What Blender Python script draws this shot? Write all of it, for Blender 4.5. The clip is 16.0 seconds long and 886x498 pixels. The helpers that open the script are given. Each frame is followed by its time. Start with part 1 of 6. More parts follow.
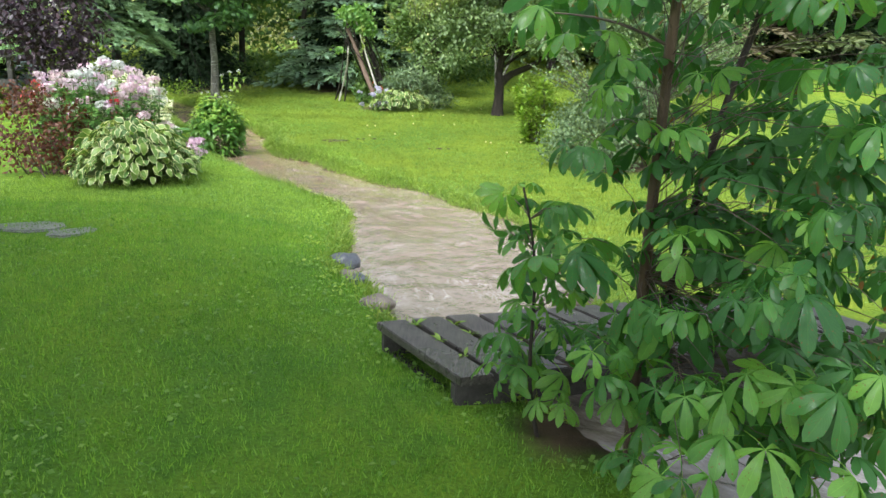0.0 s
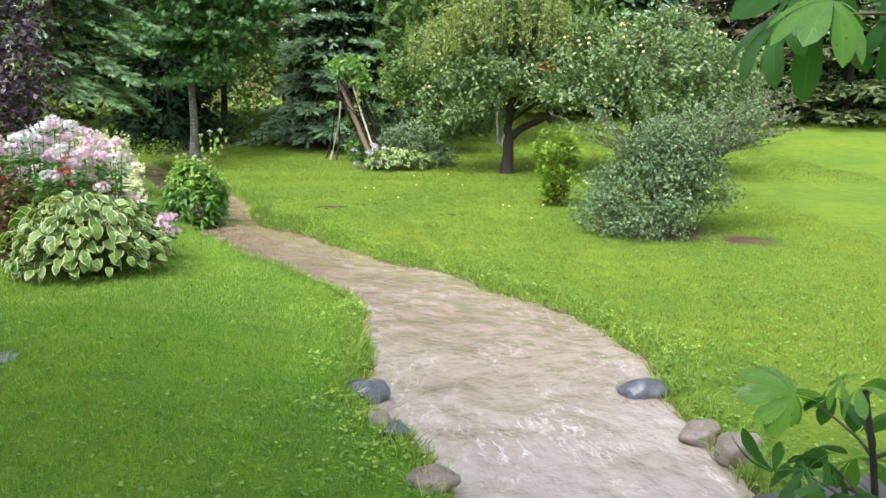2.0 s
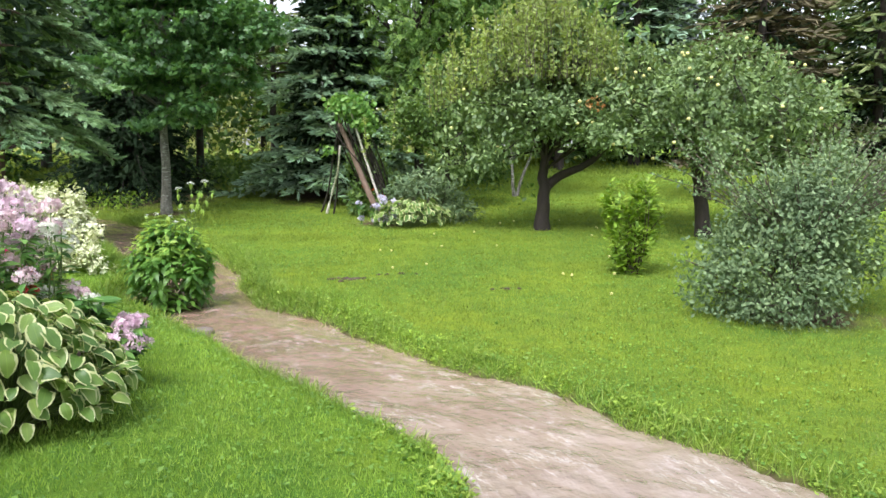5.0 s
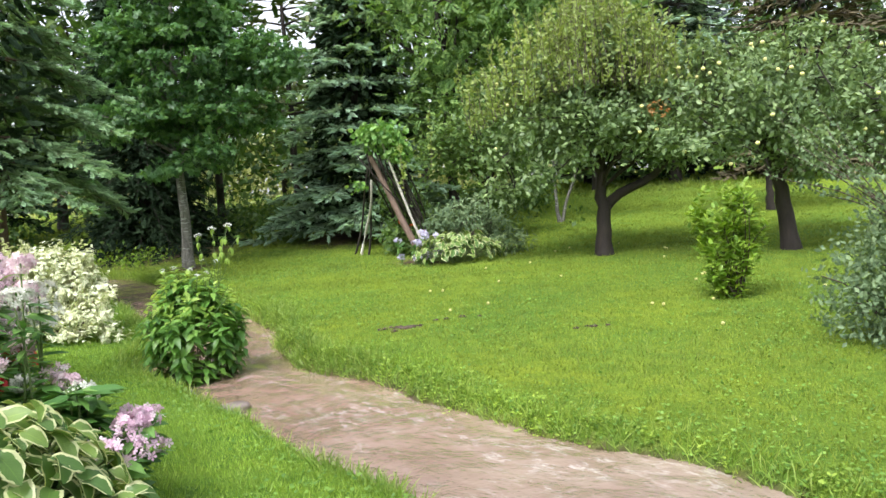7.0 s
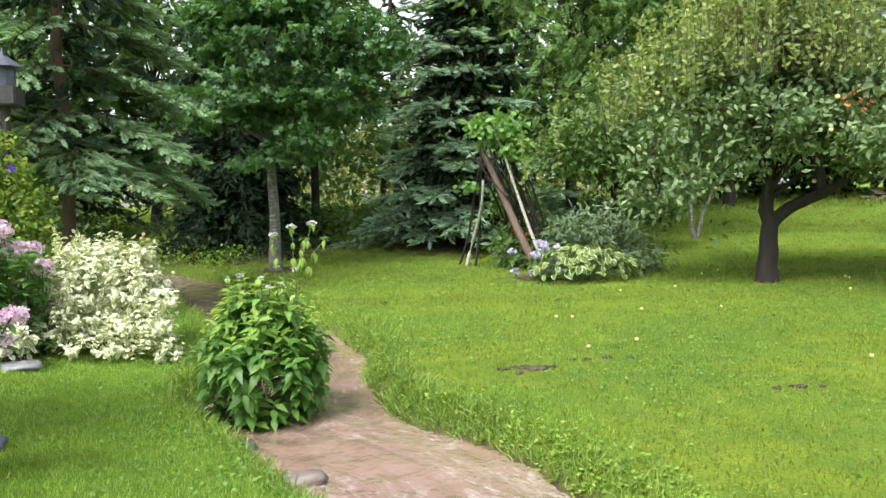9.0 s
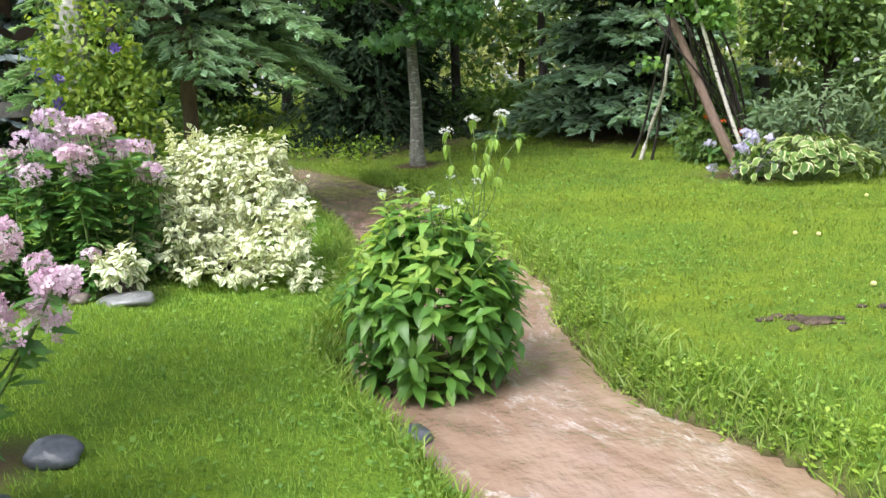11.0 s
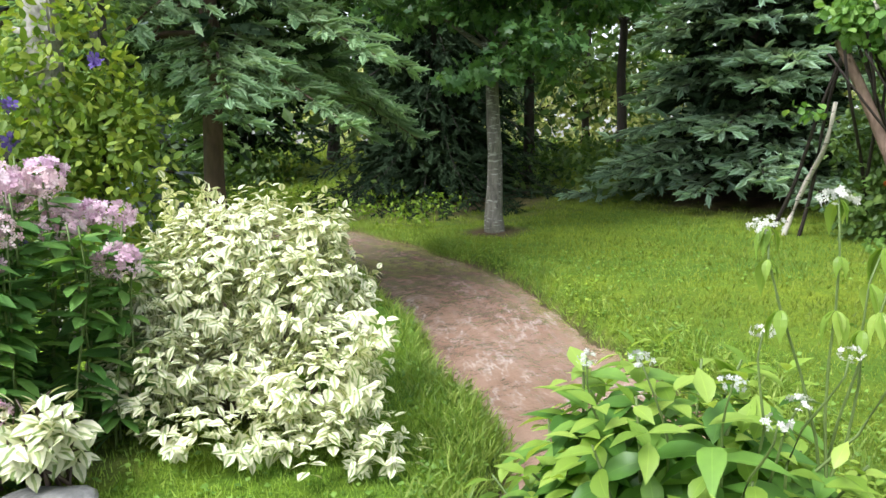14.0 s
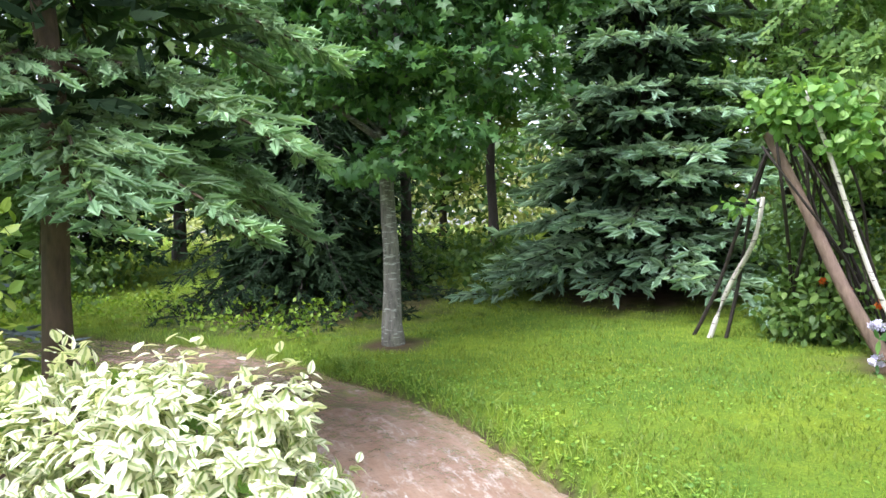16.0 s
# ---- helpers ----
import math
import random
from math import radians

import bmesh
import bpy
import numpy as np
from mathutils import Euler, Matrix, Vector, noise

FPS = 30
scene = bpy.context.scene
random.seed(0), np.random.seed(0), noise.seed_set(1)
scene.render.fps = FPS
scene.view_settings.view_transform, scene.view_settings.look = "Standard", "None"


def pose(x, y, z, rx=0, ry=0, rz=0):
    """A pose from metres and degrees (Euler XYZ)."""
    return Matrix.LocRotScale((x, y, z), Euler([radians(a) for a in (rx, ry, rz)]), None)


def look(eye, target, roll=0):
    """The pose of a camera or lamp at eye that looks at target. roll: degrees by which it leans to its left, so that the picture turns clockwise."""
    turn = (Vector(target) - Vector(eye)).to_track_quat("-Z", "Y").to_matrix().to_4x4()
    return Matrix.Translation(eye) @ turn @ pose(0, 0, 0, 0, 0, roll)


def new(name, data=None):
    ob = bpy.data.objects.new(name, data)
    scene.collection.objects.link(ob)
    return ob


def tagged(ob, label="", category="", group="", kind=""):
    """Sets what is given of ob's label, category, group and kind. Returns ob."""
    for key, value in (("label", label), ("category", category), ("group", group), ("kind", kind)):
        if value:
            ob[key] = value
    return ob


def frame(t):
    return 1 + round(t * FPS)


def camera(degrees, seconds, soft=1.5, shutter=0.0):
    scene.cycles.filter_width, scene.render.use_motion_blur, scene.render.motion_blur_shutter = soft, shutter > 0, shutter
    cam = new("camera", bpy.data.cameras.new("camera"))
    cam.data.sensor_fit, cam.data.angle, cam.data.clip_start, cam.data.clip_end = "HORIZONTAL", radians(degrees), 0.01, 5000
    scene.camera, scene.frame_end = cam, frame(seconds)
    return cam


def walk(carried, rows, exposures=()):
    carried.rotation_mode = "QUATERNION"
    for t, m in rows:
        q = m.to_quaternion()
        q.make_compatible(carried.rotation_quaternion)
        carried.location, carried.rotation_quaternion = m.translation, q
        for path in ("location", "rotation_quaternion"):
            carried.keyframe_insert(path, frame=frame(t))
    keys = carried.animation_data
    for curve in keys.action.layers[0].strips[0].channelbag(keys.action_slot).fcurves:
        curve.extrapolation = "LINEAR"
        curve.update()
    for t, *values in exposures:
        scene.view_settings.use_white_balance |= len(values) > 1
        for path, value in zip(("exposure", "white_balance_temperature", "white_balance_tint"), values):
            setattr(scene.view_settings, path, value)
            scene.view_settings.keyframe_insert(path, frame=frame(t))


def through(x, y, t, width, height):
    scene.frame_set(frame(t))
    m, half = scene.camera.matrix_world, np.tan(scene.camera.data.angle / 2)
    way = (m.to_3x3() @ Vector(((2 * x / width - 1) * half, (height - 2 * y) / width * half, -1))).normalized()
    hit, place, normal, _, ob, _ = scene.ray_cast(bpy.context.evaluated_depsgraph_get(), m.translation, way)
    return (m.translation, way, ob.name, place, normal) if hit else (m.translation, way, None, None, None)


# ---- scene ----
cam = camera(58.9, 16.0)
EXPOSURES = [(0.0, 1.2, 6100, 9), (1.0, 1.25, 6100, 12), (2.5, 1.15, 6100, 13), (7.0, 1.1, 6150, 15), (9.0, 1.15, 6150, 15), (12.5, 1.15, 6150, 13), (14.5, 1.1, 6150, 14), (15.2, 1.1, 6150, 14), (16.0, 1.5, 5850, 17)]
PATH = [
    (0, (0.036, -0.018, 1.563), (0.021, 1.928, 1.102), 1.2),
    (0.5, (-0.139, 0.435, 1.566), (-0.108, 2.391, 1.15), -0.2),
    (1, (-0.27, 0.908, 1.55), (-0.208, 2.869, 1.161), 0.2),
    (1.5, (-0.363, 1.328, 1.551), (-0.321, 3.288, 1.158), 0.1),
    (2, (-0.42, 1.725, 1.558), (-0.395, 3.697, 1.228), 0.3),
    (2.5, (-0.484, 2.159, 1.561), (-0.491, 4.146, 1.332), 0.8),
    (3, (-0.543, 2.605, 1.557), (-0.503, 4.598, 1.395), 0.2),
    (3.5, (-0.697, 3.053, 1.547), (-0.65, 5.045, 1.375), 0.6),
    (4, (-0.902, 3.483, 1.543), (-0.827, 5.472, 1.35), 0.4),
    (4.5, (-1.11, 3.868, 1.556), (-0.989, 5.854, 1.347), 0.4),
    (4.7, (-1.181, 4.04, 1.557), (-1.073, 6.025, 1.343), 0.5),
    (6.8, (-1.557, 5.444, 1.452), (-1.481, 7.438, 1.308), -4.3),
    (7, (-1.612, 5.616, 1.44), (-1.566, 7.612, 1.321), -4.3),
    (7.5, (-1.7, 6.056, 1.444), (-1.733, 8.056, 1.416), -4.3),
    (7.8, (-1.756, 6.283, 1.487), (-1.763, 8.283, 1.455), -3.3),
    (8, (-1.788, 6.509, 1.435), (-1.787, 8.509, 1.416), -3.1),
    (8.5, (-1.842, 6.923, 1.422), (-2.001, 8.917, 1.403), -2.2),
    (9, (-1.955, 7.382, 1.406), (-2.143, 9.371, 1.32), -1.8),
    (9.5, (-2.074, 7.793, 1.433), (-2.415, 9.76, 1.308), -1.4),
    (10, (-2.262, 8.225, 1.438), (-2.701, 10.16, 1.188), -1.8),
    (10.2, (-2.346, 8.364, 1.446), (-2.76, 10.301, 1.17), -2.0),
    (12.3, (-3.123, 9.802, 1.393), (-3.81, 11.629, 0.959), -3.8),
    (12.5, (-3.191, 9.935, 1.411), (-3.863, 11.779, 1.027), -3.8),
    (13, (-3.395, 10.287, 1.419), (-4.009, 12.154, 1.05), -2.9),
    (13.5, (-3.548, 10.572, 1.434), (-4.15, 12.458, 1.146), -4.7),
    (14, (-3.708, 10.874, 1.445), (-4.299, 12.771, 1.217), -1.0),
    (14.2, (-3.783, 10.992, 1.458), (-4.333, 12.9, 1.219), -0.7),
    (14.5, (-3.926, 11.194, 1.465), (-4.352, 13.136, 1.248), -1.8),
    (15, (-4.071, 11.442, 1.505), (-4.363, 13.417, 1.402), -3.4),
    (15.5, (-4.247, 11.679, 1.546), (-4.471, 13.666, 1.511), -2.9),
    (16, (-4.551, 11.889, 1.584), (-4.739, 13.881, 1.573), -2.0),
]
walk(cam, [(t, look(eye, target, roll)) for t, eye, target, roll in PATH], EXPOSURES)


# ---- world and light ----
world = bpy.data.worlds.new("overcast_sky")
scene.world = world
world.use_nodes = True
wn, wl = world.node_tree.nodes, world.node_tree.links
sky = wn.new("ShaderNodeTexSky")
sky.sky_type, sky.sun_disc = "NISHITA", False
sky.sun_elevation, sky.sun_rotation = radians(55), radians(210)
sky.air_density, sky.dust_density = 1.2, 3.0
pale = wn.new("ShaderNodeHueSaturation")
pale.inputs["Saturation"].default_value = 0.22
wl.new(sky.outputs[0], pale.inputs["Color"])
wl.new(pale.outputs[0], wn["Background"].inputs["Color"])
wn["Background"].inputs["Strength"].default_value = 0.17
sun = new("sun", bpy.data.lights.new("sun", "SUN"))
sun.data.energy, sun.data.angle, sun.data.color = 2.1, radians(25), (1.0, 0.98, 0.95)
sun.matrix_world = look((0, 0, 30), (-10 * math.sin(radians(210)), -10 * math.cos(radians(210)), 30 - 14.3))

# ---- materials ----
RNG = np.random.default_rng(7)


def nodes_of(name):
    m = bpy.data.materials.new(name)
    m.use_nodes = True
    nt = m.node_tree
    return m, nt, nt.nodes["Principled BSDF"], lambda a, b: nt.links.new(a, b)


def ramp_node(nt, stops):
    r = nt.nodes.new("ShaderNodeValToRGB")
    e = r.color_ramp.elements
    while len(e) < len(stops):
        e.new(0.5)
    for k, (p, c) in zip(e, stops):
        k.position, k.color = p, (*c, 1)
    return r


def noise_node(nt, scale, detail=4, rough=0.6, coord="Object", stretch=None):
    n = nt.nodes.new("ShaderNodeTexNoise")
    n.inputs["Scale"].default_value, n.inputs["Detail"].default_value, n.inputs["Roughness"].default_value = scale, detail, rough
    tc = nt.nodes.new("ShaderNodeTexCoord")
    out = tc.outputs[coord]
    if stretch:
        mp = nt.nodes.new("ShaderNodeMapping")
        mp.inputs["Scale"].default_value = stretch
        nt.links.new(out, mp.inputs["Vector"])
        out = mp.outputs[0]
    nt.links.new(out, n.inputs["Vector"])
    return n


def mix_node(nt, fac, a, b, mode="MIX"):
    m = nt.nodes.new("ShaderNodeMix")
    m.data_type, m.blend_type = "RGBA", mode
    for sock, v in ((m.inputs["Factor"], fac), (m.inputs["A"], a), (m.inputs["B"], b)):
        if isinstance(v, (int, float)):
            sock.default_value = v
        elif isinstance(v, tuple):
            sock.default_value = (*v, 1)
        else:
            nt.links.new(v, sock)
    return m.outputs["Result"]


def bump_node(nt, height, strength, distance=0.02):
    b = nt.nodes.new("ShaderNodeBump")
    b.inputs["Strength"].default_value, b.inputs["Distance"].default_value = strength, distance
    nt.links.new(height, b.inputs["Height"])
    return b.outputs[0]


def leaf_mat(name, dark, mid, light, rough=0.45, through=0.35, margin=None, edge=0.62, spots=None, single=False, warm=(1.15, 1.1, 0.55), tips=None, shine=0.4, veins=0.0):
    """Leaf surface: tone varies from leaf to leaf and over the crown; margin: colour of a pale leaf edge."""
    m, nt, p, link = nodes_of(name)
    if single:
        rnd = nt.nodes.new("ShaderNodeObjectInfo").outputs["Random"]
    else:
        rnd = nt.nodes.new("ShaderNodeNewGeometry").outputs["Random Per Island"]
    r = ramp_node(nt, [(0.0, dark), (0.5, mid), (1.0, light)])
    link(rnd, r.inputs[0])
    big = noise_node(nt, 1.3, 3)
    tone = ramp_node(nt, [(0.3, (0.78, 0.8, 0.82)), (0.7, (1.15, 1.12, 1.0))])
    link(big.outputs[0], tone.inputs[0])
    col = mix_node(nt, 1.0, r.outputs[0], tone.outputs[0], "MULTIPLY")
    uv = nt.nodes.new("ShaderNodeUVMap")
    sep = nt.nodes.new("ShaderNodeSeparateXYZ")
    link(uv.outputs[0], sep.inputs[0])
    ab = nt.nodes.new("ShaderNodeMath")
    ab.operation = "ABSOLUTE"
    link(sep.outputs[0], ab.inputs[0])
    if margin:
        wob = noise_node(nt, 9.0, 3, coord="UV")
        ad = nt.nodes.new("ShaderNodeMath")
        ad.operation = "MULTIPLY_ADD"
        ad.inputs[1].default_value = 0.5
        link(wob.outputs[0], ad.inputs[0])
        link(ab.outputs[0], ad.inputs[2])
        er = ramp_node(nt, [(edge + 0.2, (0, 0, 0)), (edge + 0.3, (1, 1, 1))])
        link(ad.outputs[0], er.inputs[0])
        col = mix_node(nt, er.outputs[0], col, margin)
    rib = ramp_node(nt, [(0.0, (1.25, 1.22, 1.1)), (0.07, (1, 1, 1))])
    link(ab.outputs[0], rib.inputs[0])
    col = mix_node(nt, 1.0, col, rib.outputs[0], "MULTIPLY")
    if tips:
        tip = ramp_node(nt, [(0.1, (0.55, 0.56, 0.46)), (0.9, tips)])
        link(sep.outputs[1], tip.inputs[0])
        col = mix_node(nt, 1.0, col, tip.outputs[0], "MULTIPLY")
    if spots:
        sn = noise_node(nt, 14.0, 3)
        sr = ramp_node(nt, [(0.63, (0, 0, 0)), (0.7, (1, 1, 1))])
        link(sn.outputs[0], sr.inputs[0])
        col = mix_node(nt, sr.outputs[0], col, spots)
    link(col, p.inputs["Base Color"])
    p.inputs["Roughness"].default_value = rough
    p.inputs["Specular IOR Level"].default_value = shine
    if veins:
        run = nt.nodes.new("ShaderNodeMath")
        run.operation = "MULTIPLY_ADD"
        run.inputs[1].default_value = -0.28
        link(ab.outputs[0], run.inputs[0])
        link(sep.outputs[1], run.inputs[2])
        wave = nt.nodes.new("ShaderNodeMath")
        wave.operation = "PINGPONG"
        wave.inputs[1].default_value = 0.04
        link(run.outputs[0], wave.inputs[0])
        link(bump_node(nt, wave.outputs[0], veins, 0.1), p.inputs["Normal"])
    tr = nt.nodes.new("ShaderNodeBsdfTranslucent")
    lit = mix_node(nt, 1.0, col, warm, "MULTIPLY")
    link(lit, tr.inputs["Color"])
    ms = nt.nodes.new("ShaderNodeMixShader")
    ms.inputs[0].default_value = through
    link(p.outputs[0], ms.inputs[1])
    link(tr.outputs[0], ms.inputs[2])
    link(ms.outputs[0], nt.nodes["Material Output"].inputs["Surface"])
    return m


def bark_mat(name, a, b, scale=18.0, bands=None):
    m, nt, p, link = nodes_of(name)
    n = noise_node(nt, scale, 6, 0.7, stretch=(1, 1, 0.25))
    r = ramp_node(nt, [(0.3, a), (0.7, b)])
    link(n.outputs[0], r.inputs[0])
    col = r.outputs[0]
    if bands:
        n2 = noise_node(nt, 9.0, 3, 0.6, stretch=(1, 1, 5))
        r2 = ramp_node(nt, [(0.58, (0, 0, 0)), (0.64, (1, 1, 1))])
        link(n2.outputs[0], r2.inputs[0])
        col = mix_node(nt, r2.outputs[0], col, bands)
    big = noise_node(nt, 2.5, 3)
    moss = ramp_node(nt, [(0.45, (1, 1, 1)), (0.75, (0.7, 0.78, 0.6))])
    link(big.outputs[0], moss.inputs[0])
    col = mix_node(nt, 1.0, col, moss.outputs[0], "MULTIPLY")
    link(col, p.inputs["Base Color"])
    p.inputs["Roughness"].default_value = 0.85
    link(bump_node(nt, n.outputs[0], 0.8, 0.02), p.inputs["Normal"])
    return m


def rock_mat(name, a, b, rough=0.6):
    m, nt, p, link = nodes_of(name)
    n, n2 = noise_node(nt, 6.0, 6, 0.65), noise_node(nt, 60.0, 4, 0.6)
    r = ramp_node(nt, [(0.3, a), (0.7, b)])
    link(n.outputs[0], r.inputs[0])
    r2 = ramp_node(nt, [(0.3, (0.75, 0.75, 0.75)), (0.7, (1.2, 1.2, 1.2))])
    link(n2.outputs[0], r2.inputs[0])
    link(mix_node(nt, 1.0, r.outputs[0], r2.outputs[0], "MULTIPLY"), p.inputs["Base Color"])
    p.inputs["Roughness"].default_value = rough
    link(bump_node(nt, n.outputs[0], 0.5, 0.03), p.inputs["Normal"])
    return m


def plain_mat(name, a, b, rough=0.6, scale=25.0):
    m, nt, p, link = nodes_of(name)
    n = noise_node(nt, scale, 5, 0.6)
    r = ramp_node(nt, [(0.3, a), (0.7, b)])
    link(n.outputs[0], r.inputs[0])
    link(r.outputs[0], p.inputs["Base Color"])
    p.inputs["Roughness"].default_value = rough
    link(bump_node(nt, n.outputs[0], 0.3, 0.005), p.inputs["Normal"])
    return m


def lawn_mat():
    m, nt, p, link = nodes_of("lawn_turf")
    fine, mid, big = noise_node(nt, 55.0, 5, 0.7), noise_node(nt, 5.0, 4, 0.6), noise_node(nt, 0.6, 3, 0.55)
    r = ramp_node(nt, [(0.25, (0.063, 0.11, 0.016)), (0.55, (0.147, 0.235, 0.028)), (0.8, (0.228, 0.32, 0.044))])
    link(fine.outputs[0], r.inputs[0])
    r2 = ramp_node(nt, [(0.3, (0.75, 0.85, 0.8)), (0.7, (1.25, 1.12, 0.9))])
    link(mid.outputs[0], r2.inputs[0])
    r3 = ramp_node(nt, [(0.35, (0.82, 0.92, 0.95)), (0.65, (1.2, 1.1, 0.85))])
    link(big.outputs[0], r3.inputs[0])
    col = mix_node(nt, 1.0, r.outputs[0], r2.outputs[0], "MULTIPLY")
    col = mix_node(nt, 1.0, col, r3.outputs[0], "MULTIPLY")
    # Tints the turf deeper green, strongest on the shaded near lawn.
    lush = nt.nodes.new("ShaderNodeAttribute")
    lush.attribute_name = "lush"
    col = mix_node(nt, lush.outputs["Fac"], col, mix_node(nt, 1.0, col, (0.88, 1.1, 1.05), "MULTIPLY"))
    at = nt.nodes.new("ShaderNodeAttribute")
    at.attribute_name = "soil"
    soil = ramp_node(nt, [(0.3, (0.05, 0.035, 0.022)), (0.7, (0.13, 0.09, 0.055))])
    link(mid.outputs[0], soil.inputs[0])
    col = mix_node(nt, at.outputs["Fac"], col, soil.outputs[0])
    link(col, p.inputs["Base Color"])
    p.inputs["Roughness"].default_value = 0.9
    p.inputs["Specular IOR Level"].default_value = 0.15
    link(bump_node(nt, fine.outputs[0], 0.9, 0.03), p.inputs["Normal"])
    return m


def water_mat():
    """Silt-laden water: brown and grey swirls, sky reflection tinted into the near reach, thin pale foam lines, sharp
    small ripples.
    """
    m, nt, p, link = nodes_of("muddy_water")
    silt = noise_node(nt, 1.7, 7, 0.7, coord="UV", stretch=(1.2, 0.75, 1))
    r = ramp_node(nt, [(0.3, (0.205, 0.132, 0.093)), (0.5, (0.265, 0.18, 0.13)), (0.7, (0.325, 0.235, 0.178))])
    link(silt.outputs[0], r.inputs[0])
    uv = nt.nodes.new("ShaderNodeUVMap")
    run = nt.nodes.new("ShaderNodeSeparateXYZ")
    link(uv.outputs[0], run.inputs[0])
    part_way = nt.nodes.new("ShaderNodeMapRange")
    part_way.inputs["From Min"].default_value, part_way.inputs["From Max"].default_value = 9.0, 16.0
    link(run.outputs[1], part_way.inputs["Value"])
    # Paler, greyer near reach: the sky's reflection is painted into the base colour.
    grey = ramp_node(nt, [(0.0, (1.12, 1.34, 1.56)), (0.4, (1.05, 1.18, 1.28)), (1.0, (1.02, 1.0, 0.98))])
    link(part_way.outputs[0], grey.inputs[0])
    body = mix_node(nt, 1.0, r.outputs[0], grey.outputs[0], "MULTIPLY")
    where = noise_node(nt, 1.7, 4, 0.6, coord="UV", stretch=(1.1, 0.6, 1))
    wr = ramp_node(nt, [(0.44, (0, 0, 0)), (0.62, (1, 1, 1))])
    link(where.outputs[0], wr.inputs[0])
    line = noise_node(nt, 5.5, 7, 0.66, coord="UV", stretch=(1.3, 0.45, 1))
    lr = ramp_node(nt, [(0.455, (0, 0, 0)), (0.485, (0.9, 0.9, 0.9)), (0.5, (1, 1, 1)), (0.54, (0, 0, 0))])
    link(line.outputs[0], lr.inputs[0])
    foam = noise_node(nt, 11.0, 6, 0.75, coord="UV", stretch=(1.2, 0.6, 1))
    fr = ramp_node(nt, [(0.43, (0, 0, 0)), (0.66, (0.85, 0.85, 0.85))])
    link(foam.outputs[0], fr.inputs[0])
    f = mix_node(nt, 1.0, lr.outputs[0], wr.outputs[0], "MULTIPLY")
    f = mix_node(nt, 1.0, f, fr.outputs[0], "MULTIPLY")
    link(mix_node(nt, f, body, (0.64, 0.61, 0.57)), p.inputs["Base Color"])
    p.inputs["Roughness"].default_value = 0.03
    p.inputs["IOR"].default_value = 1.45
    p.inputs["Coat Weight"].default_value, p.inputs["Coat Roughness"].default_value = 0.6, 0.04
    p.inputs["Specular IOR Level"].default_value = 1.0
    rip = noise_node(nt, 5.5, 5, 0.55, coord="UV", stretch=(1.0, 0.75, 1))
    fine = noise_node(nt, 34.0, 3, 0.6, coord="UV", stretch=(1.0, 0.6, 1))
    add = nt.nodes.new("ShaderNodeMath")
    add.operation = "MULTIPLY_ADD"
    add.inputs[1].default_value = 0.07
    link(fine.outputs[0], add.inputs[0])
    link(rip.outputs[0], add.inputs[2])
    link(bump_node(nt, add.outputs[0], 0.85, 0.05), p.inputs["Normal"])
    return m


def plank_mat():
    m, nt, p, link = nodes_of("wet_weathered_planks")
    g = noise_node(nt, 14.0, 6, 0.65, stretch=(6, 0.5, 6))
    st = noise_node(nt, 3.0, 4)
    r = ramp_node(nt, [(0.3, (0.022, 0.021, 0.021)), (0.7, (0.085, 0.078, 0.074))])
    link(g.outputs[0], r.inputs[0])
    oi = nt.nodes.new("ShaderNodeObjectInfo")
    tone = ramp_node(nt, [(0.0, (0.75, 0.75, 0.75)), (1.0, (1.2, 1.15, 1.1))])
    link(oi.outputs["Random"], tone.inputs[0])
    col = mix_node(nt, 1.0, r.outputs[0], tone.outputs[0], "MULTIPLY")
    link(col, p.inputs["Base Color"])
    rr = ramp_node(nt, [(0.35, (0.22, 0.22, 0.22)), (0.65, (0.5, 0.5, 0.5))])
    link(st.outputs[0], rr.inputs[0])
    link(rr.outputs[0], p.inputs["Roughness"])
    link(bump_node(nt, g.outputs[0], 0.4, 0.006), p.inputs["Normal"])
    return m


M_LAWN, M_WATER, M_PLANK = lawn_mat(), water_mat(), plank_mat()
M_BLADE = leaf_mat("grass_blades", (0.12, 0.18, 0.024), (0.195, 0.275, 0.037), (0.285, 0.36, 0.062), 0.5, 0.42)
# Deeper green blades: part of the near lawn's shade is in this colour.
M_BLADE2 = leaf_mat("shade_green_grass_blades", (0.09, 0.22, 0.026), (0.16, 0.345, 0.04), (0.255, 0.455, 0.065), 0.5, 0.42)
M_BLADE3 = leaf_mat("pale_grass_blades", (0.157, 0.28, 0.045), (0.252, 0.414, 0.067), (0.381, 0.532, 0.112), 0.5, 0.42)
M_TALL = leaf_mat("tall_grass", (0.13, 0.23, 0.03), (0.21, 0.34, 0.05), (0.34, 0.44, 0.11), 0.5, 0.42)
M_CLOVER = leaf_mat("clover_leaves", (0.1, 0.21, 0.035), (0.16, 0.31, 0.055), (0.24, 0.4, 0.08), 0.5, 0.4)
M_CHEST = leaf_mat("chestnut_leaf", (0.055, 0.17, 0.05), (0.108, 0.28, 0.066), (0.21, 0.43, 0.085), 0.22, 0.52, spots=(0.2, 0.09, 0.03), single=True, veins=0.2)
M_HOSTA = leaf_mat("hosta_leaf", (0.07, 0.15, 0.033), (0.135, 0.245, 0.05), (0.245, 0.36, 0.085), 0.4, 0.32, margin=(0.53, 0.56, 0.28), edge=0.77, single=True, veins=0.2)
M_HOSTAJ = leaf_mat("hosta_leaf_rest", (0.07, 0.15, 0.033), (0.135, 0.245, 0.05), (0.245, 0.36, 0.085), 0.4, 0.32, margin=(0.53, 0.56, 0.28), edge=0.77)
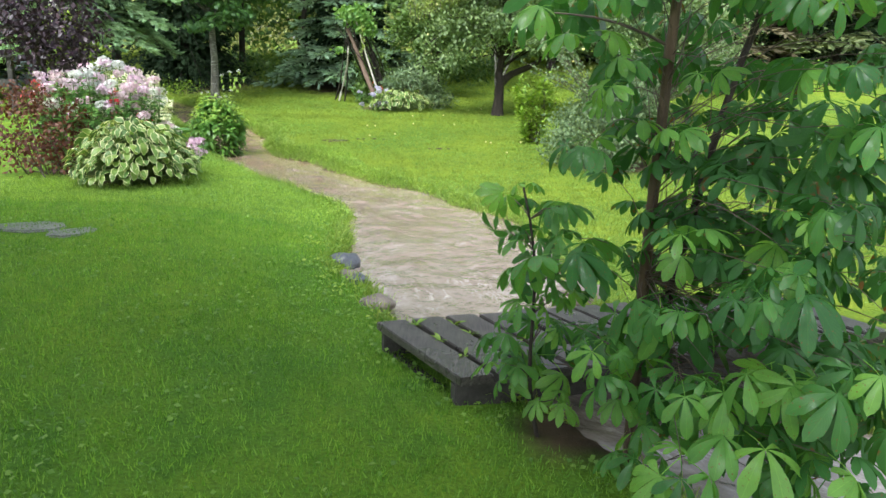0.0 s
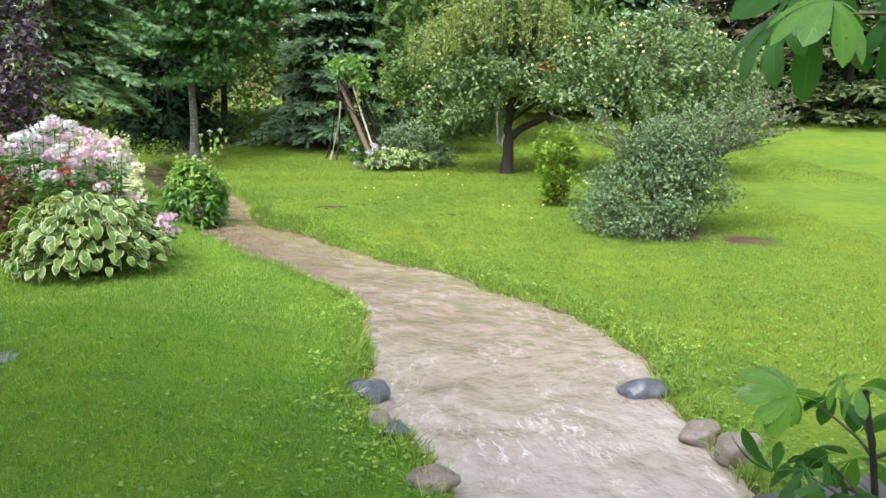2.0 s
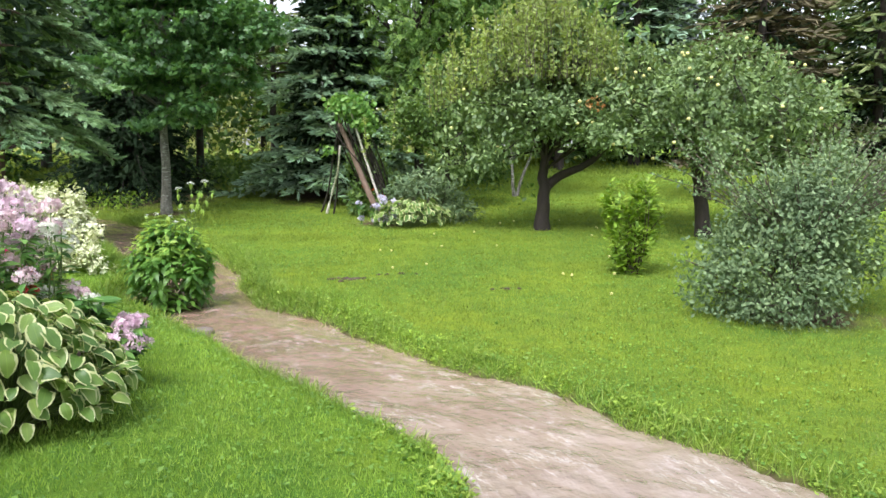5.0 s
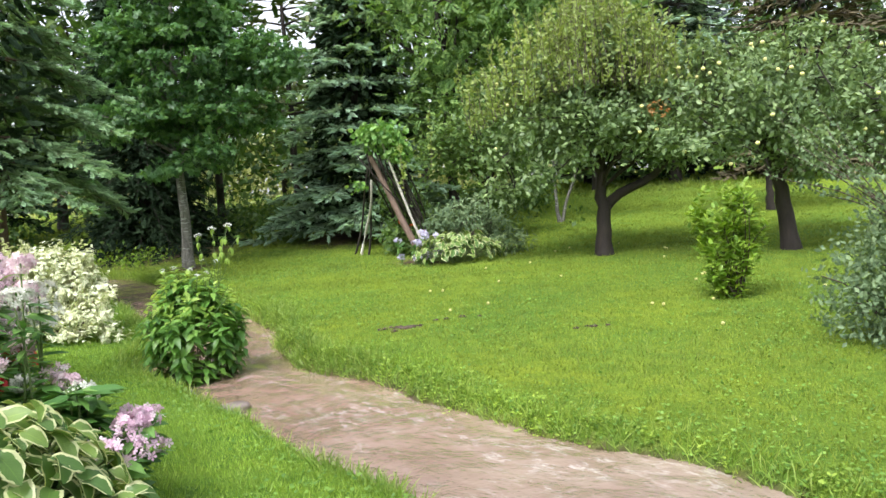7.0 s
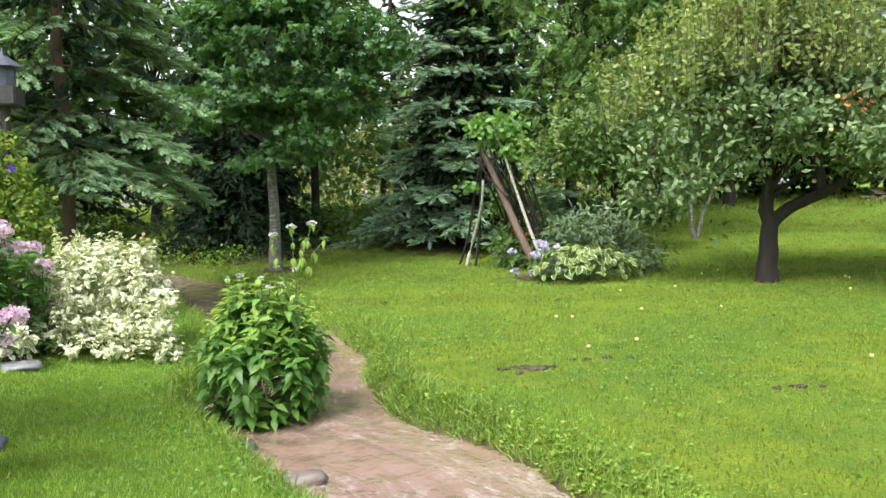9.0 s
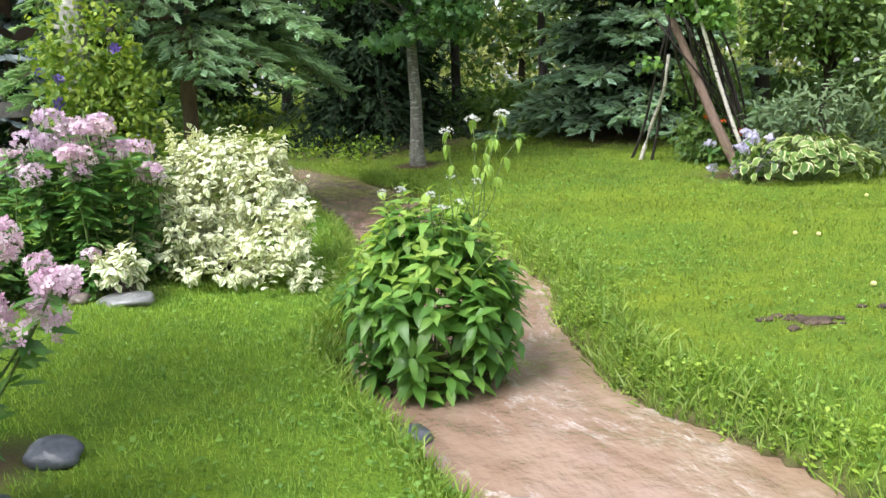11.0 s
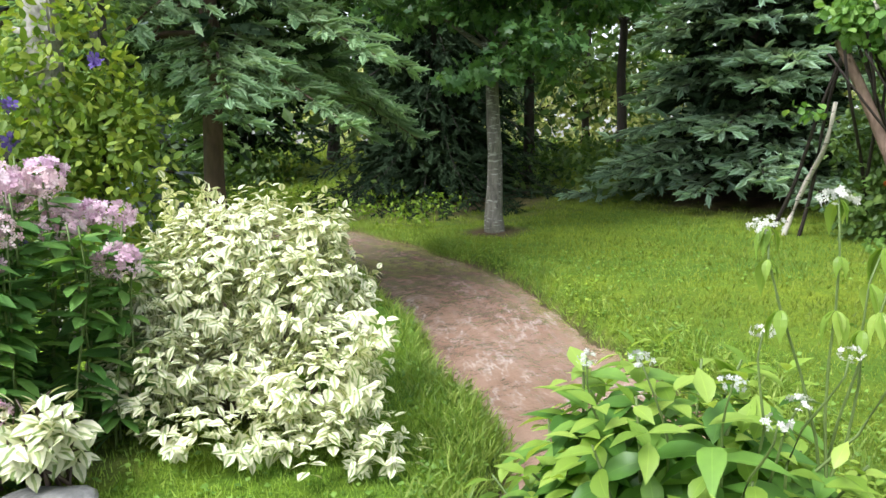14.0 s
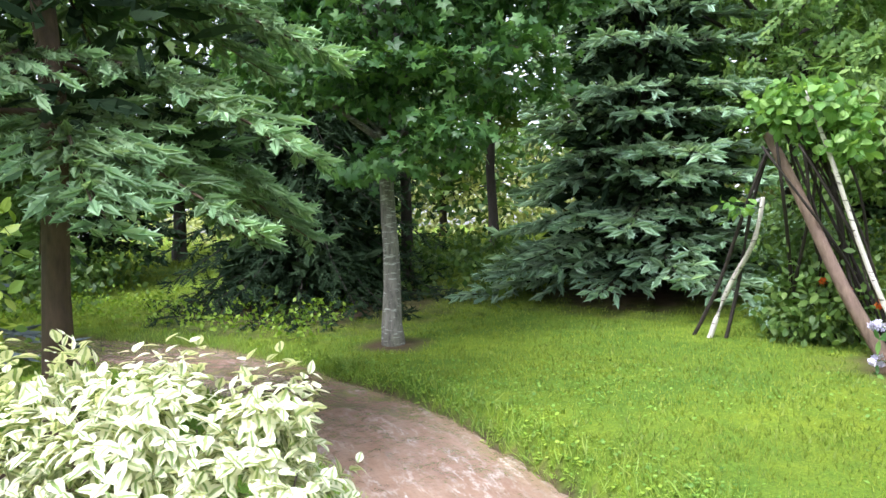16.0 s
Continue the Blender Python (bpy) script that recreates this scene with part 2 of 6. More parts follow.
M_DOGW = leaf_mat("variegated_leaf", (0.2, 0.3, 0.1), (0.3, 0.4, 0.16), (0.45, 0.52, 0.27), 0.5, 0.2, margin=(0.76, 0.77, 0.56), edge=0.27)
M_DOGWS = leaf_mat("variegated_leaf_near", (0.2, 0.3, 0.1), (0.3, 0.4, 0.16), (0.45, 0.52, 0.27), 0.5, 0.2, margin=(0.76, 0.77, 0.56), edge=0.27, single=True)
M_ELDER = leaf_mat("shrub_leaf", (0.06, 0.16, 0.03), (0.115, 0.265, 0.045), (0.21, 0.4, 0.08), 0.4, 0.38)
M_ELDERS = leaf_mat("shrub_leaf_near", (0.07, 0.18, 0.03), (0.13, 0.29, 0.05), (0.25, 0.44, 0.085), 0.4, 0.38, single=True)
M_YOUNG = leaf_mat("young_leaf", (0.19, 0.33, 0.045), (0.29, 0.45, 0.075), (0.42, 0.57, 0.13), 0.42, 0.45)
M_PHLOXL = leaf_mat("phlox_leaf", (0.055, 0.15, 0.035), (0.11, 0.255, 0.06), (0.2, 0.37, 0.09), 0.45, 0.35)
M_PINK = leaf_mat("pink_petals", (0.63, 0.4, 0.56), (0.75, 0.55, 0.68), (0.84, 0.71, 0.79), 0.6, 0.3, warm=(1.0, 1.0, 1.0))
M_BLUSH = leaf_mat("blush_petals", (0.6, 0.42, 0.5), (0.7, 0.53, 0.6), (0.8, 0.7, 0.74), 0.6, 0.3, warm=(1.0, 1.0, 1.0))
M_MAGENTA = leaf_mat("magenta_petals", (0.55, 0.02, 0.16), (0.68, 0.05, 0.24), (0.76, 0.14, 0.34), 0.6, 0.25, warm=(1.0, 1.0, 1.0))
M_RED = leaf_mat("red_petals", (0.5, 0.02, 0.03), (0.62, 0.04, 0.06), (0.7, 0.1, 0.12), 0.6, 0.2)
M_ORANGE = leaf_mat("orange_petals", (0.6, 0.08, 0.01), (0.7, 0.12, 0.02), (0.75, 0.2, 0.04), 0.6, 0.2)
M_WHITE = leaf_mat("white_petals", (0.6, 0.62, 0.58), (0.72, 0.73, 0.68), (0.8, 0.8, 0.76), 0.6, 0.3, warm=(1.0, 1.0, 1.0))
M_LILAC = leaf_mat("lilac_petals", (0.45, 0.42, 0.62), (0.58, 0.55, 0.72), (0.68, 0.66, 0.78), 0.6, 0.3, warm=(1.0, 1.0, 1.0))
M_VIOLET = leaf_mat("violet_petals", (0.08, 0.05, 0.25), (0.13, 0.08, 0.36), (0.2, 0.14, 0.45), 0.6, 0.3, warm=(1.0, 1.0, 1.0))
M_REDLEAF = leaf_mat("red_brown_leaf", (0.06, 0.02, 0.015), (0.12, 0.045, 0.03), (0.2, 0.09, 0.05), 0.5, 0.3)
M_PURPLE = leaf_mat("purple_leaf", (0.022, 0.013, 0.022), (0.04, 0.024, 0.036), (0.07, 0.042, 0.055), 0.4, 0.15)
M_GREYL = leaf_mat("grey_green_leaf", (0.085, 0.14, 0.07), (0.15, 0.225, 0.115), (0.235, 0.32, 0.17), 0.65, 0.25, shine=0.2)
M_BRIGHTL = leaf_mat("bright_leaf", (0.11, 0.21, 0.02), (0.19, 0.33, 0.03), (0.31, 0.44, 0.06), 0.45, 0.4)
M_APPLE = leaf_mat("apple_leaf", (0.085, 0.145, 0.055), (0.145, 0.225, 0.085), (0.24, 0.335, 0.135), 0.45, 0.28)
M_APPLETOP = leaf_mat("apple_shoot_leaf", (0.165, 0.24, 0.06), (0.245, 0.33, 0.09), (0.34, 0.42, 0.135), 0.5, 0.4)
M_MAPLE = leaf_mat("maple_leaf", (0.04, 0.108, 0.034), (0.08, 0.185, 0.056), (0.145, 0.29, 0.08), 0.42, 0.35)
M_ASH = leaf_mat("ash_leaf", (0.07, 0.15, 0.035), (0.13, 0.24, 0.06), (0.23, 0.36, 0.1), 0.45, 0.4)
M_WOODL = leaf_mat("woodland_leaf", (0.035, 0.085, 0.018), (0.07, 0.14, 0.03), (0.13, 0.21, 0.05), 0.5, 0.4)
# Darker leaf: shade on the round tree and wigwam undergrowth is in the colour.
M_MIDL = leaf_mat("shade_toned_leaf", (0.06, 0.12, 0.03), (0.11, 0.2, 0.045), (0.19, 0.29, 0.075), 0.5, 0.35)
M_VINE = leaf_mat("vine_leaf", (0.1, 0.23, 0.05), (0.18, 0.36, 0.085), (0.3, 0.48, 0.14), 0.45, 0.45)
M_CLEM = leaf_mat("clematis_leaf", (0.1, 0.19, 0.03), (0.19, 0.3, 0.04), (0.32, 0.4, 0.065), 0.5, 0.4)
M_SPRUCE = leaf_mat("spruce_needles", (0.135, 0.225, 0.12), (0.235, 0.355, 0.205), (0.365, 0.49, 0.325), 0.6, 0.35, tips=(1.35, 1.42, 1.42), shine=0.25)
M_BLUE = leaf_mat("blue_spruce_needles", (0.143, 0.224, 0.16), (0.254, 0.36, 0.268), (0.39, 0.51, 0.41), 0.6, 0.35, tips=(1.35, 1.42, 1.45), shine=0.25)
M_SILVER = leaf_mat("silver_spruce_needles", (0.07, 0.1, 0.11), (0.12, 0.16, 0.175), (0.2, 0.25, 0.26), 0.55, 0.1)
# Near-black needles; the colour also paints shade inside crowns and below conifers.
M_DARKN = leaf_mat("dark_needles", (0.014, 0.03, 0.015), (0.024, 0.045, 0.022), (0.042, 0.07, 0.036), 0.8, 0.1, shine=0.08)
M_PINE = leaf_mat("pine_needles", (0.075, 0.11, 0.045), (0.13, 0.17, 0.07), (0.2, 0.235, 0.105), 0.7, 0.2, shine=0.15)
M_RUST = leaf_mat("dry_needles", (0.085, 0.075, 0.045), (0.135, 0.118, 0.072), (0.19, 0.165, 0.105), 0.8, 0.15, shine=0.15)
M_BARK = bark_mat("brown_bark", (0.05, 0.032, 0.022), (0.13, 0.085, 0.055))
M_DBARK = bark_mat("dark_bark", (0.014, 0.011, 0.009), (0.042, 0.03, 0.023))
M_MEADOW = leaf_mat("meadow_leaf", (0.27, 0.31, 0.1), (0.39, 0.43, 0.17), (0.5, 0.53, 0.26), 0.6, 0.4)
M_DRYL = leaf_mat("withered_leaf", (0.3, 0.12, 0.03), (0.42, 0.2, 0.06), (0.5, 0.3, 0.12), 0.6, 0.3)
M_WEEDJ = leaf_mat("bank_weed_leaf", (0.16, 0.27, 0.03), (0.25, 0.39, 0.05), (0.38, 0.51, 0.09), 0.45, 0.4)
M_WEED = leaf_mat("weed_leaf", (0.12, 0.24, 0.03), (0.2, 0.35, 0.05), (0.3, 0.45, 0.08), 0.45, 0.4, single=True)
M_GBARK = bark_mat("grey_bark", (0.045, 0.04, 0.034), (0.25, 0.24, 0.2), 22, bands=(0.36, 0.37, 0.33))
M_BIRCH = bark_mat("birch_bark", (0.42, 0.38, 0.33), (0.6, 0.56, 0.5), 10, bands=(0.06, 0.05, 0.045))
M_LOG = bark_mat("weathered_pole", (0.13, 0.085, 0.065), (0.25, 0.17, 0.13), 26)
M_STEM = plain_mat("green_stem", (0.08, 0.13, 0.03), (0.13, 0.19, 0.05))
M_TWIG = plain_mat("twig", (0.05, 0.035, 0.025), (0.1, 0.07, 0.05))
M_ROCKG = rock_mat("grey_rock", (0.03, 0.036, 0.045), (0.12, 0.13, 0.15), 0.35)
M_ROCKB = rock_mat("brown_rock", (0.11, 0.09, 0.075), (0.27, 0.22, 0.185), 0.5)
M_SLAB = rock_mat("wet_slate", (0.11, 0.115, 0.11), (0.24, 0.245, 0.235), 0.28)
M_SOIL = rock_mat("dark_soil", (0.03, 0.022, 0.014), (0.1, 0.07, 0.045), 0.9)
M_LEAD = plain_mat("dark_painted_metal", (0.05, 0.055, 0.075), (0.1, 0.11, 0.14), 0.4)
M_PALE = plain_mat("pale_weathered_wood", (0.14, 0.13, 0.12), (0.5, 0.48, 0.45), 0.7)
M_OLDW = plain_mat("old_grey_wood", (0.02, 0.018, 0.016), (0.06, 0.054, 0.05), 0.8)
M_APPLEF = plain_mat("yellow_apple", (0.5, 0.5, 0.16), (0.68, 0.62, 0.25), 0.35)

# ---- geometry helpers ----


def unit(v):
    return v / np.maximum(np.linalg.norm(v, axis=-1, keepdims=True), 1e-9)


def np_mesh(name, verts, tris, mat, uv=None, smooth=True):
    me = bpy.data.meshes.new(name)
    verts, tris = np.asarray(verts, np.float32), np.asarray(tris, np.int32)
    n = tris.shape[1]
    me.vertices.add(len(verts))
    me.vertices.foreach_set("co", verts.ravel())
    me.loops.add(tris.size)
    me.loops.foreach_set("vertex_index", tris.ravel())
    me.polygons.add(len(tris))
    me.polygons.foreach_set("loop_start", np.arange(0, tris.size, n, dtype=np.int32))
    me.polygons.foreach_set("use_smooth", np.full(len(tris), smooth))
    if uv is not None:
        layer = me.uv_layers.new(name="UVMap")
        layer.data.foreach_set("uv", np.asarray(uv, np.float32)[tris.ravel()].ravel())
    me.materials.append(mat)
    me.update(calc_edges=True)
    return me


def thing(name, base, label, category, group="", kind=""):
    ob = new(name)
    ob.empty_display_size = 0.1
    ob.location = base
    return tagged(ob, label, category, group, kind)


def origin_of(ob):
    p = Vector((0, 0, 0))
    while ob is not None:
        p = p + ob.location
        ob = ob.parent
    return np.array(p)


JOINED = {"stems", "stalks", "twigs", "leaves", "foliage", "crown", "boughs", "shoots", "shoot_leaves", "flower_stalks", "stalk_leaves", "undergrowth", "vine", "climber", "twigwork"}


def np_part(name, parent, verts, tris, mat, uv=None, smooth=True, label=""):
    """One mesh under a thing; the points are given in the world."""
    ob = new(name, np_mesh(name, np.asarray(verts) - origin_of(parent), tris, mat, uv, smooth))
    ob.parent = parent
    return tagged(ob, label, kind="stuff" if name in JOINED else "")


def part(name, bm, mat, parent, label="", bevel=0.0):
    """Links a bmesh, given in the world, as one mesh object under a thing or a part."""
    if bevel:
        bmesh.ops.bevel(bm, geom=bm.edges[:], offset=bevel, segments=2, affect="EDGES", clamp_overlap=True)
    o = origin_of(parent)
    bmesh.ops.translate(bm, verts=bm.verts[:], vec=(-o[0], -o[1], -o[2]))
    me = bpy.data.meshes.new(name)
    bm.to_mesh(me)
    bm.free()
    me.materials.append(mat)
    ob = new(name, me)
    ob.parent = parent
    return tagged(ob, label)


def box_bm(size, m):
    bm = bmesh.new()
    bmesh.ops.create_cube(bm, size=1, matrix=m @ Matrix.Diagonal((*size, 1)))
    return bm


def cyl_bm(r1, r2, h, m, seg=16):
    bm = bmesh.new()
    bmesh.ops.create_cone(bm, cap_ends=True, segments=seg, radius1=r1, radius2=r2, depth=h, matrix=m)
    return bm


def rock_bm(size, seed, rough=0.22):
    """A rounded boulder, its base at z = 0."""
    bm = bmesh.new()
    bmesh.ops.create_icosphere(bm, subdivisions=3, radius=1)
    off = Vector((seed * 3.7, seed * 1.3, seed * 7.1))
    for v in bm.verts:
        d = v.co.normalized()
        k = 1 + rough * noise.noise(d * 1.3 + off) * 1.6 + 0.06 * noise.noise(d * 5 + off)
        v.co = Vector((d.x * k * size[0], d.y * k * size[1], d.z * k * size[2]))
    for f in bm.faces:
        f.smooth = True
    return bm


class Bag:
    """Collects pieces of one mesh."""

    def __init__(self):
        self.v, self.t, self.u, self.n = [], [], [], 0

    def add(self, v, t, u=None):
        self.v.append(v)
        self.t.append(t + self.n)
        self.u.append(u if u is not None else np.zeros((len(v), 2)))
        self.n += len(v)
        return self

    def out(self):
        return np.concatenate(self.v), np.concatenate(self.t), np.concatenate(self.u)


def tube(bag, pts, radii, sides=7):
    """A tapering round limb along the points."""
    pts = np.asarray(pts, float)
    tan = unit(np.gradient(pts, axis=0))
    ref = np.where(np.abs(tan[:, 2:3]) > 0.9, np.array([[1.0, 0, 0]]), np.array([[0, 0, 1.0]]))
    a = unit(np.cross(tan, ref))
    b = np.cross(tan, a)
    ang = np.linspace(0, 2 * np.pi, sides, endpoint=False)
    ring = np.cos(ang)[None, :, None] * a[:, None] + np.sin(ang)[None, :, None] * b[:, None]
    v = (pts[:, None] + ring * np.asarray(radii, float)[:, None, None]).reshape(-1, 3)
    n = len(pts)
    i, j = np.meshgrid(np.arange(n - 1), np.arange(sides), indexing="ij")
    q0, q1 = i * sides + j, i * sides + (j + 1) % sides
    q2, q3 = q1 + sides, q0 + sides
    t = np.concatenate([np.stack([q0, q1, q2], -1).reshape(-1, 3), np.stack([q0, q2, q3], -1).reshape(-1, 3)])
    cap = np.array([[(n - 1) * sides + k, (n - 1) * sides + (k + 1) % sides, (n - 1) * sides + (k + 2) % sides] for k in range(0, sides - 2, 2)])
    bag.add(v, np.concatenate([t, cap]))


def bend(a, b, n=8, sag=0.0, wob=0.05, rng=RNG):
    """Points of a slightly crooked limb from a to b."""
    a, b = np.asarray(a, float), np.asarray(b, float)
    s = np.linspace(0, 1, n)[:, None]
    size = np.linalg.norm(b - a)
    w = rng.normal(0, wob * size, (3, 3))
    p = a + (b - a) * s + np.sin(np.pi * s) * w[0] + np.sin(2 * np.pi * s) * w[1] * 0.5
    p[:, 2] -= sag * size * np.sin(np.pi * s[:, 0])
    return p


# Leaf outlines: length 1 along +y from the stalk, face up; u runs -1..1 across, v 0..1 along.
def leaf_shape(widths, fold=0.12, droop=0.1, steps=None):
    n = len(widths)
    ys = np.linspace(0, 1, n + 2) if steps is None else np.array([0, *steps, 1.0])
    v, u = [(0, 0, 0)], [(0, 0)]
    for y, w in zip(ys[1:-1], widths):
        z = -droop * y * y
        v += [(-w, y, z + fold * w), (0, y, z), (w, y, z + fold * w)]
        u += [(-1, y), (0, y), (1, y)]
    v.append((0, 1, -droop))
    u.append((0, 1))
    t = [(0, 2, 1), (0, 3, 2)]
    for k in range(n - 1):
        a = 1 + 3 * k
        t += [(a, a + 1, a + 4), (a, a + 4, a + 3), (a + 1, a + 2, a + 5), (a + 1, a + 5, a + 4)]
    a, e = 1 + 3 * (n - 1), len(v) - 1
    t += [(a, a + 1, e), (a + 1, a + 2, e)]
    return np.array(v, float), np.array(t), np.array(u, float)


OVAL = leaf_shape([0.26, 0.24])
OVAL4 = leaf_shape([0.27])
SLIM = leaf_shape([0.13, 0.12], droop=0.25)
BROAD = leaf_shape([0.3, 0.42, 0.33], fold=0.2, droop=0.3)
DIAMOND = (np.array([(0, 0, 0), (-0.3, 0.5, 0.06), (0.3, 0.5, 0.06), (0, 1, -0.08)], float), np.array([(0, 2, 1), (1, 2, 3)]), np.array([(0, 0), (-1, 0.5), (1, 0.5), (0, 1)], float))
SPIKE = (np.array([(-0.5, 0, 0), (0.5, 0, 0), (0, 1, 0.2)], float), np.array([(0, 1, 2)]), np.array([(-1, 0), (1, 0), (0, 1)], float))


def sprig_shape(n=9, width=0.075, flat=0.55, seed=1, core=0.09, reach=0.3):
    """A needle-bearing shoot: length 1 along +y, a dense middle and needles standing off it."""
    r = np.random.default_rng(seed)
    v, t, u = [], [], []
    for k in range(n):
        y = 0.02 + 0.86 * k / n
        for side in (-1, 1):
            ang = r.uniform(-0.5, 1.1)
            out = np.array([side * math.cos(ang), 0.7, flat * math.sin(ang)])
            out = out / np.linalg.norm(out) * (reach * (1 - 0.3 * y) * r.uniform(0.8, 1.15))
            a = len(v)
            v += [(0, y - width / 2, 0), (0, y + width / 2, 0.0), (out[0], y + out[1], out[2])]
            u += [(0.3, 0), (0.3, 0), (0.3, 1)]
            t.append((a, a + 1, a + 2))
    a = len(v)
    v += [(0, 0, 0.02), (-core, 0.35, -0.02), (core, 0.35, -0.02), (0, 0.45, 0.08), (-core * 0.8, 0.75, -0.02), (core * 0.8, 0.75, -0.02), (0, 1.06, 0.03)]
    u += [(0.3, 0), (0.3, 0.4), (0.3, 0.4), (0.3, 0.5), (0.3, 0.7), (0.3, 0.7), (0.3, 1)]
    t += [(a, a + 3, a + 1), (a, a + 2, a + 3), (a + 1, a + 3, a + 4), (a + 3, a + 2, a + 5), (a + 4, a + 3, a + 6), (a + 3, a + 5, a + 6)]
    return np.array(v, float), np.array(t), np.array(u, float)


SPRIG_DARK = sprig_shape(4, 0.13, 0.9, 5, 0.06, 0.42)
SPRIG, SPRIG_FAR = sprig_shape(4, 0.15, 0.7, 1, 0.11, 0.4), sprig_shape(3, 0.24, 0.5, 2, 0.16)


def brush_shape(n=12, seed=9, reach=0.27):
    """A plump conifer shoot: needles standing off all round a three-sided stem, length 1 along +y."""
    r = np.random.default_rng(seed)
    v, t, u = [], [], []
    for k in range(n):
        y, a = 0.02 + 0.8 * k / n, k * 2.4 + r.uniform(-0.3, 0.3)
        w = reach * (1 - 0.25 * y) * r.uniform(0.85, 1.15)
        i = len(v)
        v += [(0, y - 0.06, 0), (0, y + 0.07, 0), (math.cos(a) * w, y + 0.2, math.sin(a) * w * 0.8)]
        u += [(0.3, 0.1), (0.3, 0.3), (0.3, 1)]
        t.append((i, i + 1, i + 2))
    for k in range(3):
        a = 2.1 * k + 0.3
        i = len(v)
        v += [(0, 0, 0), (math.cos(a) * 0.17, 0.45, math.sin(a) * 0.15), (-math.cos(a) * 0.17, 0.5, -math.sin(a) * 0.15), (0, 1.08, 0)]
        u += [(0.3, 0.1), (0.3, 0.5), (0.3, 0.5), (0.3, 1)]
        t += [(i, i + 1, i + 3), (i, i + 3, i + 2)]
    return np.array(v, float), np.array(t), np.array(u, float)


BRUSH, BRUSH_FAR = brush_shape(12, 9, 0.29), brush_shape(6, 4, 0.36)


def lobed_shape():
    """A five-lobed maple leaf, length 1 along +y, slightly cupped."""
    rim = [(2.75, 0.42), (2.15, 0.62), (1.75, 0.36), (1.2, 0.64), (0.75, 0.34), (0.32, 0.4), (0.0, 0.62)]
    rim = rim + [(-a, r) for a, r in rim[-2::-1]]
    v, u = [(0, 0.42, 0.04)], [(0, 0.5)]
    for a, r in rim:
        v.append((math.sin(a) * r, 0.42 + math.cos(a) * r, -0.18 * r * r))
        u.append((math.copysign(min(1, abs(math.sin(a)) * r * 1.6), a), 0.5 + 0.5 * math.cos(a)))
    t = [(0, k + 1, k) for k in range(1, len(rim))]
    return np.array(v, float), np.array(t), np.array(u, float)


LOBED = lobed_shape()


def pinnate_shape(pairs=4):
    """A compound leaf of small leaflets in pairs."""
    b = Bag()
    v, t, u = DIAMOND
    for k in range(pairs):
        y = 0.2 + 0.7 * k / pairs
        for side in (-1, 1):
            c, s = math.cos(side * -1.05), math.sin(side * -1.05)
            w = v * 0.34
            b.add(np.stack([w[:, 0] * c - w[:, 1] * s, w[:, 0] * s + w[:, 1] * c + y, w[:, 2] - 0.12 * y * y], 1), t, u)
    w = v * 0.36
    b.add(w + np.array([0, 0.8, -0.1]), t, u)
    return b.out()


PINNATE = pinnate_shape()


def scatter(shape, pos, axis, face, size, wide=1.0):
    """Copies of a leaf outline: stalk end at pos, along axis, face towards face."""
    v, t, u = shape
    y = unit(np.asarray(axis, float))
    x = unit(np.cross(y, face))
    z = np.cross(x, y)
    size = np.broadcast_to(np.asarray(size, float), (len(pos),))
    wide = np.broadcast_to(np.asarray(wide, float), (len(pos),))
    p = pos[:, None] + size[:, None, None] * (v[None, :, 0:1] * wide[:, None, None] * x[:, None] + v[None, :, 1:2] * y[:, None] + v[None, :, 2:3] * z[:, None])
    tt = t[None] + (np.arange(len(pos)) * len(v))[:, None, None]
    return p.reshape(-1, 3), tt.reshape(-1, t.shape[1]), np.tile(u, (len(pos), 1))


def rand_dirs(n, rng, up=0.0, flat=1.0):
    d = rng.normal(0, 1, (n, 3))
    d[:, 2] = d[:, 2] * flat + up
    return unit(d)


# ---- ground and stream ----
def smooth01(x):
    x = np.clip(x, 0, 1)
    return x * x * (3 - 2 * x)


def water_z(y):
    return np.interp(y, [-6, 4, 6, 9, 12, 13, 15, 17.5, 19, 20, 26], [-0.16, -0.06, -0.02, 0.0, 0.04, 0.06, 0.16, 0.4, 0.5, 0.6, 0.8])


def lawn_z(x, y):
    z = np.interp(y, [-6, 4, 6, 9, 12, 13, 15, 17, 19.7, 22, 24.5, 27, 30, 35, 60, 200], [-0.05, 0.02, 0.05, 0.07, 0.18, 0.25, 0.33, 0.5, 0.59, 0.84, 1.1, 1.35, 1.56, 1.75, 2.5, 6.2])
    rise = np.interp(y, [0, 3, 6, 8, 12.6, 14, 17, 22], [0.06, 0.12, 0.2, 0.2, 0.19, 0.1, 0.05, 0.0])
    edge = np.interp(y, [q[1] for q in LEFT_BANK], [q[0] for q in LEFT_BANK])
    bumps = 0.012 * np.sin(1.7 * x + 0.6 * y) * np.sin(1.3 * y - 0.5 * x) + 0.006 * np.sin(5.1 * x + 2 * y) * np.sin(4.3 * y)
    return z + smooth01((edge - x - 0.15) / 1.6) * rise + bumps


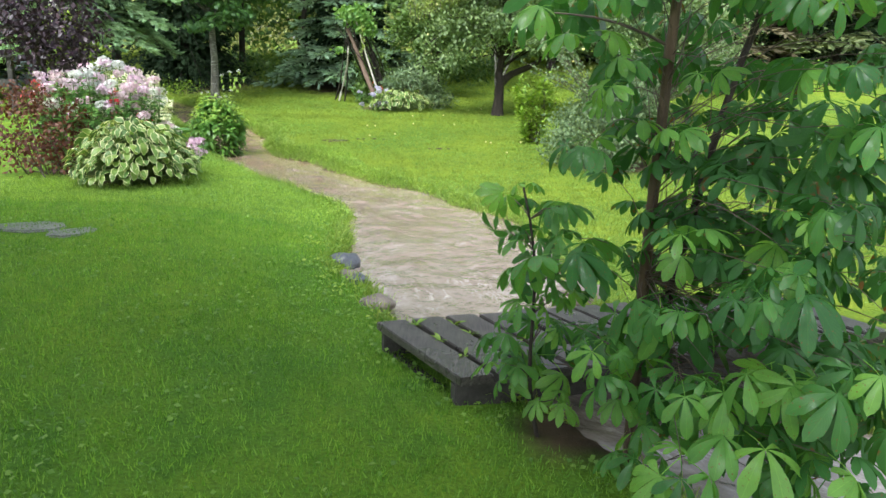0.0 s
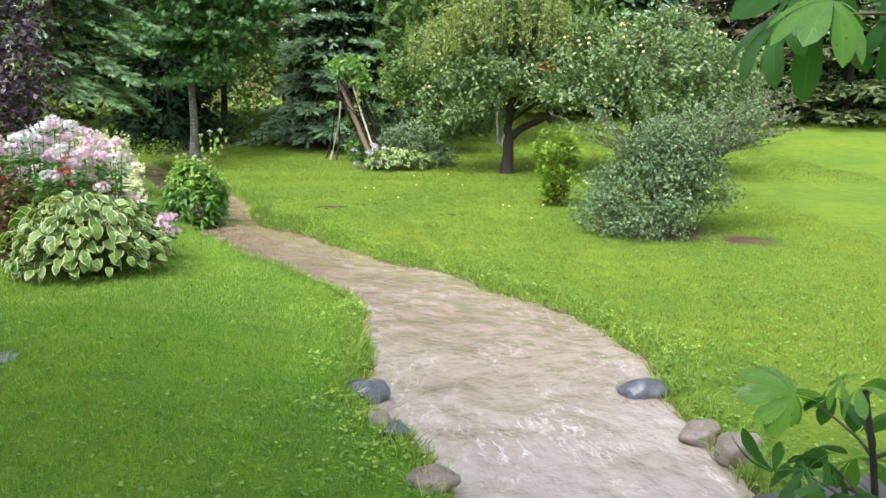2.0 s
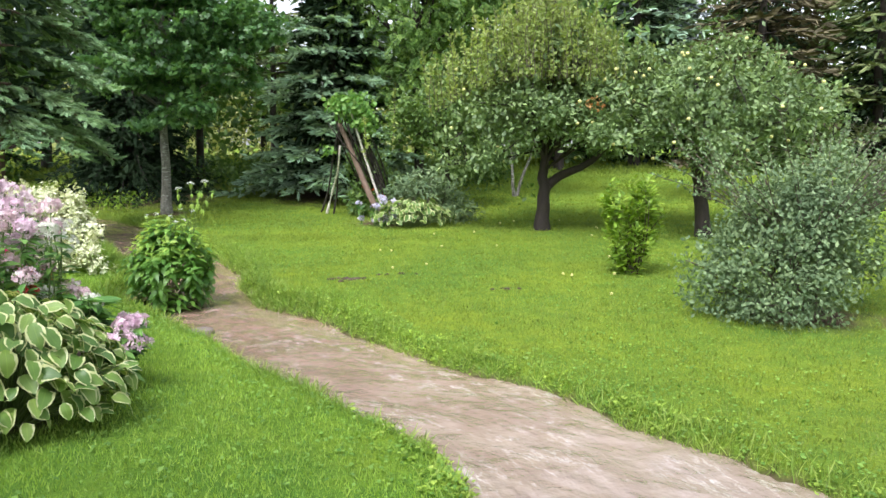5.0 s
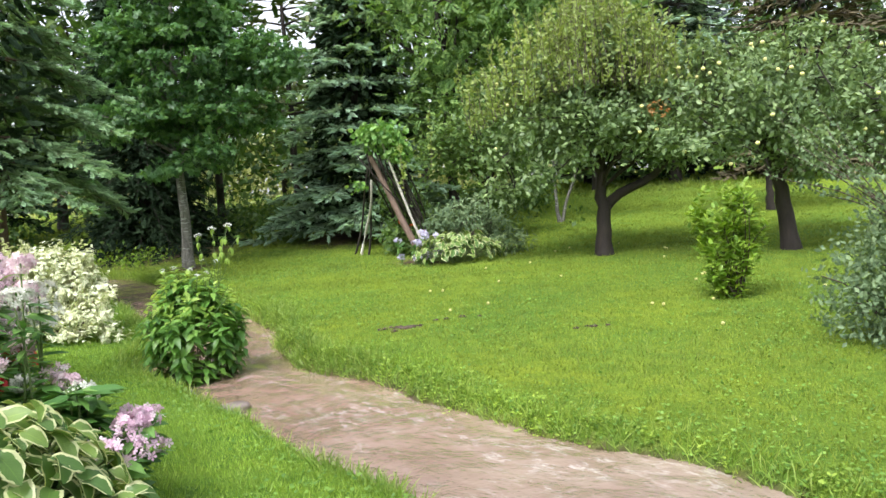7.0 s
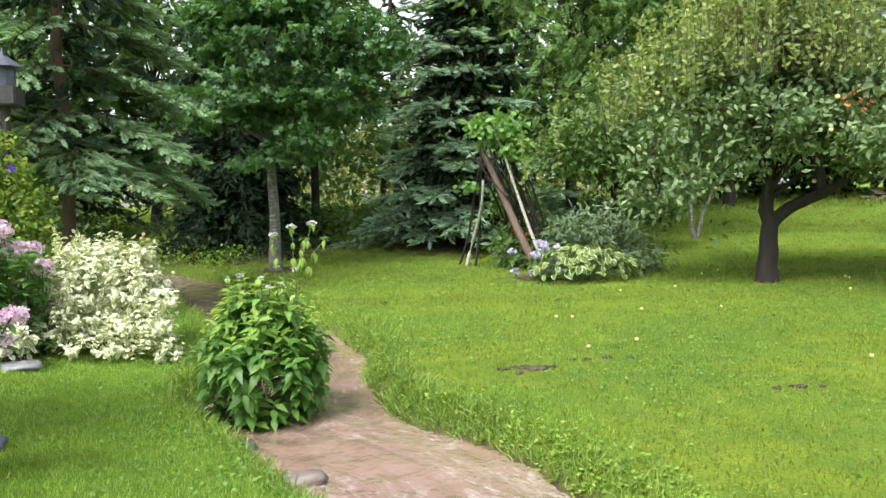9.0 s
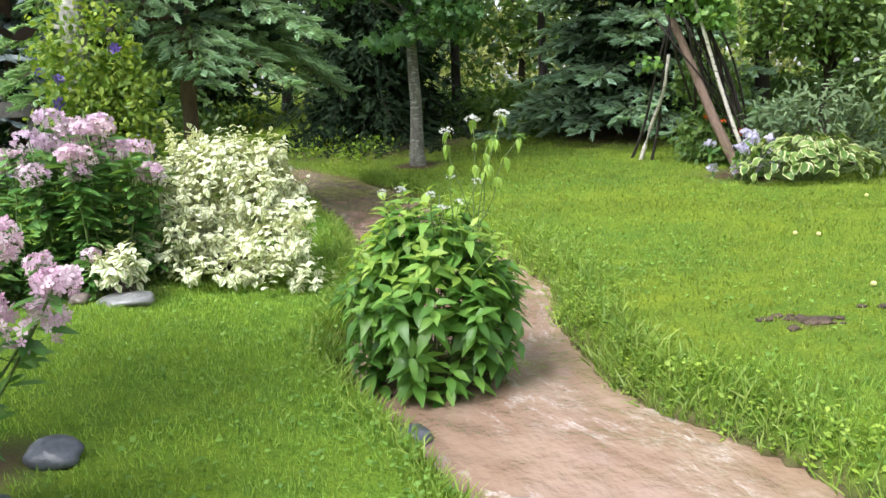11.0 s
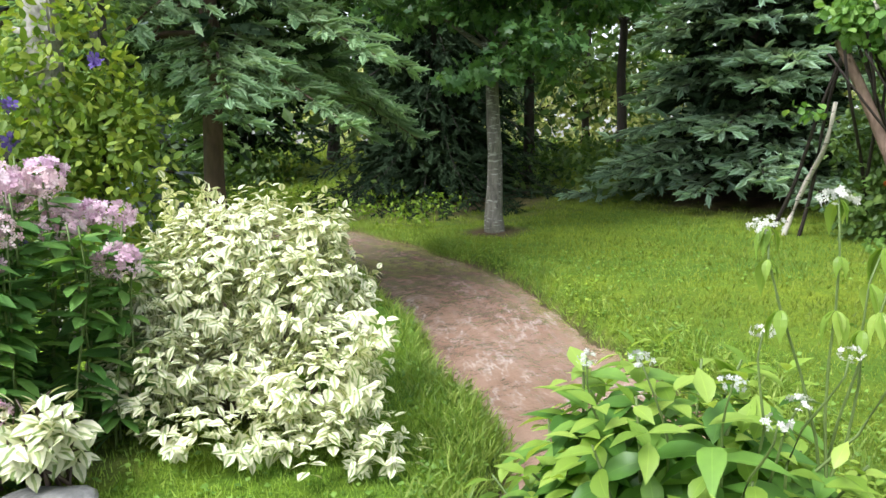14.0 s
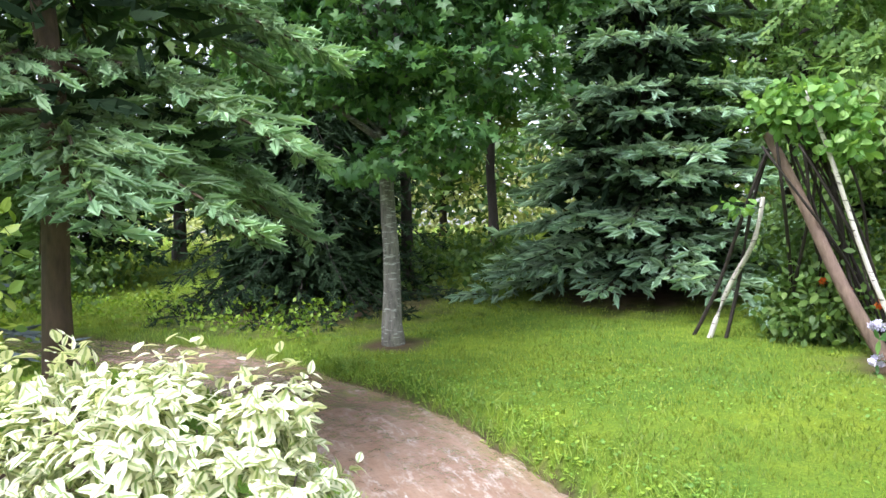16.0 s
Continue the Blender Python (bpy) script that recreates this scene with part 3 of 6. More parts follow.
LEFT_BANK = [(2.0, -3), (1.55, 0.6), (1.2, 2.2), (0.95, 2.95), (0.4, 3.65), (-0.22, 4.5), (-0.44, 5.25), (-0.75, 5.75), (-0.83, 7.0), (-1.02, 8.15), (-1.28, 8.85), (-2.05, 9.65),
             (-2.8, 10.8), (-3.3, 11.45), (-3.95, 12.3), (-4.3, 12.8), (-4.3, 13.5), (-4.5, 14.25), (-5.0, 15.07), (-5.6, 16.1), (-6.2, 17.0), (-7.0, 17.9), (-8.2, 18.8), (-10, 19.5), (-14, 20)]
RIGHT_BANK = [(4.4, -3), (3.2, 0.8), (2.5, 2.6), (1.6, 3.9), (0.93, 4.8), (0.9, 5.9), (1.0, 6.75), (0.8, 7.4), (0.5, 8.1), (-0.3, 9.4), (-1.4, 10.65), (-1.95, 11.6),
              (-2.4, 12.2), (-2.85, 12.55), (-3.12, 13.2), (-3.3, 14.2), (-3.6, 14.95), (-4.2, 15.75), (-4.7, 16.7), (-5.4, 17.75), (-6.3, 18.7), (-7.6, 19.7), (-9.8, 20.7), (-14, 21.6)]


def smooth_line(pts, n):
    """A smooth line of n points through the given ones."""
    p = np.array(pts, float)
    s = np.r_[0, np.cumsum(np.linalg.norm(np.diff(p, axis=0), axis=1))]
    q = np.linspace(0, s[-1], n)
    out = np.stack([np.interp(q, s, p[:, k]) for k in (0, 1)], 1)
    for _ in range(3):
        out[1:-1] = (out[:-2] + 2 * out[1:-1] + out[2:]) / 4
    return out


BANK_L, BANK_R = smooth_line(LEFT_BANK, 220), smooth_line(RIGHT_BANK, 220)
OUTLINE = np.concatenate([BANK_L, BANK_R[::-1]])


def edge_distance(x, y):
    """Exact metres from the smoothed outline."""
    out = np.empty(len(x))
    a, b = OUTLINE, np.roll(OUTLINE, -1, axis=0)
    d = b - a
    dd = (d * d).sum(1)
    for k in range(0, len(x), 8000):
        p = np.stack([x[k:k + 8000], y[k:k + 8000]], 1)
        rel = p[:, None] - a[None]
        s = np.clip((rel * d[None]).sum(2) / np.maximum(dd, 1e-9), 0, 1)
        near = np.sqrt(((rel - s[..., None] * d[None]) ** 2).sum(2).min(1))
        cond = (a[None, :, 1] > p[:, None, 1]) != (b[None, :, 1] > p[:, None, 1])
        with np.errstate(divide="ignore", invalid="ignore"):
            cross = a[None, :, 0] + d[None, :, 0] * (p[:, None, 1] - a[None, :, 1]) / np.where(d[None, :, 1] == 0, 1e-9, d[None, :, 1])
        inside = (cond & (p[:, None, 0] < cross)).sum(1) % 2 == 1
        out[k:k + 8000] = np.where(inside, -near, near)
    return out


GRID = 0.08
GX, GY = np.arange(-15, 5.5, GRID), np.arange(-4, 23, GRID)
FIELD = edge_distance(*[a.ravel() for a in np.meshgrid(GX, GY)]).reshape(len(GY), len(GX))


def bank_distance(x, y):
    """Metres from the water's edge: plus on land, minus in the stream."""
    x, y = np.asarray(x, float).ravel(), np.asarray(y, float).ravel()
    fx, fy = np.clip((x - GX[0]) / GRID, 0, len(GX) - 1.001), np.clip((y - GY[0]) / GRID, 0, len(GY) - 1.001)
    i, j = fx.astype(int), fy.astype(int)
    a, b = fx - i, fy - j
    out = FIELD[j, i] * (1 - a) * (1 - b) + FIELD[j, i + 1] * a * (1 - b) + FIELD[j + 1, i] * (1 - a) * b + FIELD[j + 1, i + 1] * a * b
    wob = 0.05 * np.sin(4.1 * x + 2.3 * y) * np.sin(3.1 * y - 1.7 * x) + 0.02 * np.sin(13 * x + 3 * y) * np.sin(11 * y)
    return out + wob


def ground_z(x, y, dist=None):
    x, y = np.asarray(x, float), np.asarray(y, float)
    if dist is None:
        dist = bank_distance(x, y).reshape(x.shape)
    w, g = water_z(y), lawn_z(x, y)
    land = w - 0.01 + (np.maximum(g, w + 0.05) - w + 0.01) * smooth01(dist / 0.16)
    bed = w - 0.01 - 0.3 * smooth01(-dist / 0.4)
    return np.where(dist > 0, land, bed)


def gz(x, y):
    return float(ground_z(np.array([x]), np.array([y]))[0])


# Soil patches on the lawn and the beds: x, y, radius
SOIL = [(-1.85, 13.1, 0.13), (3.3, 10.9, 0.45), (-3.95, 9.1, 0.75), (-4.82, 9.85, 0.72), (-3.4, 8.3, 0.5), (-6.3, 13.2, 0.8), (-5.6, 13.95, 0.4), (-4.8, 10.7, 0.4), (-1.5, 18.1, 0.8), (-7.3, 22.3, 2.6),
        (-3.0, 22.3, 1.8), (-5.8, 19.6, 0.45), (0.6, 3.1, 0.36), (0.95, 2.3, 0.25), (-7.0, 15.6, 1.0), (2.5, 11.4, 0.8)]


def soil_at(x, y):
    s = np.zeros(np.shape(x))
    n = 0.25 * np.sin(9 * x + 4 * y) * np.sin(8 * y - 3 * x)
    for a, b, r in SOIL:
        s = np.maximum(s, np.clip(1.6 - 1.6 * np.hypot(x - a, y - b) / r + n, 0, 1))
    return s


def build_ground():
    xs = np.unique(np.concatenate([np.linspace(-400, -30, 14), np.linspace(-30, -10, 30), np.linspace(-10, 4.5, 190), np.linspace(4.5, 30, 50), np.linspace(30, 400, 14)]))
    ys = np.unique(np.concatenate([np.linspace(-200, -6, 10), np.linspace(-6, 0, 24), np.linspace(0, 21.5, 280), np.linspace(21.5, 50, 50), np.linspace(50, 600, 16)]))
    x, y = np.meshgrid(xs, ys)
    d = bank_distance(x, y).reshape(x.shape)
    z = ground_z(x, y, d)
    n, m = x.shape
    i = np.arange(n * m).reshape(n, m)
    q = np.stack([i[:-1, :-1], i[:-1, 1:], i[1:, 1:], i[1:, :-1]], -1).reshape(-1, 4)
    me = np_mesh("ground", np.stack([x, y, z], -1).reshape(-1, 3), q, M_LAWN)
    at = me.attributes.new("soil", "FLOAT", "POINT")
    at.data.foreach_set("value", np.maximum(soil_at(x, y), smooth01((0.07 - d) / 0.05)).ravel().astype(np.float32))
    edge = np.interp(y, BANK_L[:, 1], BANK_L[:, 0])
    # Share of the green tint that paints the near-left lawn as shaded.
    at = me.attributes.new("lush", "FLOAT", "POINT")
    at.data.foreach_set("value", (smooth01((edge - x + 0.2) / 0.4) * np.interp(y, [0, 4.5, 8, 19, 20], [1, 1, 0.45, 0.4, 0])).ravel().astype(np.float32))
    tagged(new("ground", me), "mown green lawn with a shallow stream bed cut through", "lawn", kind="structure")


def build_water():
    n, m = 520, 44
    a, b = smooth_line(LEFT_BANK, n), smooth_line(RIGHT_BANK, n)
    for _ in range(12):
        a[1:-1], b[1:-1] = (a[:-2] + a[2:]) / 2, (b[:-2] + b[2:]) / 2
    side = unit(b - a)
    a, b = a - 0.22 * side, b + 0.22 * side
    s = np.linspace(0, 1, m)[None, :, None]
    p = a[:, None] * (1 - s) + b[:, None] * s
    mid = (a + b) / 2
    run = np.r_[0, np.cumsum(np.linalg.norm(np.diff(mid, axis=0), axis=1))]
    width = np.linalg.norm(b - a, axis=1)
    u = (s[..., 0] - 0.5) * width[:, None]
    v = np.repeat(run[:, None], m, 1)
    z = np.empty((n, m))
    for k in range(n):
        for j in range(m):
            q = Vector((u[k, j] * 1.6, v[k, j] * 1.1, 0.3))
            w = noise.noise(q * 1.5) * 0.014 + noise.noise(q * 4.1) * 0.009 + noise.noise(Vector((u[k, j] * 9, v[k, j] * 4, 2.0))) * 0.006
            z[k, j] = w
    z += water_z(p[..., 1])
    i = np.arange(n * m).reshape(n, m)
    q = np.stack([i[:-1, :-1], i[:-1, 1:], i[1:, 1:], i[1:, :-1]], -1).reshape(-1, 4)
    me = np_mesh("water", np.concatenate([p, z[..., None]], -1).reshape(-1, 3), q, M_WATER, np.stack([u, v], -1).reshape(-1, 2))
    tagged(new("water", me), "fast muddy brown flood water with pale foam streaks", "water", kind="structure")


build_ground()
build_water()
# ---- END STRUCTURE ----


# ---- plant builders ----
def in_blobs(blobs, n, rng, shell=0.5):
    """Points spread through ellipsoids (x, y, z, rx, ry, rz), more towards the outside, and the way outwards."""
    vol = np.array([b[3] * b[4] * b[5] for b in blobs]) ** 0.8
    k = rng.choice(len(blobs), n, p=vol / vol.sum())
    B = np.array(blobs)[k]
    d = rand_dirs(n, rng)
    r = shell + (1 - shell) * rng.random(n) ** 0.6
    lump = 1 + 0.16 * np.sin(5 * d[:, 0] + 3 * d[:, 2] + k) * np.sin(4 * d[:, 1] - 2 * d[:, 2])
    return B[:, :3] + d * (r * lump)[:, None] * B[:, 3:], unit(d / B[:, 3:])


def leaf_cloud(shape, centres, out, per, spread, size, rng, droop=0.2, lift=0.5, wide=1.0, tier=0.75):
    """Leaves in small clumps about the centres."""
    n = len(centres) * per
    c, o = np.repeat(centres, per, 0), np.repeat(out, per, 0)
    p = c + rng.normal(0, 1, (n, 3)) * spread * np.array([1, 1, tier])
    axis = unit(rng.normal(0, 1, (n, 3)) + 0.7 * o - np.array([0, 0, droop]))
    face = unit(rng.normal(0, 0.6, (n, 3)) + 0.6 * o + np.array([0, 0, lift]))
    return scatter(shape, p, axis, face, size * rng.uniform(0.7, 1.25, n), wide)


def broadleaf(name, label, base, trunk, r0, blobs, clumps, per, spread, shape, size, mat, bark, seed, limbs=14, extra=(), group="", category="tree", thick=0.55, start=0.45, shell=0.5, tier=0.75, lift=0.8):
    """A tree: tapered trunk, limbs that reach into the crown, and a crown of many leaves in clumps."""
    rng = np.random.default_rng(seed)
    ob = thing(name, (base[0], base[1], gz(*base[:2])), label, category, group)
    z0 = gz(*base[:2])
    pts = np.array([(base[0], base[1], z0 - 0.15), *trunk], float)
    s = np.linspace(0, 1, 14)
    q = np.linspace(0, 1, len(pts))
    path = np.stack([np.interp(s, q, pts[:, k]) for k in range(3)], 1)
    path[1:-1] = (path[:-2] + 2 * path[1:-1] + path[2:]) / 4
    path[1:-1] += rng.normal(0, r0 * 0.12, (12, 3))
    rad = r0 * (1 - 0.75 * s)
    rad[:2] *= (1.35, 1.12)
    bag = Bag()
    tube(bag, path, rad, 10)
    np_part("trunk", ob, *bag.out()[:2], bark)
    cen, out = in_blobs(blobs, clumps, rng, shell)
    for e in extra:
        bag = Bag()
        tube(bag, bend(e[0], e[1], 8, 0.02, 0.05, rng), np.linspace(e[2], e[2] * 0.45, 8), 8)
        np_part("limb", ob, *bag.out()[:2], bark)
    for k in range(limbs):
        bag = Bag()
        c = cen[rng.integers(len(cen))]
        f = np.interp(c[2], [path[0, 2], path[-1, 2]], [0, 1]) * 0.75
        f = min(max(f, start + rng.uniform(0, 0.3)), 0.98)
        a = path[int(f * 13)]
        r = max(r0 * (1 - 0.75 * f) * thick, 0.012)
        tube(bag, bend(a, c, 8, -0.06, 0.06, rng), np.linspace(r, r * 0.25, 8), 6)
        np_part("limb", ob, *bag.out()[:2], bark)
    bag = Bag()
    for k in range(limbs * 4):
        i = rng.integers(len(cen))
        j = np.argsort(((cen - cen[i]) ** 2).sum(1))[rng.integers(1, min(12, len(cen)))]
        tube(bag, bend(cen[i], cen[j], 5, 0, 0.08, rng), np.linspace(0.012, 0.005, 5) * max(r0 / 0.12, 0.5), 4)
    if limbs:
        np_part("twigwork", ob, *bag.out()[:2], bark)
    v, t, u = leaf_cloud(shape, cen, out, per, spread, size, rng, 0.15, lift, 1.0, tier)
    np_part("crown", ob, v, t, mat, u, False)
    return ob


def spruce(name, label, base, height, reach, z_low, mat, seed, whorls=20, per=9, sprig=0.2, shape=SPRIG, sag=0.25, r0=0.13, bark=M_BARK, step=0.16, group="", taper=0.75, hang=0.15, category="spruce tree", dead=0.0, split=False, bias=1.0, pack=0.5, wood=1.0, core=0, jitter=0.2, fork=0.65):
    """A conifer: straight trunk, whorls of sagging boughs, and shoots with needles along them."""
    rng = np.random.default_rng(seed)
    z0 = gz(*base)
    ob = thing(name, (base[0], base[1], z0), label, category, group)
    bag = Bag()
    s = np.linspace(0, 1, 12)
    tp = np.stack([np.full(12, base[0]), np.full(12, base[1]), z0 - 0.15 + s * height], 1)
    tp[2:, :2] += rng.normal(0, 0.02, (10, 2))
    rad = r0 * (1 - 0.93 * s)
    rad[0] *= 1.3
    tube(bag, tp, rad, 10)
    np_part("trunk", ob, *bag.out()[:2], bark)
    bag, P, A, T = Bag(), [], [], []

    def shoots(under):
        p, a = np.array(P), np.array(A)
        face = unit(rng.normal(0, 0.4, p.shape) + np.array([0, 0, 0.9]))
        v, t, u = scatter(shape, p, a, face, sprig * rng.uniform(0.75, 1.25, len(p)))
        u[:, 1] = 0.35 * u[:, 1] + 0.65 * np.repeat(np.array(T), len(shape[0]))
        tagged(np_part("needles", under, v, t, mat, u, False), kind="stuff")

    for w in range(whorls):
        f = (w + rng.uniform(-0.3, 0.3)) / whorls
        f = min(max(f, 0.0), 0.97) ** bias
        zb = z0 + z_low + (height - z_low - 0.2) * f
        n = max(4, int(per * (1 - 0.45 * f)))
        for k in range(n):
            az = 2 * np.pi * (k + rng.uniform(-0.35, 0.35)) / n + w * 1.3
            L = reach * (1 - f) ** taper * rng.uniform(0.72, 1.12) + 0.12
            d = np.array([math.cos(az), math.sin(az), 0.0])
            s = np.linspace(0, 1, 7)
            dz = L * (0.12 * s - sag * (1.5 - 0.8 * f) * s ** 1.6 + 0.22 * sag * s ** 4)
            q = np.array([base[0], base[1], zb]) + d * (L * s)[:, None]
            q[:, 2] += dz
            low = ground_z(q[:, 0], q[:, 1]) + 0.08 if zb - z0 < 1.5 else None
            if low is not None:
                q[:, 2] = np.maximum(q[:, 2], low)
            if split:
                bag, P, A, T = Bag(), [], [], []
            tube(bag, q, np.linspace((0.014 + 0.012 * L) * wood, 0.004, 7), 4)
            if rng.random() < dead and f < 0.35:
                continue
            m = max(4, int(L / (step * (2.4 if zb - z0 > 5.2 else 1.0))))
            for ss in (np.arange(m) + 0.6) / m:
                if ss < 0.18:
                    continue
                c = np.array([np.interp(ss, s, q[:, j]) for j in range(3)])
                side = np.array([-d[1], d[0], 0.0])
                tl = (0.42 * L * (1 - ss) ** 0.8 + 0.12) * rng.uniform(0.7, 1.15)
                P.append(c)
                T.append(ss ** 2)
                A.append(d + rng.normal(0, 0.15, 3) + np.array([0, 0, 0.05]))
                for sg in (-1, 1):
                    td = unit(0.75 * d + sg * 0.8 * side + rng.normal(0, 0.12, 3) - np.array([0, 0, hang]))
                    k2 = max(1, int(tl / (sprig * pack)))
                    for e in range(k2):
                        P.append(c + td * tl * (e + 0.1) / k2)
                        T.append(max(ss ** 2, ((e + 1) / k2) ** 1.5) * rng.uniform(0.7, 1))
                        turn = unit(np.cross(td, (0, 0, 1.0))) * (fork if e % 2 else -fork) if e < k2 - 1 else 0
                        A.append(td + turn + rng.normal(0, jitter, 3) - np.array([0, 0, hang * rng.random()]))
            if split:
                shoots(np_part("bough", ob, *bag.out()[:2], bark))
    # Near-black twigs round the trunk paint in the crown's deep shade.
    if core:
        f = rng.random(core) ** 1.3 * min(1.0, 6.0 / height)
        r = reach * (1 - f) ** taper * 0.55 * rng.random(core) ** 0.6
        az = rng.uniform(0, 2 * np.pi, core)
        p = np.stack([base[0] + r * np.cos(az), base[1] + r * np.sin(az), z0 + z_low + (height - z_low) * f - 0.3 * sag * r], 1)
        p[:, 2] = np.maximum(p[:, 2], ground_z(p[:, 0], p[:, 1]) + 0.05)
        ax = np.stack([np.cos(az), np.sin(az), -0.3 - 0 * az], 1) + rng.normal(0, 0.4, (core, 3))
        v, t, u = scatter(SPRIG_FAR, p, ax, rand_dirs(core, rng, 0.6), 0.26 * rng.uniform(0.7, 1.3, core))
        tagged(np_part("twig_core", ob, v, t, M_DARKN, u, False, "near-black inner twigs that paint the crown's inner shade"), kind="stuff")
    if not split:
        tagged(np_part("bough_frame", ob, *bag.out()[:2], bark), kind="stuff")
        shoots(ob)
    return ob


def leaf_parts(name, parent, shapes, mat, pos, axis, face, size):
    """Single leaves as parts of their plant, sharing a few meshes."""
    meshes = [np_mesh(name, s[0], s[1], mat, s[2], True) for s in shapes]
    o = origin_of(parent)
    y = unit(axis)
    x = unit(np.cross(y, face))
    z = np.cross(x, y)
    for k in range(len(pos)):
        ob = new(name, meshes[k % len(meshes)])
        ob.parent = parent
        m = Matrix(np.stack([x[k], y[k], z[k]], 1).tolist()).to_4x4()
        m.translation = Vector((pos[k] - o).tolist())
        ob.matrix_basis = m @ Matrix.Diagonal((size[k], size[k], size[k], 1))


def shrub(name, label, base, blobs, clumps, per, spread, shape, size, mat, seed, stems=18, bark=M_TWIG, category="shrub", group="", lift=0.5, shell=0.45, droop=0.2, stem_r=0.008, root=0.12):
    """A bush: stems fanning out of the ground, leaves in clumps."""
    rng = np.random.default_rng(seed)
    z0 = gz(*base)
    ob = thing(name, (base[0], base[1], z0), label, category, group)
    cen, out = in_blobs(blobs, clumps, rng, shell)
    cen[:, 2] = np.maximum(cen[:, 2], ground_z(cen[:, 0], cen[:, 1]) + 0.05)
    bag = Bag()
    for k in range(stems):
        c = cen[rng.integers(len(cen))]
        a = np.array([base[0] + rng.normal(0, root), base[1] + rng.normal(0, root), 0])
        a[2] = gz(a[0], a[1]) - 0.05
        bag = Bag()
        tube(bag, bend(a, c, 7, -0.05, 0.05, rng), np.linspace(stem_r, stem_r * 0.4, 7), 5)
        np_part("stem", ob, *bag.out()[:2], bark)
    v, t, u = leaf_cloud(shape, cen, out, per, spread, size, rng, droop, lift)
    low = np.repeat(ground_z(v[::len(shape[0]), 0], v[::len(shape[0]), 1]), len(shape[0]))
    keep = v[:, 2] > low - 0.02
    v[:, 2] = np.where(keep, v[:, 2], low + 0.01)
    np_part("foliage", ob, v, t, mat, u, False)
    return ob


def paired_leaves(tips, dirs, pairs, length, size, rng, droop=0.3, spread=1.0):
    """Leaves in crossed pairs along straight shoots that end at the tips: stalk ends, axes, faces, sizes and the share along the shoot."""
    n = len(tips)
    P, A, F, S, T = [], [], [], [], []
    ref = unit(np.cross(dirs, rng.normal(0, 1, (n, 3))))
    other = np.cross(dirs, ref)
    for k in range(pairs):
        f = (k + 0.5) / pairs
        a = k * math.pi / 2 + rng.uniform(-0.4, 0.4, n)
        side = np.cos(a)[:, None] * ref + np.sin(a)[:, None] * other
        for sg in (-1, 1):
            ax = sg * side * spread * (1.15 - 0.5 * f) + dirs * (0.35 + 0.5 * f) + rng.normal(0, 0.16, (n, 3)) - np.array([0, 0, droop])
            P.append(tips - dirs * length * (1 - f) + rng.normal(0, 0.004, (n, 3)))
            A.append(ax)
            F.append(dirs * 0.8 + np.array([0, 0, 0.75]) + rng.normal(0, 0.22, (n, 3)) - 0.2 * sg * side)
            S.append(size * (1.12 - 0.45 * f ** 2) * rng.uniform(0.75, 1.2, n))
            T.append(np.full(n, f))
    return tuple(np.concatenate(q) for q in (P, A, F, S, T))


def floret_shape():
    """A five-petalled flower seen from above, facing +z."""
    v, t, u = [(0, 0, 0)], [], [(0, 0)]
    for k in range(5):
        a = 2 * math.pi * k / 5
        n = len(v)
        for da, r in ((-0.45, 0.72), (0, 1.0), (0.45, 0.72)):
            v.append((math.cos(a + da) * r, math.sin(a + da) * r, 0.12 * r))
            u.append((0.5, r))
        t += [(0, n, n + 1), (0, n + 1, n + 2)]
    return np.array(v, float), np.array(t), np.array(u, float)


FLORET = floret_shape()


def flower_head(parent, name, centre, radius, mat, rng, n=30, size=0.019, tall=0.7, label=""):
    d = rand_dirs(n, rng, 0.35)
    p = np.asarray(centre) + d * radius * rng.uniform(0.8, 1.05, (n, 1)) * np.array([1, 1, tall])
    v, t, u = scatter(FLORET, p, rand_dirs(n, rng), d, size * rng.uniform(0.8, 1.2, n))
    np_part(name, parent, v, t, mat, u, False, label)


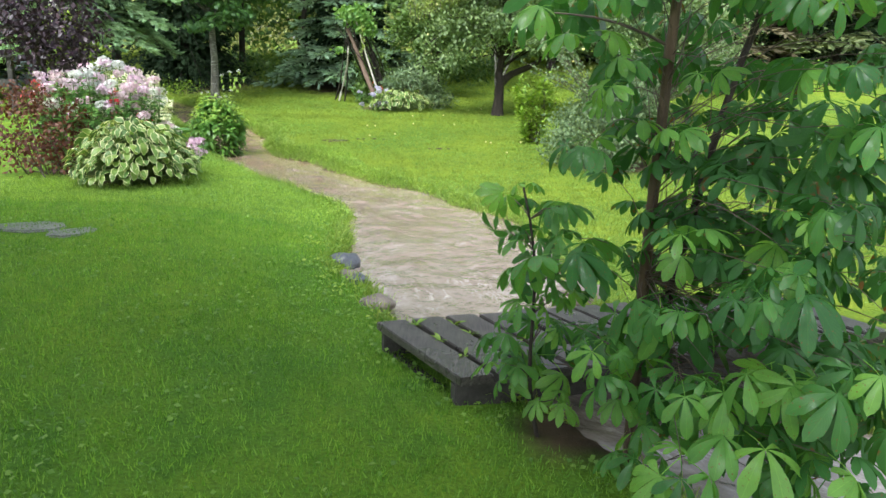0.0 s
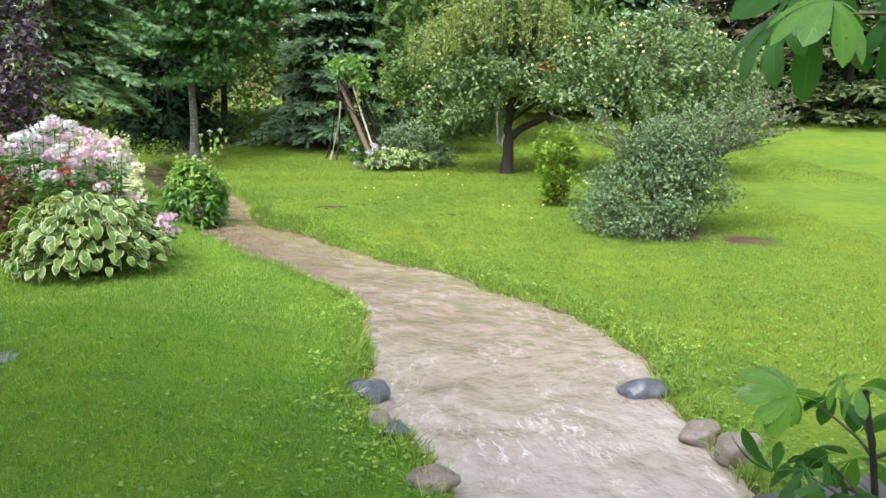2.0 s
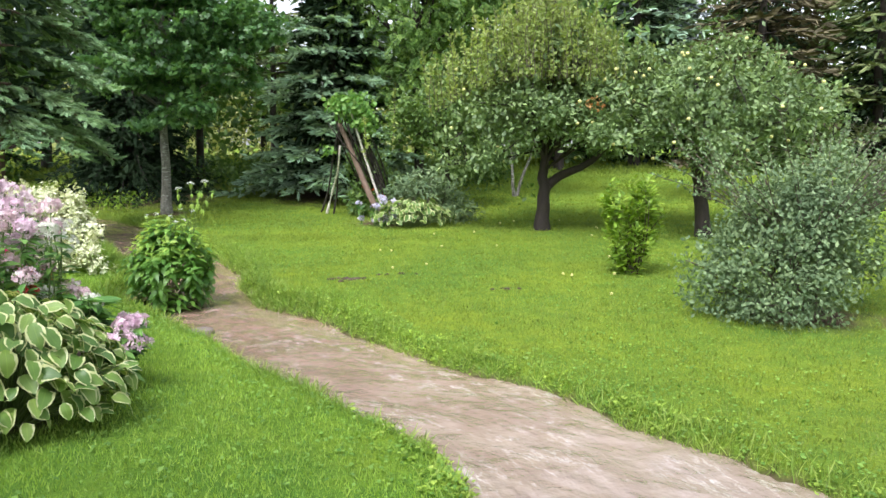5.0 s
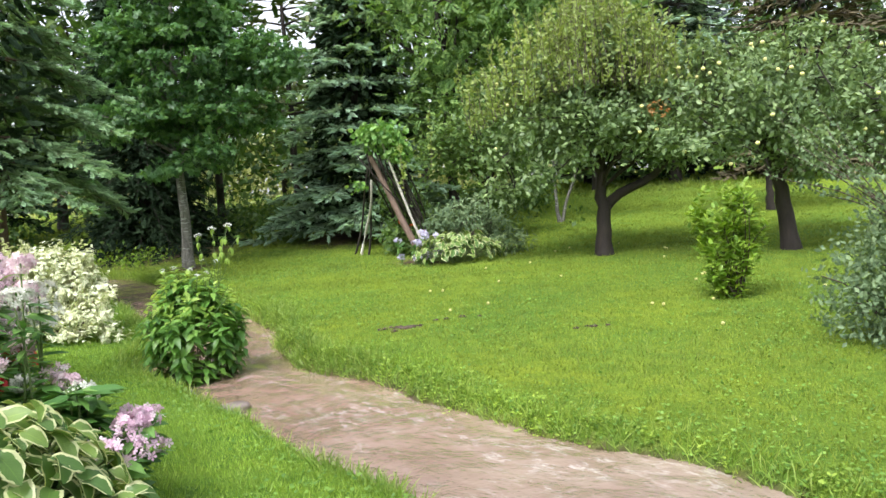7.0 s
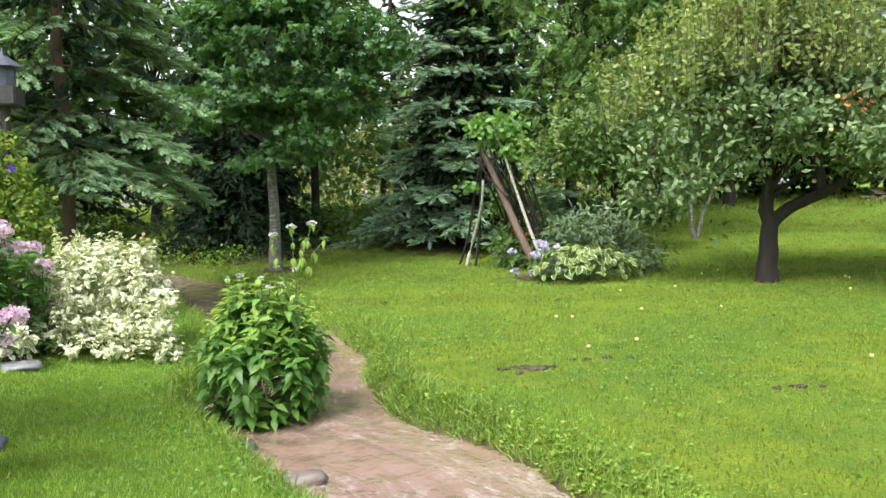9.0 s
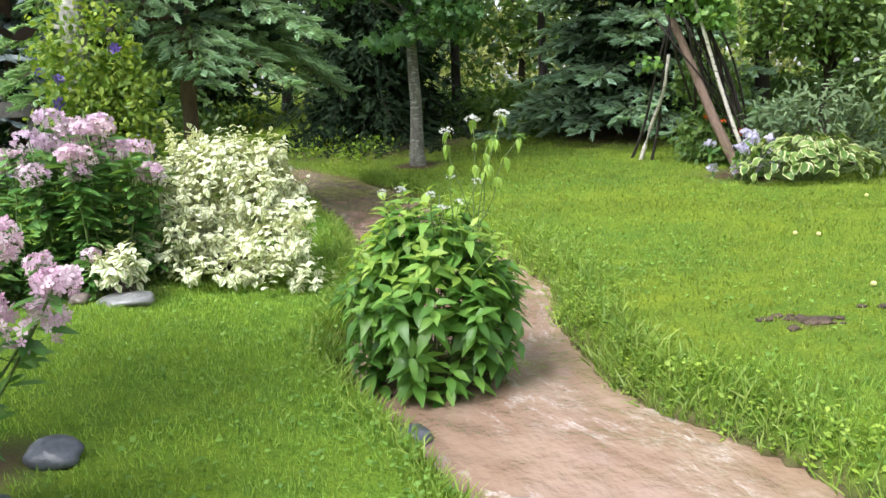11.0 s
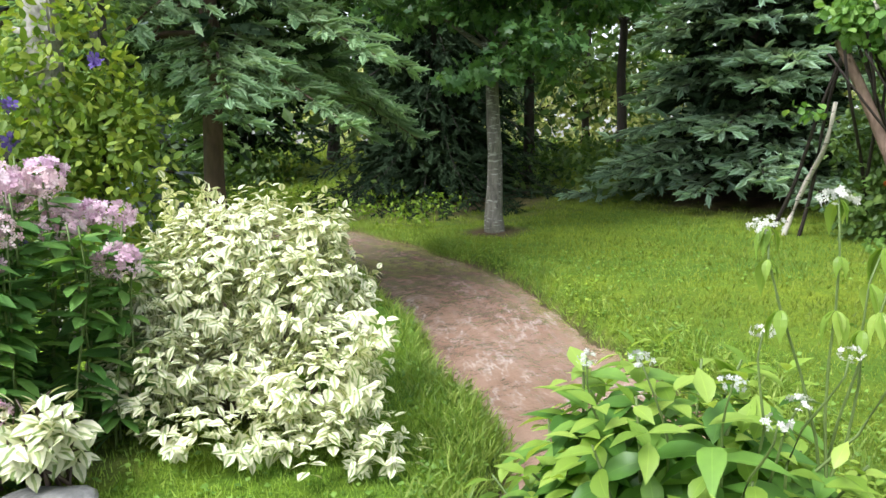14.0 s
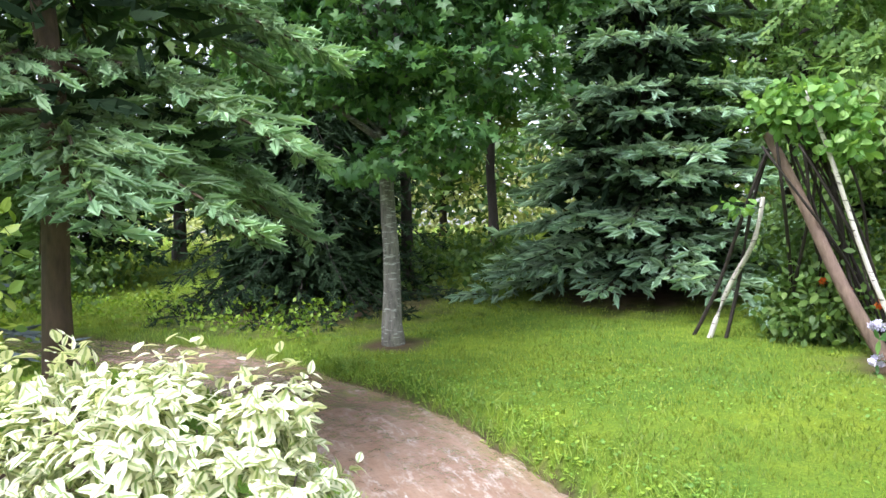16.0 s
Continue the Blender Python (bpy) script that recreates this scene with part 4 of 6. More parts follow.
def phlox(base, stems, spread, height, head_mat, seed, label, lean=(0, 0), head_r=0.06, heads=None, leaf=0.1, florets=36, span=(0.72, 1.06)):
    """A clump of tall phlox: upright leafy stems under domed flower heads."""
    rng = np.random.default_rng(seed)
    z0 = gz(*base)
    ob = thing("phlox", (base[0], base[1], z0), label, "flowering plant", "garden phlox in the flower bed")
    bag, lb = Bag(), Bag()
    tops = []
    for k in range(stems):
        a, r = rng.uniform(0, 2 * np.pi), rng.random() ** 0.5
        x, y = base[0] + spread[0] * r * math.cos(a), base[1] + spread[1] * r * math.sin(a)
        z = gz(x, y)
        h = height * rng.uniform(*span) * (1 - 0.25 * r)
        top = np.array([x + lean[0] * h + 0.06 * math.cos(a), y + lean[1] * h + 0.06 * math.sin(a), z + h])
        pts = bend((x, y, z - 0.03), top, 7, 0, 0.03, rng)
        bag = Bag()
        tube(bag, pts, np.linspace(0.006, 0.004, 7), 5)
        np_part("stem", ob, *bag.out()[:2], M_STEM)
        tops.append(top)
        n = 42
        s = rng.uniform(0.1, 0.97, n)
        p = np.stack([np.interp(s, np.linspace(0, 1, 7), pts[:, j]) for j in range(3)], 1)
        az = rng.uniform(0, 2 * np.pi, n)
        ax = np.stack([np.cos(az), np.sin(az), rng.uniform(-0.25, 0.45, n)], 1)
        lb.add(*scatter(SLIM, p, ax, np.tile([0, 0, 1.0], (n, 1)) + rng.normal(0, 0.25, (n, 3)), leaf * rng.uniform(0.7, 1.25, n), 1.3))
    v, t, u = lb.out()
    np_part("leaves", ob, v, t, M_PHLOXL, u, False)
    mats = head_mat if isinstance(head_mat, list) else [head_mat]
    for k, top in enumerate(tops if heads is None else tops[:heads]):
        flower_head(ob, "flower_head", top, head_r * rng.uniform(0.75, 1.25), mats[k % len(mats)], rng, florets)
    return ob


def boulder(x, y, size, mat, seed, label, turn=0.0, sink=0.3, group="stones along the stream"):
    bm = rock_bm(size, seed)
    me = bpy.data.meshes.new("stone")
    bm.to_mesh(me)
    bm.free()
    me.materials.append(mat)
    ob = new("stone", me)
    ob.matrix_world = pose(x, y, gz(x, y) + size[2] * (1 - 2 * sink), 0, 0, turn)
    return tagged(ob, label, "stone", group)


def slab(x, y, size, seed, turn, label, group="flat stones in the lawn"):
    rng = np.random.default_rng(seed)
    bm = bmesh.new()
    n = 9
    ring = []
    for k in range(n):
        a = 2 * math.pi * k / n
        r = rng.uniform(0.7, 1.1)
        ring.append(bm.verts.new((size[0] * r * math.cos(a), size[1] * r * math.sin(a), 0)))
    f = bm.faces.new(ring)
    ex = bmesh.ops.extrude_face_region(bm, geom=[f])
    bmesh.ops.translate(bm, verts=[v for v in ex["geom"] if isinstance(v, bmesh.types.BMVert)], vec=(0, 0, size[2]))
    bmesh.ops.recalc_face_normals(bm, faces=bm.faces[:])
    bmesh.ops.bevel(bm, geom=bm.edges[:], offset=0.012, segments=2, affect="EDGES", clamp_overlap=True)
    me = bpy.data.meshes.new("flagstone")
    bm.to_mesh(me)
    bm.free()
    me.materials.append(M_SLAB)
    ob = new("flagstone", me)
    ob.matrix_world = pose(x, y, gz(x, y) - 0.02, 0, 0, turn)
    return tagged(ob, label, "flagstone", group)


# ---- footbridge ----
def footbridge():
    top, far = 0.18, np.array([-0.36, 4.06])
    ax = np.array([0.948, 0.319])
    cross = np.array([0.5, -0.866])
    L, pitch, n = 0.9, 0.196, 13
    mid = far + ax * pitch * n / 2 + cross * L / 2
    ob = thing("footbridge", (mid[0], mid[1], -0.02), "low footbridge of wet dark weathered planks over the stream", "footbridge")
    rng = np.random.default_rng(3)
    skew = Matrix(((ax[0], cross[0], 0), (ax[1], cross[1], 0), (0, 0, 1))).to_4x4()
    for k in range(n):
        c = far + ax * pitch * (k + 0.5) + cross * (L / 2 + rng.uniform(-0.012, 0.012))
        bm = bmesh.new()
        bmesh.ops.create_cube(bm, size=1, matrix=Matrix.Diagonal((pitch - 0.03, L, 0.045, 1)))
        bmesh.ops.subdivide_edges(bm, edges=[e for e in bm.edges if abs(e.verts[0].co.y - e.verts[1].co.y) > 0.1], cuts=4)
        for v in bm.verts:
            v.co.z += 0.004 * noise.noise(Vector((v.co.x * 4, v.co.y * 3, k * 5.0)))
            v.co.x += 0.005 * noise.noise(Vector((v.co.y * 4, k * 3.0, 1.0)))
        bmesh.ops.transform(bm, matrix=Matrix.Translation((c[0], c[1], top - 0.0225 + rng.uniform(-0.004, 0.004))) @ skew @ pose(0, 0, 0, rng.uniform(-0.4, 0.4), rng.uniform(-0.8, 0.8), rng.uniform(-0.4, 0.4)), verts=bm.verts[:])
        part("plank", bm, M_PLANK, ob, bevel=0.005)
    for q in (0.06, L - 0.08):
        a, b = far + cross * q + ax * 0.03, far + cross * q + ax * (pitch * n - 0.03)
        m = (a + b) / 2
        part("beam", box_bm((pitch * n - 0.04, 0.07, 0.12), pose(m[0], m[1], top - 0.108, 0, 0, math.degrees(math.atan2(ax[1], ax[0])))), M_OLDW, ob, bevel=0.006)
    for s in (0.06, pitch * n - 0.08):
        m = far + ax * s + cross * L / 2
        bm = box_bm((0.1, L - 0.06, 0.22), Matrix.Identity(4))
        bmesh.ops.transform(bm, matrix=Matrix.Translation((m[0], m[1], top - 0.27)) @ skew, verts=bm.verts[:])
        part("sill", bm, M_OLDW, ob, bevel=0.006)


footbridge()


# ---- horse chestnut beside the bridge ----
def palmate_shape(seed):
    r = np.random.default_rng(seed)
    v, t, u = leaf_shape([0.05, 0.11, 0.185, 0.215, 0.14], fold=0.22, droop=0.35, steps=(0.15, 0.38, 0.62, 0.8, 0.93))
    b = Bag()
    n = 5 if seed % 2 else 7
    for k in range(n):
        a = (k - (n - 1) / 2) * (3.9 / (n - 1)) * r.uniform(0.93, 1.07)
        k1 = (1.05 - 0.45 * (abs(a) / 1.95) ** 1.5) * r.uniform(0.92, 1.05)
        w = v * k1
        w[:, 2] -= 0.45 * w[:, 1] ** 2 * r.uniform(0.3, 1.6)
        c, s = math.cos(a), math.sin(a)
        b.add(np.stack([w[:, 0] * c + w[:, 1] * s, -w[:, 0] * s + w[:, 1] * c, w[:, 2]], 1), t, u)
    tube(b, [(0, -0.75, -0.12), (0, -0.35, -0.02), (0, 0.01, 0)], [0.016, 0.013, 0.012], 4)
    return b.out()


def chestnut():
    rng = np.random.default_rng(11)
    x0, y0 = 0.8, 2.96
    ob = thing("horse_chestnut", (x0, y0, gz(x0, y0)), "young horse chestnut with big dark green palmate leaves, some browning", "tree")
    stem = bend((x0, y0, gz(x0, y0) - 0.1), (x0 + 0.12, y0 + 0.05, 3.6), 14, 0, 0.012, rng)
    bag = Bag()
    tube(bag, stem, np.linspace(0.026, 0.012, 14), 10)
    np_part("trunk", ob, *bag.out()[:2], M_BARK)
    side = bend((x0 + 0.04, y0, 0.35), (1.75, 3.15, 2.9), 12, 0.05, 0.03, rng)
    bag = Bag()
    tube(bag, side, np.linspace(0.022, 0.009, 12), 8)
    np_part("side_stem", ob, *bag.out()[:2], M_DBARK)
    sucker = bend((0.46, 3.05, gz(0.46, 3.05) - 0.1), (0.32, 3.0, 1.1), 10, -0.02, 0.03, rng)
    bag = Bag()
    tube(bag, sucker, np.linspace(0.011, 0.005, 10), 6)
    np_part("sucker", ob, *bag.out()[:2], M_DBARK)
    P, A, N, S = [], [], [], []
    tw = Bag()

    def whorl(c, out, n, size):
        for k in range(n):
            az = math.atan2(out[1], out[0]) + 2 * math.pi * (k + rng.uniform(-0.3, 0.3)) / n
            d = np.array([math.cos(az), math.sin(az), rng.uniform(-0.35, 0.25)])
            d = unit(d + 0.35 * out)
            s = size * rng.uniform(0.8, 1.2)
            P.append(c + d * s * 0.75)
            A.append(d - np.array([0, 0, rng.uniform(0.0, 0.7)]))
            N.append(np.array([0, 0, 0.8]) + 0.7 * d + rng.normal(0, 0.45, 3))
            S.append(s)

    made = 0
    while made < 270:
        a, r = rng.uniform(0, 2 * np.pi), rng.random() ** 0.5
        c = np.array([1.12 + 0.8 * r * math.cos(a), 2.95 + 0.8 * r * math.sin(a), rng.uniform(0.2, 2.9) if made % 5 else rng.uniform(0.9, 1.6)])
        free = c[0] - (-0.48 + 0.52 * (c[1] - 2.16)) - (0.68 if c[2] < 0.75 else 0.62 if c[2] < 1.75 else 0.5)
        if free < 0 or math.hypot(c[0] + 0.3, c[1] - 1.2) < 1.0 or (c[1] < 2.1 and c[0] < 1.2):
            continue
        if abs(c[0] - 0.28 * c[1]) < 0.13 and c[1] < 2.9 and rng.random() < 0.4:
            continue
        if c[0] > 1.15 and rng.random() < 0.2:
            made += 1
            continue
        main = stem if c[0] < 1.25 or rng.random() < 0.4 else side
        i = int(np.clip(np.searchsorted(main[:, 2], c[2] - 0.25), 1, len(main) - 1))
        root = main[i - 1] + (main[i] - main[i - 1]) * rng.random()
        out = unit(c - root)
        tube(tw, bend(root, c, 6, -0.1, 0.06, rng), np.linspace(0.0024, 0.0012, 6), 4)
        whorl(c, out, 4, rng.uniform(0.065, 0.115))
        made += 1
    for k in range(34):
        c = np.array([rng.uniform(0.72, 1.6), rng.uniform(2.08, 2.85), rng.uniform(0.16, 0.75)])
        i = int(np.clip(np.searchsorted(stem[:, 2], c[2] - 0.1), 1, 13))
        tube(tw, bend(stem[i], c, 6, -0.05, 0.06, rng), np.linspace(0.0026, 0.0013, 6), 4)
        whorl(c, unit(c - stem[i]), 4, rng.uniform(0.09, 0.15))
    for c in ((0.45, 3.45, 1.78), (0.55, 3.6, 1.9), (0.5, 3.2, 0.3), (0.62, 3.35, 0.42)):
        c = np.array(c)
        i = int(np.clip(np.searchsorted(stem[:, 2], c[2] - 0.2), 1, 13))
        tube(tw, bend(stem[i], c, 6, -0.05, 0.05, rng), np.linspace(0.007, 0.003, 6), 4)
        whorl(c, unit(c - stem[i]), 4, 0.15)
    for i in (2, 3, 4, 5, 6, 7, 8, 9):
        for k in range(3 if i < 9 else 1):
            az = rng.uniform(0, 6.28)
            c = sucker[i] + (np.array([0.11 * math.cos(az), 0.11 * math.sin(az), 0.06]) if i < 9 else 0)
            tube(tw, bend(sucker[i], c, 4, -0.05, 0.03, rng), np.linspace(0.004, 0.002, 4), 4)
            whorl(c, unit(c - sucker[i] + np.array([0, 0, 0.05])), 3, 0.078 if i < 9 else 0.064)
    np_part("twigwork", ob, *tw.out()[:2], M_TWIG)
    P, A, N, S = np.array(P), np.array(A), np.array(N), np.array(S)
    first = np.argsort(P[:, 0] + 0.6 * P[:, 1])
    near, rest = first[:300], first[300:]
    shapes = [palmate_shape(k) for k in range(5)]
    leaf_parts("leaf", ob, shapes, M_CHEST, P[near], A[near], N[near], S[near])
    b = Bag()
    for k in range(5):
        i = rest[k::5]
        b.add(*scatter(shapes[k], P[i], A[i], N[i], S[i]))
    v, t, u = b.out()
    tagged(np_part("leaf_mass", ob, v, t, M_CHEST, u, True), kind="stuff")


chestnut()


# ---- the big hosta and the flower bed ----
def hosta_leaf(seed):
    r = np.random.default_rng(seed)
    v, t, u = leaf_shape([0.2, 0.34, 0.37, 0.3, 0.15], fold=0.3, droop=0.5, steps=(0.12, 0.32, 0.55, 0.76, 0.91))
    v = v.copy()
    v[:, 2] += 0.06 * np.sin(9 * v[:, 1] + 2 * np.sign(v[:, 0]) + seed) * (np.abs(v[:, 0]) > 0.05) + r.normal(0, 0.008, len(v))
    return v, t, u


HOSTA_LEAVES = [hosta_leaf(k) for k in range(5)]


def np_leaves(shape, p, axis, face, s):
    v, t, u = scatter(shape, p, axis, face, s)
    return v, t, M_HOSTAJ, u


def hosta(x, y, rx, ry, h, n, size, seed, label):
    rng = np.random.default_rng(seed)
    z0 = gz(x, y)
    ob = thing("hosta", (x, y, z0), label, "hosta", "hostas")
    az = rng.uniform(0, 2 * np.pi, n)
    f = (np.arange(n) + rng.random(n)) / n
    el = np.arcsin(f ** 0.8)
    d = np.stack([np.cos(az) * np.cos(el), np.sin(az) * np.cos(el), np.sin(el)], 1)
    k = rng.uniform(0.74, 1.0, n)
    p = np.array([x, y, z0 + 0.08]) + d * k[:, None] * np.array([rx, ry, h * 0.9])
    low = ground_z(p[:, 0], p[:, 1])
    p[:, 2] = np.maximum(p[:, 2], low + 0.05)
    flat = np.stack([np.cos(az), np.sin(az), np.zeros(n)], 1)
    axis = flat + np.array([0, 0, 1.0]) * (0.35 * d[:, 2:3] - 0.35) + rng.normal(0, 0.38, (n, 3))
    face = np.array([0, 0, 1.15]) + flat * 0.45 + rng.normal(0, 0.4, (n, 3))
    s = size * rng.uniform(0.7, 1.15, n)
    bag = Bag()
    for i in range(0, n, 2):
        tube(bag, bend((x + 0.15 * d[i, 0], y + 0.15 * d[i, 1], z0 - 0.02), p[i] - flat[i] * 0.02, 5, -0.08, 0.02, rng), np.linspace(0.006, 0.004, 5), 4)
    tagged(np_part("stalk_growth", ob, *bag.out()[:2], M_STEM), kind="stuff")
    p = p - unit(axis) * s[:, None] * 0.45
    one, rest = np.arange(n)[n - 300 if n > 300 else 0:], np.arange(max(n - 300, 0))
    leaf_parts("leaf", ob, HOSTA_LEAVES, M_HOSTA, p[one], axis[one], face[one], s[one])
    if len(rest):
        np_part("leaves", ob, *np_leaves(HOSTA_LEAVES[0], p[rest], axis[rest], face[rest], s[rest]))
    return ob


hosta(-3.3, 8.2, 0.68, 0.62, 0.66, 700, 0.108, 21, "large hosta with wavy green leaves edged in cream")
phlox((-3.88, 9.0), 56, (0.62, 0.4), 1.26, [M_BLUSH, M_WHITE, M_BLUSH, M_WHITE, M_PINK], 31, "tall garden phlox with blush and white flower heads", head_r=0.068, florets=50)
phlox((-3.6, 8.92), 16, (0.35, 0.22), 0.98, [M_BLUSH, M_PINK, M_RED, M_BLUSH], 32, "mixed garden phlox in blush, pink and red", leaf=0.11)
phlox((-4.6, 9.5), 18, (0.45, 0.4), 1.25, [M_BLUSH, M_BLUSH, M_PINK, M_RED], 33, "tall pale garden phlox beside a red-leaved shrub")
phlox((-3.12, 8.82), 9, (0.13, 0.12), 0.42, M_PINK, 34, "low pink phlox leaning over the lawn's edge", lean=(0.5, 0.05), head_r=0.07, leaf=0.14, florets=50)
phlox((-3.32, 8.85), 20, (0.26, 0.16), 0.66, [M_WHITE, M_BLUSH], 29, "leafy phlox with few white flowers behind the hosta", heads=4, leaf=0.15)
phlox((-3.84, 9.4), 5, (0.14, 0.1), 0.78, [M_PINK, M_RED, M_PINK, M_PINK, M_PINK], 30, "pink and red phlox inside the bed", lean=(0.1, 0), head_r=0.07, florets=60, span=(0.85, 1.05))
phlox((-4.36, 10.0), 2, (0.04, 0.05), 0.72, M_MAGENTA, 39, "magenta phlox at the front of the bed", lean=(0.36, 0.05), head_r=0.06, florets=60, span=(0.9, 1.0))
phlox((-5.0, 10.75), 7, (0.18, 0.15), 1.18, M_PINK, 40, "tall pink phlox at the front of the bed", lean=(0.1, 0), head_r=0.075, florets=60, span=(0.85, 1.05))
phlox((-4.72, 10.48), 8, (0.09, 0.09), 1.0, M_PINK, 38, "pink phlox leaning out from the bed towards the lawn", lean=(0.7, 0.0), head_r=0.075, florets=70, span=(0.66, 1.06))
phlox((-6.24, 13.2), 50, (0.52, 0.38), 1.09, [M_PINK, M_PINK, M_BLUSH], 35, "dense pink garden phlox before a clematis post", head_r=0.082, leaf=0.135, florets=90, heads=28, span=(0.84, 1.06))
phlox((-5.9, 12.66), 4, (0.2, 0.1), 0.3, M_PINK, 36, "short pink phlox at the bed's edge")
phlox((-6.38, 12.74), 12, (0.18, 0.15), 0.6, M_BLUSH, 27, "yellow-green leafy perennial beside the pink phlox", heads=1, leaf=0.12)
phlox((-6.2, 12.5), 6, (0.15, 0.1), 0.32, [M_RED, M_PINK], 37, "low magenta and red phlox behind border stones")
shrub("ninebark", "red-brown leaved shrub at the back of the bed", (-4.5, 8.72), [(-4.5, 8.72, 0.78, 0.5, 0.46, 0.5)], 130, 14, 0.09, OVAL, 0.055, M_REDLEAF, 41)
broadleaf("purple_plum", "small purple-leaved plum tree above the flower bed", (-5.4, 10.65), [(-5.42, 10.66, 1.4), (-5.4, 10.65, 2.7)], 0.05, [(-5.38, 10.65, 2.25, 0.75, 0.6, 0.8), (-5.2, 10.5, 1.75, 0.5, 0.5, 0.45)], 190, 22, 0.13, OVAL, 0.075, M_PURPLE, M_DBARK, 42, limbs=12)

# ---- variegated dogwood ----
def dogwood(base, blobs, shoots, size, seed, label, pairs=5, length=0.14):
    """Upright stems and shoots with crossed pairs of pointed, cream-edged leaves."""
    rng = np.random.default_rng(seed)
    z0 = gz(*base)
    ob = thing("dogwood", (base[0], base[1], z0), label, "shrub")
    tips, out = in_blobs(blobs, shoots, rng, 0.72)
    ok = tips[:, 2] > ground_z(tips[:, 0], tips[:, 1]) + 0.1
    tips, out = tips[ok], out[ok]
    for k in range(min(26, len(tips))):
        bag = Bag()
        a = (base[0] + rng.normal(0, 0.1), base[1] + rng.normal(0, 0.1), z0 - 0.05)
        tube(bag, bend(a, tips[k], 7, -0.05, 0.05, rng), np.linspace(0.008, 0.003, 7), 5)
        np_part("stem", ob, *bag.out()[:2], M_TWIG)
    dirs = unit(0.75 * out + np.array([0, 0, 0.45]) + rng.normal(0, 0.3, out.shape))
    p, ax, fc, sz, f = paired_leaves(tips, dirs, pairs, length, size, rng, 0.5)
    near = (out[np.arange(len(p)) % len(tips)][:, 1] < 0.2) & (f > 0.5)
    one = np.flatnonzero(near)[:300]
    rest = np.setdiff1d(np.arange(len(p)), one)
    leaf_parts("leaf", ob, [leaf_shape([0.22, 0.285, 0.19], 0.22, d) for d in (0.1, 0.25, 0.35)], M_DOGWS, p[one], ax[one], fc[one], sz[one])
    v, t, u = scatter(leaf_shape([0.23, 0.28, 0.18], 0.2, 0.2), p[rest], ax[rest], fc[rest], sz[rest])
    np_part("foliage", ob, v, t, M_DOGW, u, False)
    return ob


dogwood((-5.45, 13.85), [(-5.6, 14.0, 0.91, 0.52, 0.45, 0.42), (-5.08, 13.62, 0.6, 0.31, 0.3, 0.2), (-5.3, 13.95, 0.86, 0.34, 0.32, 0.3), (-5.8, 13.9, 0.8, 0.3, 0.32, 0.34), (-5.06, 13.5, 0.36, 0.42, 0.3, 0.26),
         (-5.9, 14.0, 1.26, 0.17, 0.16, 0.15), (-5.58, 13.92, 1.23, 0.18, 0.15, 0.12), (-5.24, 13.95, 1.18, 0.17, 0.15, 0.13), (-4.86, 13.6, 0.8, 0.12, 0.12, 0.1), (-4.86, 13.45, 0.3, 0.15, 0.14, 0.14), (-5.5, 13.6, 0.62, 0.24, 0.2, 0.16), (-5.85, 13.75, 0.66, 0.28, 0.25, 0.28), (-5.66, 13.36, 0.66, 0.26, 0.22, 0.2), (-5.4, 13.28, 0.46, 0.27, 0.2, 0.16), (-6.0, 13.72, 0.92, 0.25, 0.22, 0.26)], 1000, 0.062, 51, "bushy dogwood with cream and green variegated leaves")
dogwood((-5.7, 12.85), [(-5.69, 12.81, 0.6, 0.17, 0.14, 0.13)], 40, 0.085, 52, "small variegated dogwood sprouting behind a flat stone", pairs=3, length=0.12)
boulder(-5.58, 12.74, (0.16, 0.11, 0.05), M_SLAB, 61, "wet grey flat stone at the bed's edge", 10, group="border stones of the flower bed")
slab(-3.26, 5.96, (0.31, 0.19, 0.03), 62, 5, "wet slate flagstone sunk in the lawn")
slab(-2.87, 5.83, (0.23, 0.17, 0.03), 63, 40, "wet slate flagstone sunk in the lawn")
slab(-3.78, 5.87, (0.26, 0.2, 0.03), 64, 80, "wet slate flagstone sunk in the lawn")


